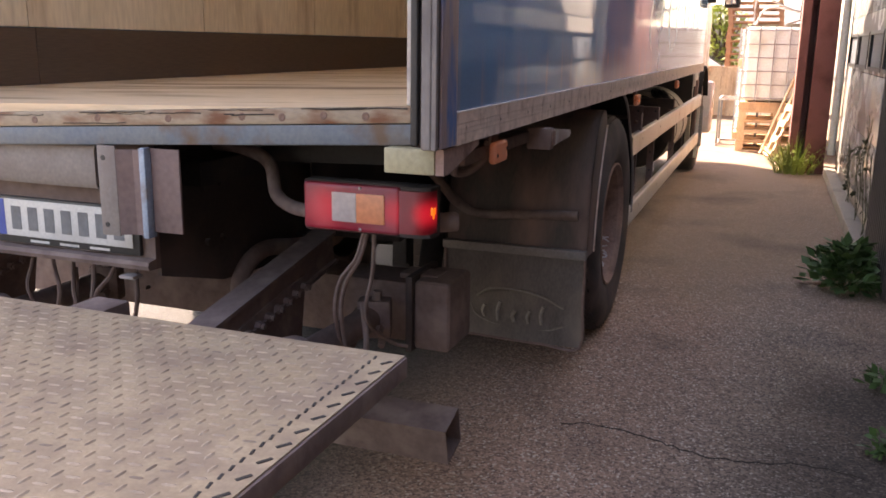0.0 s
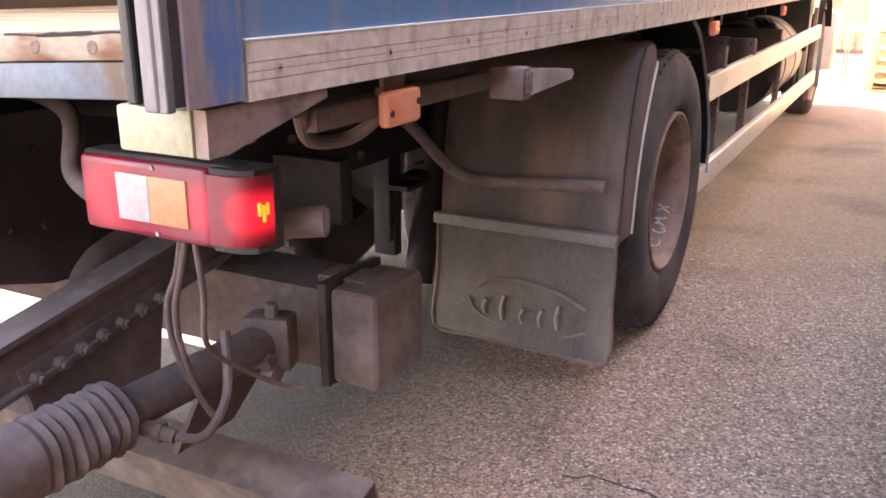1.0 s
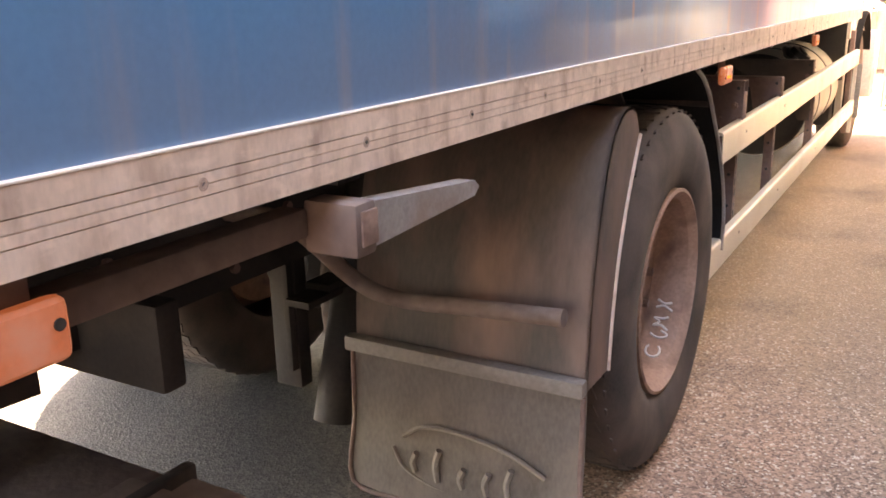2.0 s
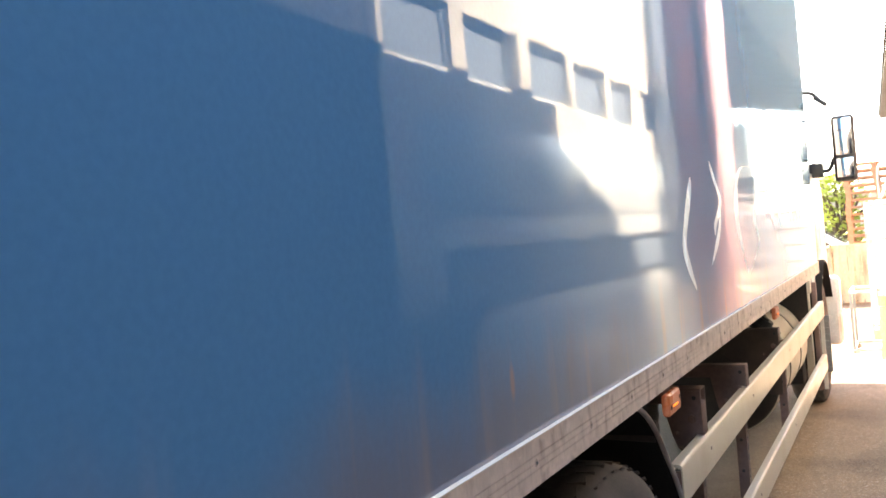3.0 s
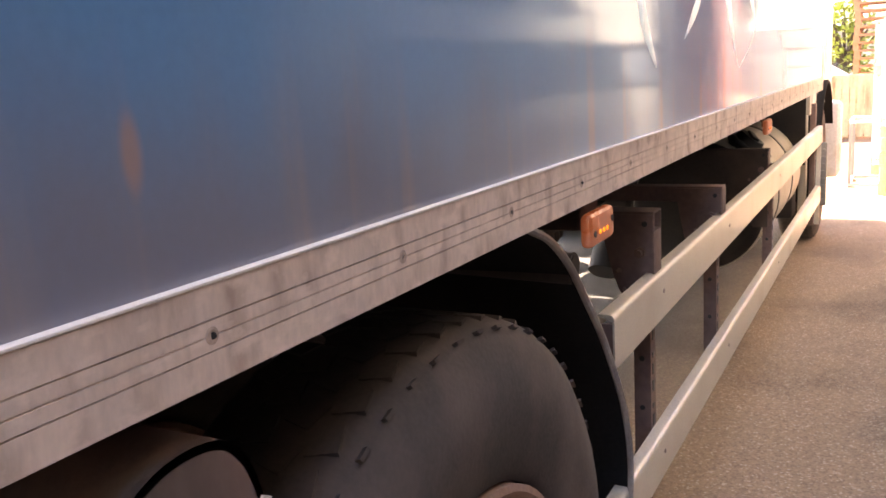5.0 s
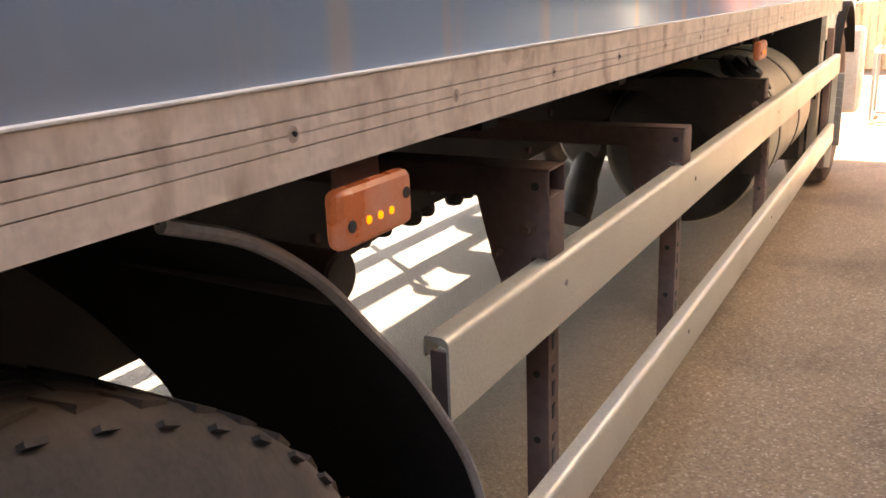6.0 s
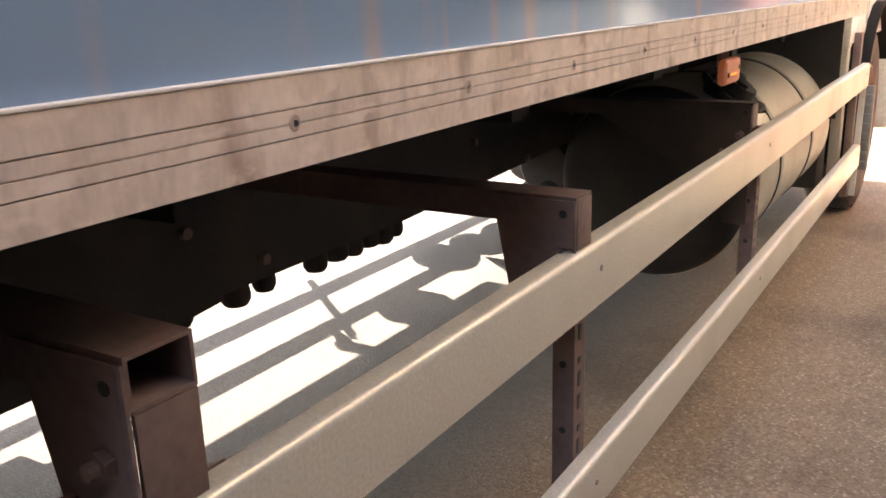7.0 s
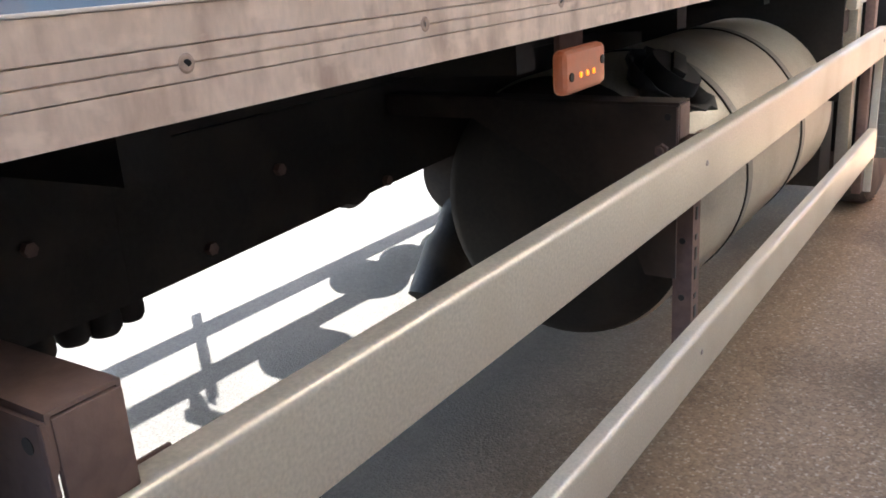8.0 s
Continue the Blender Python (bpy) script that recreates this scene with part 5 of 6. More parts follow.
def build_clearance():
    bm = B()
    box(bm, -0.09, -0.05, 0.15, 0.784, 1.092, 1.13, 0.006)
    part("side_tube", bm, M["under"], truck, "grey square tube under the rail")
    bm = B()
    box(bm, -0.06, 0.022, 0.785, 0.83, 1.070, 1.140, 0.008)
    clamp = part("tube_clamp", bm, M["under"], truck, "square tube clamp with a bolt")
    bm = B()
    box(bm, 0.0225, 0.027, 0.792, 0.826, 1.085, 1.130, 0.003)
    part("end_plate", bm, M["wedge"], clamp, "pinkish rusty end plate")
    bm = B()
    prism(bm, [(0.831, 1.074), (1.11, 1.085), (1.125, 1.097), (1.11, 1.109), (0.831, 1.134)], "x", -0.018, 0.012)
    part("tapered_tip", bm, M["steel"], truck, "pale tapered arm end")


def build_tail_lamp():
    lamp = new("tail_lamp")
    lamp.parent = truck
    lamp.location = (0.043, -0.008, 0.016)
    tagged(lamp, label="large red combination tail lamp, lit")
    bm = B()
    box(bm, -0.526, -0.20, 0.080, 0.14, 0.890, 1.029, 0.012, 3)
    part("housing", bm, M["rear_plate"], lamp, "dusty dark lamp housing")
    bm = B()
    box(bm, -0.518, -0.24, 0.066, 0.10, 0.897, 1.023, 0.012, 4)
    part("red_lens", bm, M["red"], lamp, "red lens")
    bm = B()
    prism(bm, [(-0.2395, 0.066), (-0.2395, 0.14), (-0.158, 0.14), (-0.156, 0.11), (-0.163, 0.085), (-0.178, 0.071), (-0.20, 0.066)], "z", 0.904, 1.016)
    end = part("end_lens", bm, M["brake_glow"], lamp, "glowing red wrap-round end lens")
    bm = B()
    box(bm, -0.235, -0.1535, 0.124, 0.143, 0.893, 1.027, 0.005)
    prism(bm, [(-0.235, 0.070), (-0.235, 0.13), (-0.154, 0.13), (-0.154, 0.11), (-0.161, 0.087), (-0.178, 0.075), (-0.20, 0.070)], "z", 1.0165, 1.026)
    prism(bm, [(-0.235, 0.070), (-0.235, 0.13), (-0.154, 0.13), (-0.154, 0.11), (-0.161, 0.087), (-0.178, 0.075), (-0.20, 0.070)], "z", 0.894, 0.9035)
    part("lens_rim", bm, M["rear_plate"], end, "dark dusty rim of the lens")
    for dy, dz, h in ((0.090, 0.004, 0.011), (0.0985, -0.004, 0.014), (0.106, 0.003, 0.010)):
        bm = B()
        x = -0.1545 - 0.12 * max(0.0, 0.103 - dy)
        box(bm, x - 0.006, x, dy, dy + 0.0055, 0.960 + dz - h, 0.960 + dz + h, 0.0022)
        part("filament", bm, M["led_soft"], lamp, "orange bulb light behind the lens")
    bm = B()
    box(bm, -0.432, -0.361, 0.0625, 0.08, 0.923, 1.001, 0.002)
    part("reverse_lens", bm, M["white_lens"], lamp, "milky white lens")
    bm = B()
    box(bm, -0.3605, -0.280, 0.0625, 0.08, 0.923, 1.001, 0.002)
    part("turn_lens", bm, M["amber_lens"], lamp, "pale amber lens")
    for x in (-0.35,):
        for z in (0.906, 1.015):
            bm = B()
            rod(bm, (x, 0.068, z), (x, 0.063, z), 0.004, seg=8)
            part("screw", bm, M["steel"], lamp)
    bm = B()
    hose(bm, [(-0.98, 0.30, 1.09), (-0.82, 0.27, 1.09), (-0.68, 0.22, 1.06), (-0.62, 0.16, 0.98), (-0.56, 0.14, 0.95), (-0.49, 0.12, 0.945)], 0.019, 14)
    part("lamp_pipe", bm, M["under"], truck, "bent dusty pipe that carries the lamp")
    bm = B()
    rod(bm, (-0.22, 0.17, 0.92), (-0.10, 0.232, 0.928), 0.026, 0.027, 20)
    rod(bm, (-0.102, 0.231, 0.928), (-0.096, 0.234, 0.928), 0.022, 0.022, 20)
    part("rubber_stub", bm, M["under"], truck, "grey rubber end stub")
    for k, off in enumerate((0.0, 0.010)):
        bm = B()
        hose(bm, [(-0.33 + off, 0.13, 0.90), (-0.36 + off, 0.14, 0.82), (-0.43 + 2 * off, 0.18, 0.74), (-0.47 + 2 * off, 0.22, 0.64), (-0.48 + 2 * off, 0.27, 0.52 - 0.02 * k), (-0.46 + 2 * off, 0.30, 0.44)], 0.0065)
        part("cable", bm, M["under"], truck, "dusty lamp cable")
    bm = B()
    hose(bm, [(-0.30, 0.13, 0.90), (-0.32, 0.16, 0.78), (-0.36, 0.2, 0.66), (-0.40, 0.33, 0.55), (-0.37, 0.42, 0.48), (-0.34, 0.46, 0.46)], 0.006)
    part("cable", bm, M["under"], truck)
    bm = B()
    hose(bm, [(-0.06, 0.12, 1.13), (-0.10, 0.2, 1.07), (-0.09, 0.29, 1.06), (-0.06, 0.33, 1.09), (-0.05, 0.34, 1.14)], 0.012)
    part("cable", bm, M["under"], truck)


def build_rear_under():
    """Underrun beam, tail lift arms, ram, platform, number plate."""
    bm = B()
    box(bm, -2.1, -0.392, 0.66, 0.86, 0.40, 0.61, 0.012)
    part("lift_beam", bm, M["under"], truck, "thick dusty square lift beam")
    bm = B()
    box(bm, -0.392, -0.262, 0.635, 0.86, 0.385, 0.627, 0.02, 3)
    part("beam_end_cap", bm, M["under"], truck, "rounded plastic end cap")
    bm = B()
    box(bm, -0.47, -0.33, 0.70, 0.80, 0.612, 0.632, 0.006)
    part("beam_saddle", bm, M["under"], truck)
    bm = B()
    box(bm, -0.418, -0.393, 0.625, 0.872, 0.375, 0.64, 0.006)
    part("beam_lip", bm, M["rear_plate"], truck, "dark lip plate on the beam")
    for x in (-0.77, -1.73):
        # dark rods added to cover the sunlit gap beside the hanger
        bm = B()
        rod(bm, (x, 1.72, 0.24), (x, 1.84, 0.60), 0.055, seg=20)
        rod(bm, (x, 1.84, 0.60), (x, 1.93, 0.95), 0.042, seg=20)
        part("shock_absorber", bm, M["dark"], truck)
        bm = B()
        o = x - 0.115 if x > -1 else x + 0.115
        box(bm, o - 0.045, o + 0.045, 1.68, 1.73, 0.34, 0.715, 0.006)
        box(bm, o + 0.02, o + 0.04, 1.655, 1.679, 0.40, 0.98, 0.003)
        part("spring_hanger", bm, M["dark"], truck, "dark spring hanger")
    for s in (0, 1):
        x = -0.70 if s == 0 else -1.80
        bm = B()
        a, b = Vector((x, 0.60, 0.725)), Vector((x, -0.52, 0.525))
        d = b - a
        m = Matrix.Translation((a + b) / 2) @ Vector((0, 1, 0)).rotation_difference(d.normalized()).to_matrix().to_4x4()
        half = d.length / 2
        prism(bm, [(-0.0425, -0.057), (0.0425, -0.057), (0.0425, -0.044), (0.0275, -0.042), (0.0275, 0.042), (0.0425, 0.044), (0.0425, 0.054), (0.038, 0.058), (-0.038, 0.058), (-0.0425, 0.054), (-0.0425, 0.044), (-0.0275, 0.042), (-0.0275, -0.042), (-0.0425, -0.044)], "y", -half, half)
        bmesh.ops.transform(bm, matrix=m, verts=bm.verts[:])
        arm = part("lift_arm", bm, M["under"], truck, "dusty brown lift arm with a row of bolts")
        for k in range(7):
            p = a + d * (0.20 + 0.048 * k)
            bm = B()
            rod(bm, p + Vector((0.034, 0, -0.042)), p + Vector((0.052, 0, -0.042)), 0.015, 0.013, 6)
            rod(bm, p + Vector((0.050, 0, -0.042)), p + Vector((0.062, 0, -0.042)), 0.009, seg=8)
            part("bolt", bm, M["under"], arm)
        bm = B()
        prism(bm, [(0.40, 0.68), (0.36, 0.46), (0.06, 0.44), (0.02, 0.61)], "x", x + 0.02, x + 0.034)
        part("side_plate", bm, M["under"], arm)
        # ram with a pleated boot
        bm = B()
        o = 1 if s == 0 else -1
        p0, p1 = Vector((x + 0.20, 0.54, 0.515)), Vector((x + 0.12, -0.50, 0.50))
        rod(bm, p0, p0.lerp(p1, 0.48), 0.044, seg=24)
        ram = part("lift_ram", bm, M["under"], truck, "dusty lift cylinder with a pleated rubber boot")
        bm = B()
        q0, q1 = p0.lerp(p1, 0.40), p0.lerp(p1, 0.60)
        dd = (q1 - q0)
        L = dd.length
        prof = []
        for k in range(9):
            prof += [(0.062 + 0.003 * (k % 3), L * k / 9), (0.073 + 0.004 * (k % 2), L * (k + 0.5) / 9)]
        prof = [(0.043, -0.012), (0.05, -0.01)] + prof + [(0.07, L), (0.068, L * 1.2), (0.052, L * 1.5), (0.04, L * 1.62), (0.02, L * 1.62)]
        lathe(bm, prof, (0, 0, 0), "z", 28)
        for v in bm.verts:
            v.co.x *= 1.0 + 0.06 * math.sin(30 * v.co.z + 4 * math.atan2(v.co.y, v.co.x))
        bmesh.ops.transform(bm, matrix=Matrix.Translation(q0) @ Vector((0, 0, 1)).rotation_difference(dd.normalized()).to_matrix().to_4x4(), verts=bm.verts[:])
        part("boot", bm, M["under"], ram, "pleated dusty rubber boot")
        bm = B()
        rod(bm, p0.lerp(p1, 0.7), p1, 0.035, 0.035)
        part("piston_rod", bm, M["dark"], ram)
        # oil feed: elbow and hose at the boot, valve block at the top
        bm = B()
        e = p0.lerp(p1, 0.38)
        rod(bm, e + Vector((0.03, 0, -0.03)), e + Vector((0.10, 0.02, -0.045)), 0.017, 0.014, 10)
        rod(bm, e + Vector((0.06, 0.01, -0.038)), e + Vector((0.075, 0.014, -0.04)), 0.022, seg=6)
        hose(bm, [e + Vector((0.10, 0.02, -0.045)), e + Vector((0.14, 0.06, -0.05)), e + Vector((0.13, 0.14, 0.0)), e + Vector((0.10, 0.18, 0.12))], 0.010, 8)
        part("oil_hose", bm, M["under"], ram)
        bm = B()
        slab(bm, Matrix.Translation(p0 + Vector((0.01, 0.0, 0.0))) @ Matrix.Rotation(0.3, 4, "Z"), 0.11, 0.07, 0.13, 0.012)
        rod(bm, p0 + Vector((0.02, -0.01, 0.05)), p0 + Vector((0.025, -0.01, 0.095)), 0.017, 0.015, 6)
        rod(bm, p0 + Vector((0.05, -0.05, -0.02)), p0 + Vector((0.06, -0.085, -0.025)), 0.016, 0.014, 6)
        rod(bm, p0 + Vector((0.05, -0.03, -0.06)), p0 + Vector((0.06, -0.06, -0.075)), 0.014, 0.012, 6)
        part("valve", bm, M["under"], ram)
    # square underrun tube low behind
    bm = B()
    m = Matrix.Translation((-1.14, 0.42, 0.20)) @ Matrix.Rotation(0.25, 4, "X")
    square_tube(bm, m, 1.95, 0.126, 0.006)
    part("underrun_tube", bm, M["under"], truck, "open-ended square underrun tube")
    for x in (-0.62, -1.75):
        bm = B()
        prism(bm, [(0.33, 0.29), (0.52, 0.29), (0.70, 0.42), (0.66, 0.50), (0.42, 0.40)], "x", x, x + 0.014)
        part("tube_hanger", bm, M["under"], truck)
    # dark block added behind the lamp to hide the sunlit ground
    for x0, x1, ya, yb, z0, z1 in ((-1.60, -0.60, 1.0, 1.06, 0.66, 0.84),):
        bm = B()
        box(bm, x0, x1, ya, yb, z0, z1, 0.01)
        part("cross_member", bm, M["rear_plate"], truck, "dark block added to close the gap behind the lamp")
    # thick hose that bends up behind the lift arm
    bm = B()
    hose(bm, [(-0.88, 0.35, 0.55), (-0.88, 0.345, 0.63), (-0.88, 0.375, 0.675), (-0.88, 0.43, 0.705), (-0.88, 0.52, 0.718), (-0.86, 0.65, 0.70), (-0.84, 0.80, 0.68)], 0.028, 14)
    part("thick_hose", bm, M["under"], truck, "thick dusty hose behind the lift arm")
    # chassis rear plates
    for x in (-0.918, -1.66):
        bm = B()
        prism(bm, [(0.001, 1.12), (0.95, 1.12), (0.95, 0.62), (0.30, 0.66), (0.001, 0.745)], "x", x, x + 0.012)
        pl = part("rear_plate", bm, M["rear_plate"], truck, "dark frame end plate with bolts")
        for k in range(4):
            bm = B()
            y, z = 0.22 + 0.08 * (k % 2), 0.80 + 0.17 * (k // 2)
            rod(bm, (x + 0.012, y, z), (x + 0.024, y, z), 0.012, seg=6)
            part("bolt", bm, M["rear_plate"], pl)
    # rear apron: a proud upper cover, a shaded recess with the number plate, a lower lip
    bm = B()
    box(bm, -2.2, -0.905, -0.02, 0.0, 0.77, 1.125)
    part("rear_apron", bm, M["under"], truck, "dusty steel apron under the sill")
    bm = B()
    prism(bm, [(-0.021, 1.118), (-0.085, 1.118), (-0.092, 1.106), (-0.092, 1.012), (-0.085, 1.0), (-0.021, 1.0)], "x", -2.2, -1.03)
    part("apron_cover", bm, M["apron"], truck, "pale dusty cover strip")
    bm = B()
    prism(bm, [(-0.021, 0.80), (-0.05, 0.795), (-0.056, 0.785), (-0.05, 0.772), (-0.021, 0.77)], "x", -2.2, -0.905)
    part("apron_lip", bm, M["under"], truck, "folded lower lip")
    for k, x in enumerate((-0.955, -0.93)):
        bm = B()
        box(bm, x - 0.05 + 0.05 * k, x, -0.06 + 0.02 * k, -0.021, 0.742 - 0.03 * k, 0.752 - 0.03 * k, 0.002)
        part("tab", bm, M["steel"], truck, "bent steel tab")
    bm = B()
    box(bm, -1.47, -0.945, -0.036, -0.0215, 0.806, 0.945, 0.004)
    plate_frame = part("plate_frame", bm, M["black"], truck, "black number plate frame")
    bm = B()
    box(bm, -1.46, -0.965, -0.041, -0.0362, 0.828, 0.938, 0.002)
    plate = part("number_plate", bm, M["plate_white"], plate_frame, "white number plate with a blue band")
    bm = B()
    box(bm, -1.46, -1.425, -0.0418, -0.0412, 0.829, 0.937)
    part("plate_band", bm, M["blue_band"], plate_frame, "blue band of the plate")
    for k in range(7):
        bm = B()
        x = -1.40 + 0.062 * k
        box(bm, x, x + 0.036, -0.0420, -0.0412, 0.848, 0.918)
        part("plate_bar", bm, M["bars"], plate_frame)
    for k in range(3):
        bm = B()
        box(bm, -1.34 + 0.11 * k, -1.27 + 0.11 * k, -0.0375, -0.0362, 0.812, 0.819)
        part("frame_bar", bm, M["plate_white"], plate_frame)
    # folded hinge bracket: pale flange, brown channel, bare lip, brown side plate
    bm = B()
    box(bm, -0.985, -0.925, -0.132, -0.124, 0.885, 1.128, 0.004)
    br = part("hinge_bracket", bm, M["apron"], truck, "folded steel hinge bracket with a pale flange")
    bm = B()
    prism(bm, [(-0.9245, -0.131), (-0.885, -0.112), (-0.855, -0.116), (-0.855, -0.108), (-0.885, -0.104), (-0.9245, -0.124)], "z", 0.89, 1.118)
    part("channel", bm, M["bracket"], br, "brown dusty channel")
    bm = B()
    box(bm, -0.8545, -0.835, -0.128, -0.092, 0.885, 1.126, 0.005)
    part("bare_lip", bm, M["lip_dull"], br, "bare blue-grey lip")
    bm = B()
    box(bm, -0.8345, -0.745, -0.105, -0.096, 0.90, 1.124, 0.004)
    part("side_plate", bm, M["bracket"], br, "brown dusty plate")
    bm = B()
    box(bm, -0.92, -0.84, -0.094, -0.021, 0.95, 1.10, 0.004)
    part("hinge_web", bm, M["rear_plate"], br)
    for z in (0.915, 1.095):
        bm = B()
        rod(bm, (-0.965, -0.1335, z), (-0.965, -0.1315, z), 0.007, seg=10)
        part("screw_hole", bm, M["black"], br)
    # small hinge box at the platform's edge
    bm = B()
    box(bm, -0.96, -0.85, -0.30, -0.20, 0.685, 0.735, 0.008)
    hb = part("hinge_box", bm, M["under"], truck, "dusty hinge box with a pale end")
    bm = B()
    box(bm, -0.952, -0.86, -0.303, -0.3005, 0.69, 0.728, 0.001)
    part("pale_end", bm, M["apron"], hb)
    # loose hoses that hang under the apron
    rng = random.Random(17)
    for k in range(6):
        x = -1.5 + 0.08 * k
        bm = B()
        hose(bm, [(x, 0.12, 0.86), (x + 0.02, 0.10, 0.72), (x + rng.uniform(-0.05, 0.06), 0.08, 0.62), (x + rng.uniform(-0.06, 0.08), 0.11, 0.50)], 0.007, 6, 4)
        part("hanging_hose", bm, M["under"], truck, "thin grey hose")


def build_platform():
    """Lowered tail lift platform of tread plate, a thing that belongs to the truck."""
    PX, PY, PZ = 0.025, -0.425, 0.783
    bm = B()
    prism(bm, [(PY, PZ), (PY, PZ - 0.045), (PY - 1.6, PZ - 0.03), (PY - 1.75, PZ - 0.008), (PY - 1.75, PZ)], "x", LEFT, PX)
    plat = part("lift_platform", bm, M["plate"], truck, "lowered aluminium tread plate platform")
    bm = B()
    pitch_x, pitch_y = 0.0285, 0.0325
    for i in range(int(2.46 / pitch_x)):
        for j in range(int(1.68 / pitch_y)):
            x, y = PX - 0.075 - pitch_x * i, PY - 0.03 - pitch_y * j
            if x < LEFT + 0.03:
                continue
            a = 0.12 if (i + j) % 2 else 1.52
            u, v = Vector((math.cos(a), math.sin(a), 0)) * 0.0135, Vector((-math.sin(a), math.cos(a), 0)) * 0.0040
            o = Vector((x, y, PZ + 0.0002))
            low = [bm.verts.new(o + w) for w in (u, 0.55 * u + v, -0.55 * u + v, -u, -0.55 * u - v, 0.55 * u - v)]
            up = Vector((0, 0, 0.0018))
            p, q = bm.verts.new(o + 0.55 * u + up), bm.verts.new(o - 0.55 * u + up)
            for f in ((low[0], low[1], p), (low[1], low[2], q, p), (low[2], low[3], q), (low[3], low[4], q), (low[4], low[5], p, q), (low[5], low[0], p)):
                bm.faces.new(f)
    tagged(part("tread_relief", bm, M["tread"], plat, "raised tread bars"), kind="stuff")
    bm = B()
    for j in range(60):
        y = PY - 0.035 - 0.028 * j
        slab(bm, Matrix.Translation((PX - 0.050, y, PZ + 0.0005)) @ Matrix.Rotation(0.22, 4, "Z"), 0.005, 0.017, 0.0016)
        if j % 2:
            slab(bm, Matrix.Translation((PX - 0.017, y + 0.01, PZ + 0.0005)) @ Matrix.Rotation(-0.55, 4, "Z"), 0.007, 0.026, 0.0016)
    tagged(part("slot_pattern", bm, M["dark"], plat, "dark slots along the edge"), kind="stuff")
    bm = B()
    box(bm, PX - 0.002, PX + 0.006, PY - 1.6, PY, PZ - 0.045, PZ - 0.003, 0.002)
    part("side_edge", bm, M["under"], plat)


def build_cab():
    y0, y1 = 7.85, 10.2
    cab = truck

    def taper(bm, z0=1.75):
        for v in bm.verts:
            if v.co.z > z0:
                d = 0.17 * min(1.0, (v.co.z - z0) / 1.45)
                v.co.x += d if v.co.x < -1.25 else -d
    bm = B()
    prism(bm, [(y0, 1.0), (y1 - 0.02, 1.0), (y1, 1.75), (y1 - 0.22, 3.2), (y1 - 0.5, 3.6), (y0 + 0.1, 3.6), (y0, 3.5), (y0, 1.75)], "x", LEFT + 0.13, -0.13)
    taper(bm)
    bmesh.ops.bevel(bm, geom=[e for e in bm.edges if e.calc_face_angle(0) > 0.3], offset=0.05, segments=3, profile=0.6, affect="EDGES")
    part("cab_body", bm, M["cab"], cab, "white truck cab behind the box")
    bm = B()
    prism(bm, [(7.72, 3.61), (9.1, 3.61), (8.72, 3.74), (8.3, 3.9), (7.95, 4.05), (7.72, 4.16)], "x", LEFT + 0.2, -0.2)
    bmesh.ops.bevel(bm, geom=[e for e in bm.edges if e.calc_face_angle(0) > 0.7], offset=0.04, segments=3, profile=0.6, affect="EDGES")
    part("wind_deflector", bm, M["cab"], cab, "white roof deflector between cab and box")
    bm = B()
    box(bm, LEFT + 0.05, -0.03, y1 - 0.25, y1 + 0.06, 0.33, 0.98, 0.06, 3)
    part("bumper", bm, M["cab"], cab)
    bm = B()
    prism(bm, [(8.9, 1.95), (10.05, 1.95), (9.93, 2.75), (8.9, 2.75)], "x", -0.136, -0.124)
    taper(bm)
    part("side_window", bm, M["glass"], cab)
    # cab fender behind the front wheel
    for x0, x1 in ((-0.45, -0.075), (LEFT + 0.075, LEFT + 0.45)):
        bm = B()
        arc = [(FRONT_Y - 0.62 * math.cos(a), 0.55 + 0.62 * math.sin(a)) for a in (-0.35, -0.1, 0.15, 0.4, 0.7, 1.0, 1.3, 1.57, 1.9, 2.3, 2.7)]
        sheet_arc(bm, arc, x0, x1, 0.02)
        part("front_fender", bm, M["matt_black"], cab, "black cab fender")
    bm = B()
    box(bm, -0.12, -0.035, 8.60, 8.63, 0.30, 0.76, 0.008)
    for k in range(8):
        box(bm, -0.11, -0.045, 8.592, 8.602, 0.33 + 0.052 * k, 0.35 + 0.052 * k, 0.002)
    part("fender_flap", bm, M["strap"], cab, "grey ribbed flap behind the front wheel")
    bm = B()
    box(bm, -0.128, -0.09, 7.88, 7.95, 1.0, 1.9, 0.012)
    part("cab_corner", bm, M["cab"], cab)
    # mirror on its arm
    bm = B()
    box(bm, 0.035, 0.225, 9.56, 9.68, 1.86, 2.46, 0.045, 4)
    mir = part("wing_mirror", bm, M["black"], cab, "black wing mirror housing with two glasses")
    bm = B()
    box(bm, 0.06, 0.20, 9.555, 9.561, 2.10, 2.43, 0.002)
    part("main_glass", bm, M["mirror"], mir, "mirror glass")
    bm = B()
    box(bm, 0.06, 0.20, 9.555, 9.561, 1.90, 2.07, 0.002)
    part("wide_glass", bm, M["mirror"], mir, "mirror glass")
    bm = B()
    hose(bm, [(-0.12, 9.66, 1.98), (-0.07, 9.66, 1.98), (-0.01, 9.65, 1.98), (0.03, 9.64, 2.06), (0.07, 9.64, 2.14)], 0.018)
    box(bm, -0.19, -0.06, 9.6, 9.72, 1.92, 2.05, 0.012)
    part("mirror_arm", bm, M["black"], cab)
    bm = B()
    hose(bm, [(-0.22, 8.4, 2.52), (-0.1, 8.4, 2.545), (-0.02, 8.4, 2.535), (0.03, 8.4, 2.49)], 0.014)
    slab(bm, Matrix.Translation((0.045, 8.4, 2.465)) @ Matrix.Rotation(0.7, 4, "Y"), 0.12, 0.06, 0.035, 0.015)
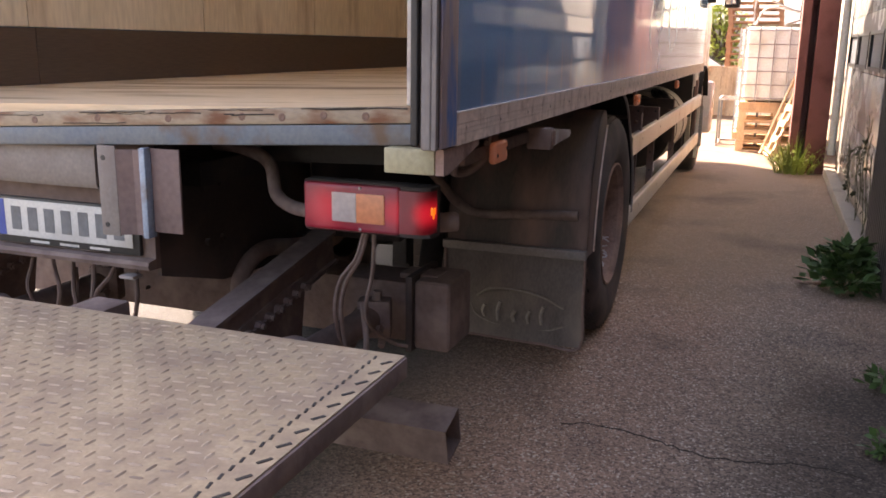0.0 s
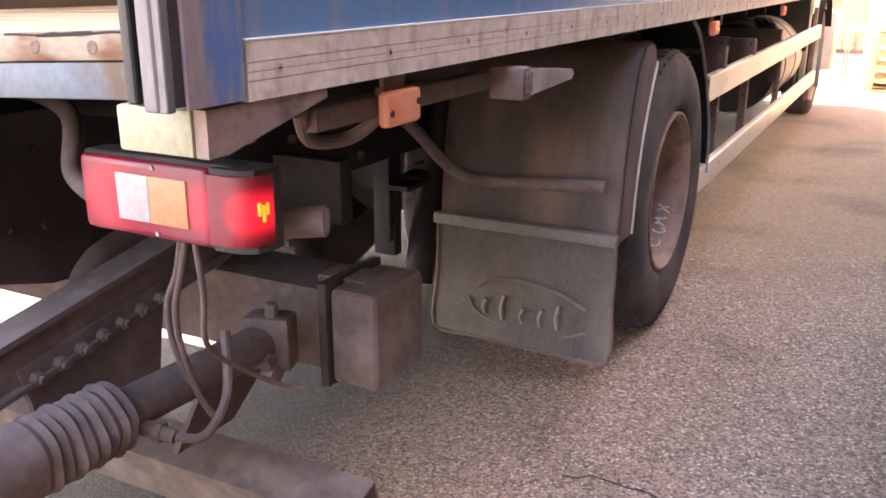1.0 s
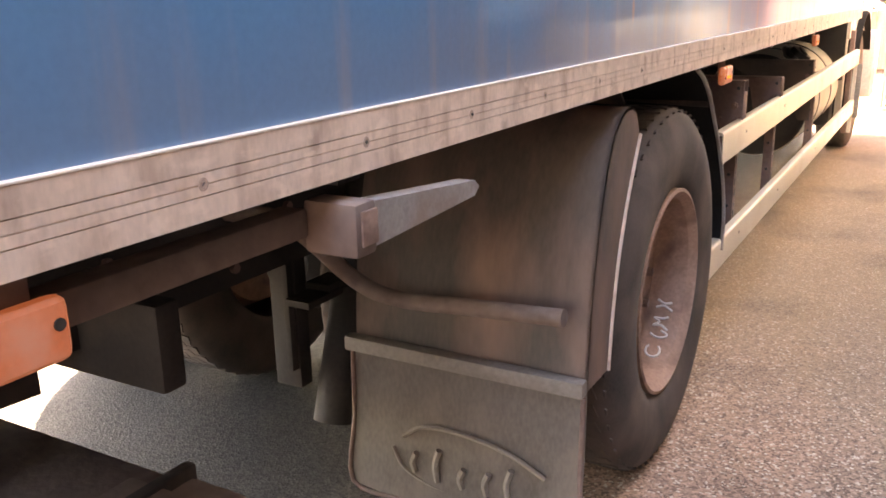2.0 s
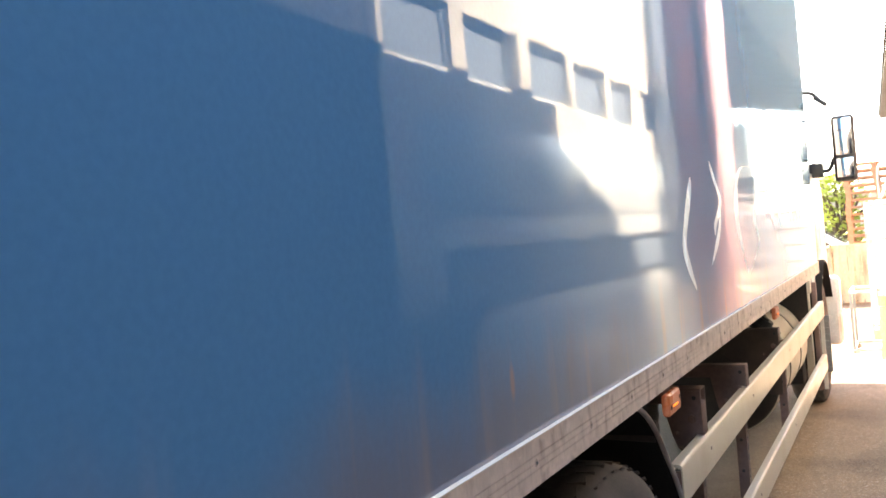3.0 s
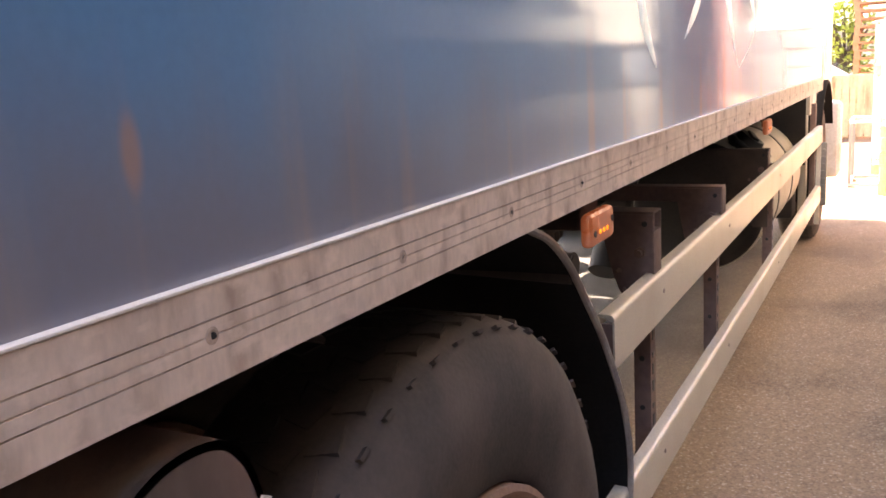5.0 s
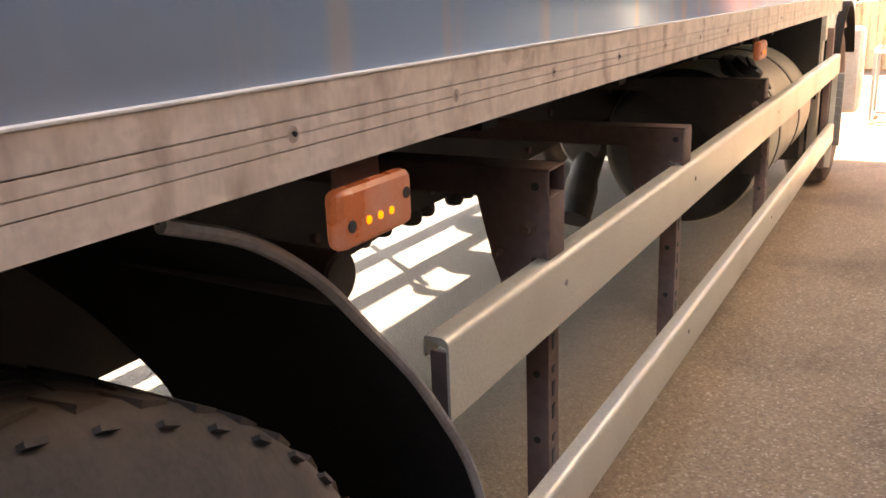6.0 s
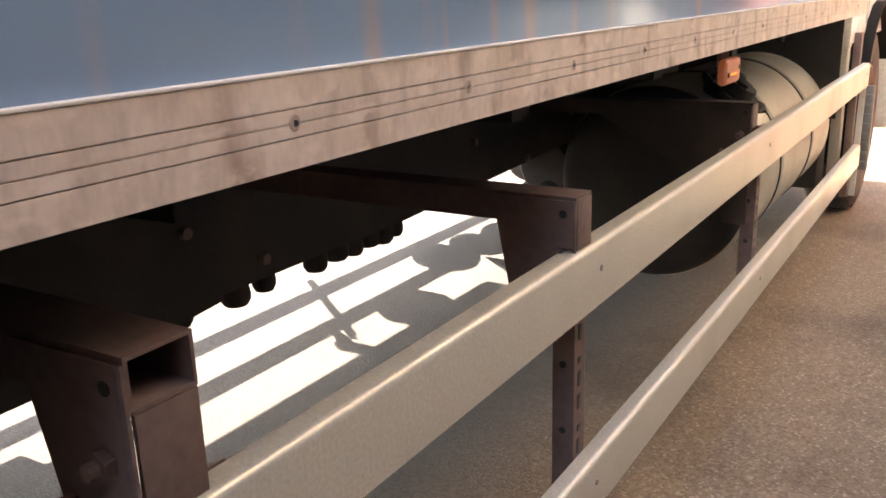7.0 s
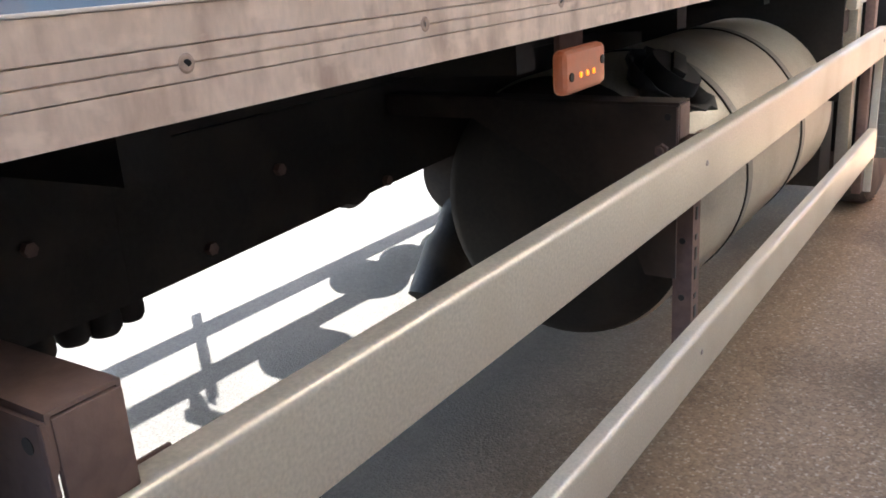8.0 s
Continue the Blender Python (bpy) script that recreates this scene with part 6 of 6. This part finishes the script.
    part("kerb_mirror", bm, M["black"], cab, "small black kerb mirror")


build_guard()
at_rear(marker_lamp, 0.295, 0.41, -0.012, 1.08, 1.14, False)
marker_lamp(3.145, 3.272, -0.006, 1.086, 1.144, True)
marker_lamp(5.37, 5.495, -0.02, 1.086, 1.144, True)
build_tank()
at_rear(build_clearance)
at_rear(build_tail_lamp)
at_rear(build_rear_under)
at_rear(build_platform)
build_cab()


def settle():
    """The box has sagged a little to the far side: its walls, floor and rear frame sink towards that side."""
    walls = ("side_panel", "front_panel", "roof_panel", "lining_board", "kick_board", "front_lining", "load_floor", "floor_underside", "cross_bearer", "corner_post", "corner_profile", "corner_rib", "door_seal",
               "door_jamb")
    for ob in truck.children_recursive:
        top, shift = ob, 0.0
        while top is not truck:
            shift += top.location.x
            last, top = top, top.parent
        kind = last.name.split(".")[0]
        slope = 0.025 if kind in walls else 0.05 if kind in ("rear_sill", "edge_strip") else 0.0
        if ob.type == "MESH" and slope:
            for v in ob.data.vertices:
                v.co.z += slope * min(0.0, v.co.x + shift + 0.06)


settle()


# ---- the yard ahead ----
def build_pallet(at, material, length=1.2, depth=0.8):
    p = holder("pallet", "raw wooden pallet in a tall stack", "pallet", at=at, group="stacked pallets")
    for k in range(5):
        bm = B()
        y = -depth / 2 + k * (depth - 0.1) / 4
        box(bm, -length / 2, length / 2, y, y + 0.1, 0.122, 0.144)
        part("deck_board", bm, material, p)
    for k in range(3):
        x = -length / 2 + k * (length - 0.1) / 2
        bm = B()
        box(bm, x, x + 0.1, -depth / 2, depth / 2, 0.1, 0.121)
        part("bearer", bm, material, p)
        for j in range(3):
            bm = B()
            y = -depth / 2 + j * (depth - 0.1) / 2
            box(bm, x, x + 0.1, y, y + 0.1, 0.022, 0.1)
            part("block", bm, material, p)
    for j in range(3):
        bm = B()
        y = -depth / 2 + j * (depth - 0.1) / 2
        box(bm, -length / 2, length / 2, y, y + 0.1, 0.0, 0.021)
        part("foot_board", bm, material, p)
    return p


def build_ibc(at, label, height=1.0):
    b = holder("ibc_tank", label, "tank", at=at, group="stacked tanks")
    bm = B()
    box(bm, -0.46, 0.46, -0.46, 0.46, 0.14, 0.13 + height, 0.05, 3)
    part("bottle", bm, M["plastic_white"], b, "white plastic bottle")
    def tube(p, q):
        bm = B()
        rod(bm, p, q, 0.009, seg=6)
        part("cage_tube", bm, M["steel"], b)
    for k in range(6):
        z = 0.18 + (height - 0.1) * k / 5
        u = -0.49 + 0.98 * k / 5
        for s in (-1, 1):
            tube((-0.5, s * 0.49, z), (0.5, s * 0.49, z))
            tube((s * 0.49, -0.5, z), (s * 0.49, 0.5, z))
            tube((u, s * 0.495, 0.12), (u, s * 0.495, 0.14 + height))
            tube((s * 0.495, u, 0.12), (s * 0.495, u, 0.14 + height))
    bm = B()
    for s in (-0.42, 0.0, 0.42):
        box(bm, -0.5, 0.5, s - 0.06, s + 0.06, 0.0, 0.1)
    box(bm, -0.5, 0.5, -0.5, 0.5, 0.1, 0.12)
    part("base", bm, M["wood_pallet"], b)
    return b


def build_crate(at, width=0.8, height=1.04):
    c = holder("wooden_crate", "raw wooden crate of upright boards", "crate", at=at, group="row of crates")
    n = 7
    for k in range(n):
        bm = B()
        x = -width / 2 + width * k / n
        box(bm, x, x + width / n - (0.014 if k % 3 else 0.03), -0.5, -0.478, 0.04, height - 0.02 * (k % 2))
        part("board", bm, M["wood_pallet"], c)
    for z in (0.1, 0.5, 0.86):
        bm = B()
        box(bm, -width / 2, width / 2, -0.477, -0.44, z, z + 0.09)
        part("batten", bm, M["wood_pallet"], c)
    bm = B()
    box(bm, -width / 2, -width / 2 + 0.02, -0.44, 0.5, 0.0, height)
    box(bm, width / 2 - 0.02, width / 2, -0.44, 0.5, 0.0, height)
    box(bm, -width / 2, width / 2, 0.48, 0.5, 0.0, height)
    part("sides", bm, M["wood_pallet"], c)
    return c


def leaf_clump(name, at, label, category, material, n, rx, rz, size, seed, trunk=0.0):
    rng = random.Random(seed)
    t = holder(name, label, category, at=at)
    bm = B()
    for k in range(max(6, n // 60)):
        a, r = rng.uniform(0, 6.28), rng.uniform(0.1, 0.8) * rx
        h = rng.uniform(0.5, 0.95) * rz
        hose(bm, [(0.04 * math.cos(a), 0.04 * math.sin(a), 0), (0.4 * r * math.cos(a), 0.4 * r * math.sin(a), trunk + h * 0.5), (r * math.cos(a), r * math.sin(a), trunk + h)], 0.006 if trunk == 0 else 0.03, 5, 3)
    part("stem", bm, M["leaf"] if trunk == 0 else M["wood_brown"], t)
    bm = B()
    for k in range(n):
        a, u = rng.uniform(0, 6.28), rng.random()
        r = rx * math.sqrt(rng.random()) * (1 - 0.6 * u ** 2) * (0.75 + 0.25 * math.sin(3 * a + seed))
        p = Vector((r * math.cos(a), r * math.sin(a), trunk + rz * (0.06 + 0.94 * u)))
        d = Vector((math.cos(a) + rng.uniform(-0.8, 0.8), math.sin(a) + rng.uniform(-0.8, 0.8), rng.uniform(-0.3, 1.0))).normalized()
        s = d.cross(Vector((rng.uniform(-1, 1), rng.uniform(-1, 1), 1))).normalized()
        L = size * rng.uniform(0.6, 1.3)
        w = L * 0.28
        v = [bm.verts.new(p), bm.verts.new(p + d * L * 0.5 + s * w), bm.verts.new(p + d * L), bm.verts.new(p + d * L * 0.5 - s * w)]
        bm.faces.new(v)
    tagged(part("leaves", bm, material, t), kind="stuff")
    return t


def build_vine(at, reach, height, seed):
    """A thin climbing plant: wiry stems that fork as they climb, with sparse small leaves."""
    rng = random.Random(seed)
    t = holder("climbing_vine", "thin dark climbing vine against the pale door", "plant", at=at)
    leaves = B()

    def leaf(p, size):
        d = Vector((rng.uniform(-0.5, 0.1), rng.uniform(-1, 1), rng.uniform(-0.8, 0.6))).normalized()
        u = d.cross(Vector((-1, rng.uniform(-0.4, 0.4), rng.uniform(-0.4, 0.4)))).normalized()
        v = [leaves.verts.new(p), leaves.verts.new(p + d * size * 0.45 + u * size * 0.32), leaves.verts.new(p + d * size), leaves.verts.new(p + d * size * 0.45 - u * size * 0.32)]
        leaves.faces.new(v)
    for k in range(3):
        y, z = rng.uniform(-0.1, 0.1), 0.0
        lean, pts = rng.uniform(-reach, reach), []
        n = rng.randint(7, 11)
        for i in range(n + 1):
            f = i / n
            pts.append(Vector((0.02 * math.sin(5 * f + k) - 0.02, y + lean * f ** 1.3 + 0.06 * math.sin(7 * f + 2 * k) * f, height * f * (0.55 + 0.09 * k))))
        bm = B()
        hose(bm, pts, 0.003, 5, 3)
        part("stem", bm, M["vine"], t)
        for i in range(2, n + 1):
            for j in range(rng.randint(0, 2)):
                q = pts[i] + Vector((-0.01, rng.uniform(-0.05, 0.05), rng.uniform(-0.05, 0.05)))
                leaf(q, rng.uniform(0.03, 0.065))
        for i in range(3, n, 3):
            tip = pts[i] + Vector((-0.02, rng.uniform(-0.25, 0.25), rng.uniform(0.05, 0.25)))
            bm = B()
            hose(bm, [pts[i], pts[i].lerp(tip, 0.5) + Vector((0, 0, 0.03)), tip], 0.002, 5, 3)
            part("tendril", bm, M["vine"], t)
            for j in range(3):
                leaf(pts[i].lerp(tip, 0.4 + 0.3 * j), rng.uniform(0.025, 0.05))
    tagged(part("foliage", leaves, M["vine"], t), kind="stuff")


def build_grass(at, n, spread, height, seed):
    """A tussock of tall yellow-green weeds with thin bowed blades."""
    rng = random.Random(seed)
    t = holder("grass_tussock", "tall yellow-green weeds at the foot of the column", "weeds", at=at)
    bm = B()
    for k in range(n):
        a, r = rng.uniform(0, 6.28), spread * math.sqrt(rng.random())
        p = Vector((0.8 * r * math.cos(a), 0.8 * r * math.sin(a), 0))
        d = Vector((0.7 * r * math.cos(a), 0.7 * r * math.sin(a), height * (1 - 0.5 * r / spread) * rng.uniform(0.3, 1.0)))
        w, side = rng.uniform(0.004, 0.010), Vector((math.cos(a + 1.5), math.sin(a + 1.5), 0))
        last = None
        for f, g in ((0.0, 1.0), (0.35, 1.0), (0.7, 0.7), (1.0, 0.05)):
            c = p + Vector((d.x * f * f, d.y * f * f, d.z * (f - 0.12 * f * f)))
            now = (bm.verts.new(c - side * w * g), bm.verts.new(c + side * w * g))
            if last:
                bm.faces.new((last[0], last[1], now[1], now[0]))
            last = now
        for j in range(rng.randint(0, 5)):
            f = rng.uniform(0.3, 1.0)
            c = p + Vector((d.x * f * f, d.y * f * f, d.z * (f - 0.12 * f * f)))
            o = Vector((rng.uniform(-1, 1), rng.uniform(-1, 1), rng.uniform(0, 0.9))).normalized() * rng.uniform(0.03, 0.07)
            u = o.cross(Vector((0, 0, 1))).normalized() * 0.010
            bm.faces.new([bm.verts.new(q) for q in (c, c + o * 0.5 + u, c + o, c + o * 0.5 - u)])
    tagged(part("grass", bm, M["leaf_light"], t), kind="stuff")


def build_yard():
    for k in range(5):
        build_crate((-0.30 - 0.81 * k, 18.3, GROUND))
    first = build_pallet((0.15, 20.4, GROUND), M["wood_orange"])
    rng = random.Random(4)
    for k in range(1, 18):
        copy_thing(first, pose(0.15 + rng.uniform(-0.03, 0.03), 20.4 + rng.uniform(-0.03, 0.03), GROUND + 0.144 * k, 0, 0, rng.uniform(-1.5, 1.5)))
    base = build_pallet((0.74, 11.95, GROUND), M["wood_pallet"], 1.0, 1.0)
    for k in range(1, 4):
        copy_thing(base, pose(0.74, 11.95, GROUND + 0.144 * k, 0, 0, 1.5 * (k % 2)))
    build_ibc((0.74, 11.95, GROUND + 0.576), "white tank in a steel cage on a pile of pallets", 1.02)
    build_ibc((0.62, 13.6, GROUND), "white tank in a steel cage standing on the ground", 1.0)
    build_ibc((0.62, 13.6, GROUND + 1.15), "empty caged tank stacked on another", 0.45)
    # table frame of steel tube
    t = holder("table_frame", "bare steel tube table frame", "table frame", at=(0.22, 12.35, GROUND))
    for x in (-0.27, 0.27):
        for y in (-0.35, 0.35):
            bm = B()
            box(bm, x - 0.015, x + 0.015, y - 0.015, y + 0.015, 0, 0.70)
            part("leg", bm, M["bars"], t)
    for z in (0.03, 0.70):
        bm = B()
        for y in (-0.35, 0.35):
            box(bm, -0.285, 0.285, y - 0.016, y + 0.016, z - 0.015, z + 0.016)
        for x in (-0.27, 0.27):
            box(bm, x - 0.016, x + 0.016, -0.365, 0.365, z - 0.014, z + 0.015)
        part("rail_frame", bm, M["steel"], t)
    # pallet leaning on the tanks
    lean = holder("pallet", "narrow wooden pallet leaning against the tanks", "pallet")
    for k, x in enumerate((-0.24, -0.02, 0.18)):
        bm = B()
        box(bm, x, x + 0.06, -0.012, 0.012, 0, 1.12)
        part("bearer", bm, M["wood_pallet"], lean)
    for z in (0.02, 0.5, 0.98):
        bm = B()
        box(bm, -0.25, 0.25, 0.013, 0.09, z, z + 0.10)
        part("block", bm, M["wood_pallet"], lean)
    for z in (0.0, 0.2, 0.42, 0.64, 0.86, 1.02):
        bm = B()
        box(bm, 0.02, 0.25, -0.034, -0.013, z, z + 0.09)
        part("board", bm, M["wood_pallet"], lean)
    lean.matrix_basis = pose(0.66, 10.98, GROUND + 0.015, -20, 0, -70)
    # metal junk on the tank
    j = holder("metal_frame", "tangle of grey metal tube frames on top of the tank", "frame", at=(0.74, 11.95, GROUND + 1.735))
    for pts in (((-0.4, -0.3, 0.02), (-0.35, -0.3, 0.4), (0.1, -0.3, 0.22), (0.45, -0.3, 0.18)), ((-0.4, 0.1, 0.02), (-0.2, 0.1, 0.28), (0.4, 0.0, 0.12)), ((0.0, -0.4, 0.02), (0.3, -0.35, 0.10), (0.5, -0.3, 0.02))):
        bm = B()
        hose(bm, pts, 0.014, 8)
        part("tube", bm, M["steel"], j)
    bm = B()
    box(bm, 0.75 - 0.55, 0.75 - 0.2, -0.1, 0.2, 0.10, 0.42, 0.02)
    part("dark_box", bm, M["dark"], j)
    build_grass((0.98, 9.45, GROUND), 230, 0.30, 0.66, 3)
    for k, y in enumerate((5.35, 5.95, 6.8)):
        build_vine((1.40, y, 0.02), 0.4, 1.15 - 0.2 * k, 31 + k)
    leaf_clump("weed_plant", (1.20, 4.0, GROUND), "dark green leafy weeds by the wall", "plant", M["leaf"], 560, 0.24, 0.28, 0.085, 5)
    leaf_clump("weed_plant", (1.25, 2.3, GROUND), "small dark weeds at the foot of the wall", "plant", M["leaf"], 45, 0.13, 0.09, 0.055, 6)
    leaf_clump("weed_plant", (1.17, 1.6, GROUND), "small dark weeds at the foot of the wall", "plant", M["leaf"], 38, 0.10, 0.08, 0.05, 9)
    leaf_clump("tree", (-0.9, 26, GROUND), "green leafy shrub tree beyond the crates", "tree", M["leaf_light"], 1500, 1.1, 1.9, 0.16, 7, 0.7)
    # dark slatted gate leaf leaning on the wall
    g = holder("slatted_panel", "dark brown slatted panel leaning on the wall", "panel", at=(1.40, 4.36, GROUND))
    for k in range(14):
        bm = B()
        box(bm, -0.02, 0.0, -0.6 + 0.09 * k, -0.535 + 0.09 * k, 0.02, 1.3)
        part("slat", bm, M["dark_wall"], g)
    bm = B()
    for z in (0.25, 1.0):
        box(bm, 0.0, 0.03, -0.6, 0.66, z, z + 0.08)
    part("batten", bm, M["dark_wall"], g)
    # car parked beyond the crates
    c = holder("car", "silver parked car beyond the crates", "car", at=(-1.55, 21.5, GROUND))
    bm = B()
    prism(bm, [(-2.1, 0.3), (2.1, 0.3), (2.15, 0.65), (2.0, 0.82), (1.0, 0.95), (0.4, 1.42), (-1.1, 1.45), (-1.8, 1.0), (-2.1, 0.95)], "y", -0.85, 0.85)
    bmesh.ops.bevel(bm, geom=bm.edges[:], offset=0.06, segments=3, profile=0.6, affect="EDGES")
    part("body", bm, M["car"], c)
    bm = B()
    prism(bm, [(0.98, 1.0), (0.45, 1.38), (0.47, 1.40), (1.02, 1.02)], "y", -0.72, 0.72)
    part("windscreen", bm, M["glass"], c)
    for s in (-1, 1):
        bm = B()
        prism(bm, [(0.75, 0.98), (0.36, 1.34), (-1.0, 1.36), (-1.4, 1.0)], "y", s * 0.84, s * 0.86)
        part("side_window", bm, M["glass"], c)
        for x in (-1.35, 1.35):
            w = new("wheel")
            w.parent, w.location = c, (x, s * 0.78, 0.31)
            bm = B()
            lathe(bm, [(0.18, -0.1), (0.29, -0.1), (0.31, -0.07), (0.31, 0.07), (0.29, 0.1), (0.18, 0.1)], (0, 0, 0), "y", 28, closed=True)
            part("tyre", bm, M["rubber"], w)
            bm = B()
            lathe(bm, [(0.001, -0.07), (0.18, -0.09), (0.18, 0.09), (0.001, 0.07)], (0, 0, 0), "y", 20)
            part("rim", bm, M["steel"], w)
    # far low house and trees
    h = holder("house", "low far house with a dark roof", "house", at=(-6, 48, GROUND))
    bm = B()
    box(bm, -8, 8, -3, 3, 0, 2.6)
    part("wall", bm, M["wall"], h)
    bm = B()
    prism(bm, [(-3.4, 2.6), (3.4, 2.6), (0, 3.6)], "x", -8.4, 8.4)
    part("roof", bm, M["roof"], h)
    for k in range(5):
        bm = B()
        box(bm, -6.5 + 3 * k, -5.3 + 3 * k, -3.03, -2.95, 1.0, 2.1)
        part("window", bm, M["glass"], h)


build_yard()
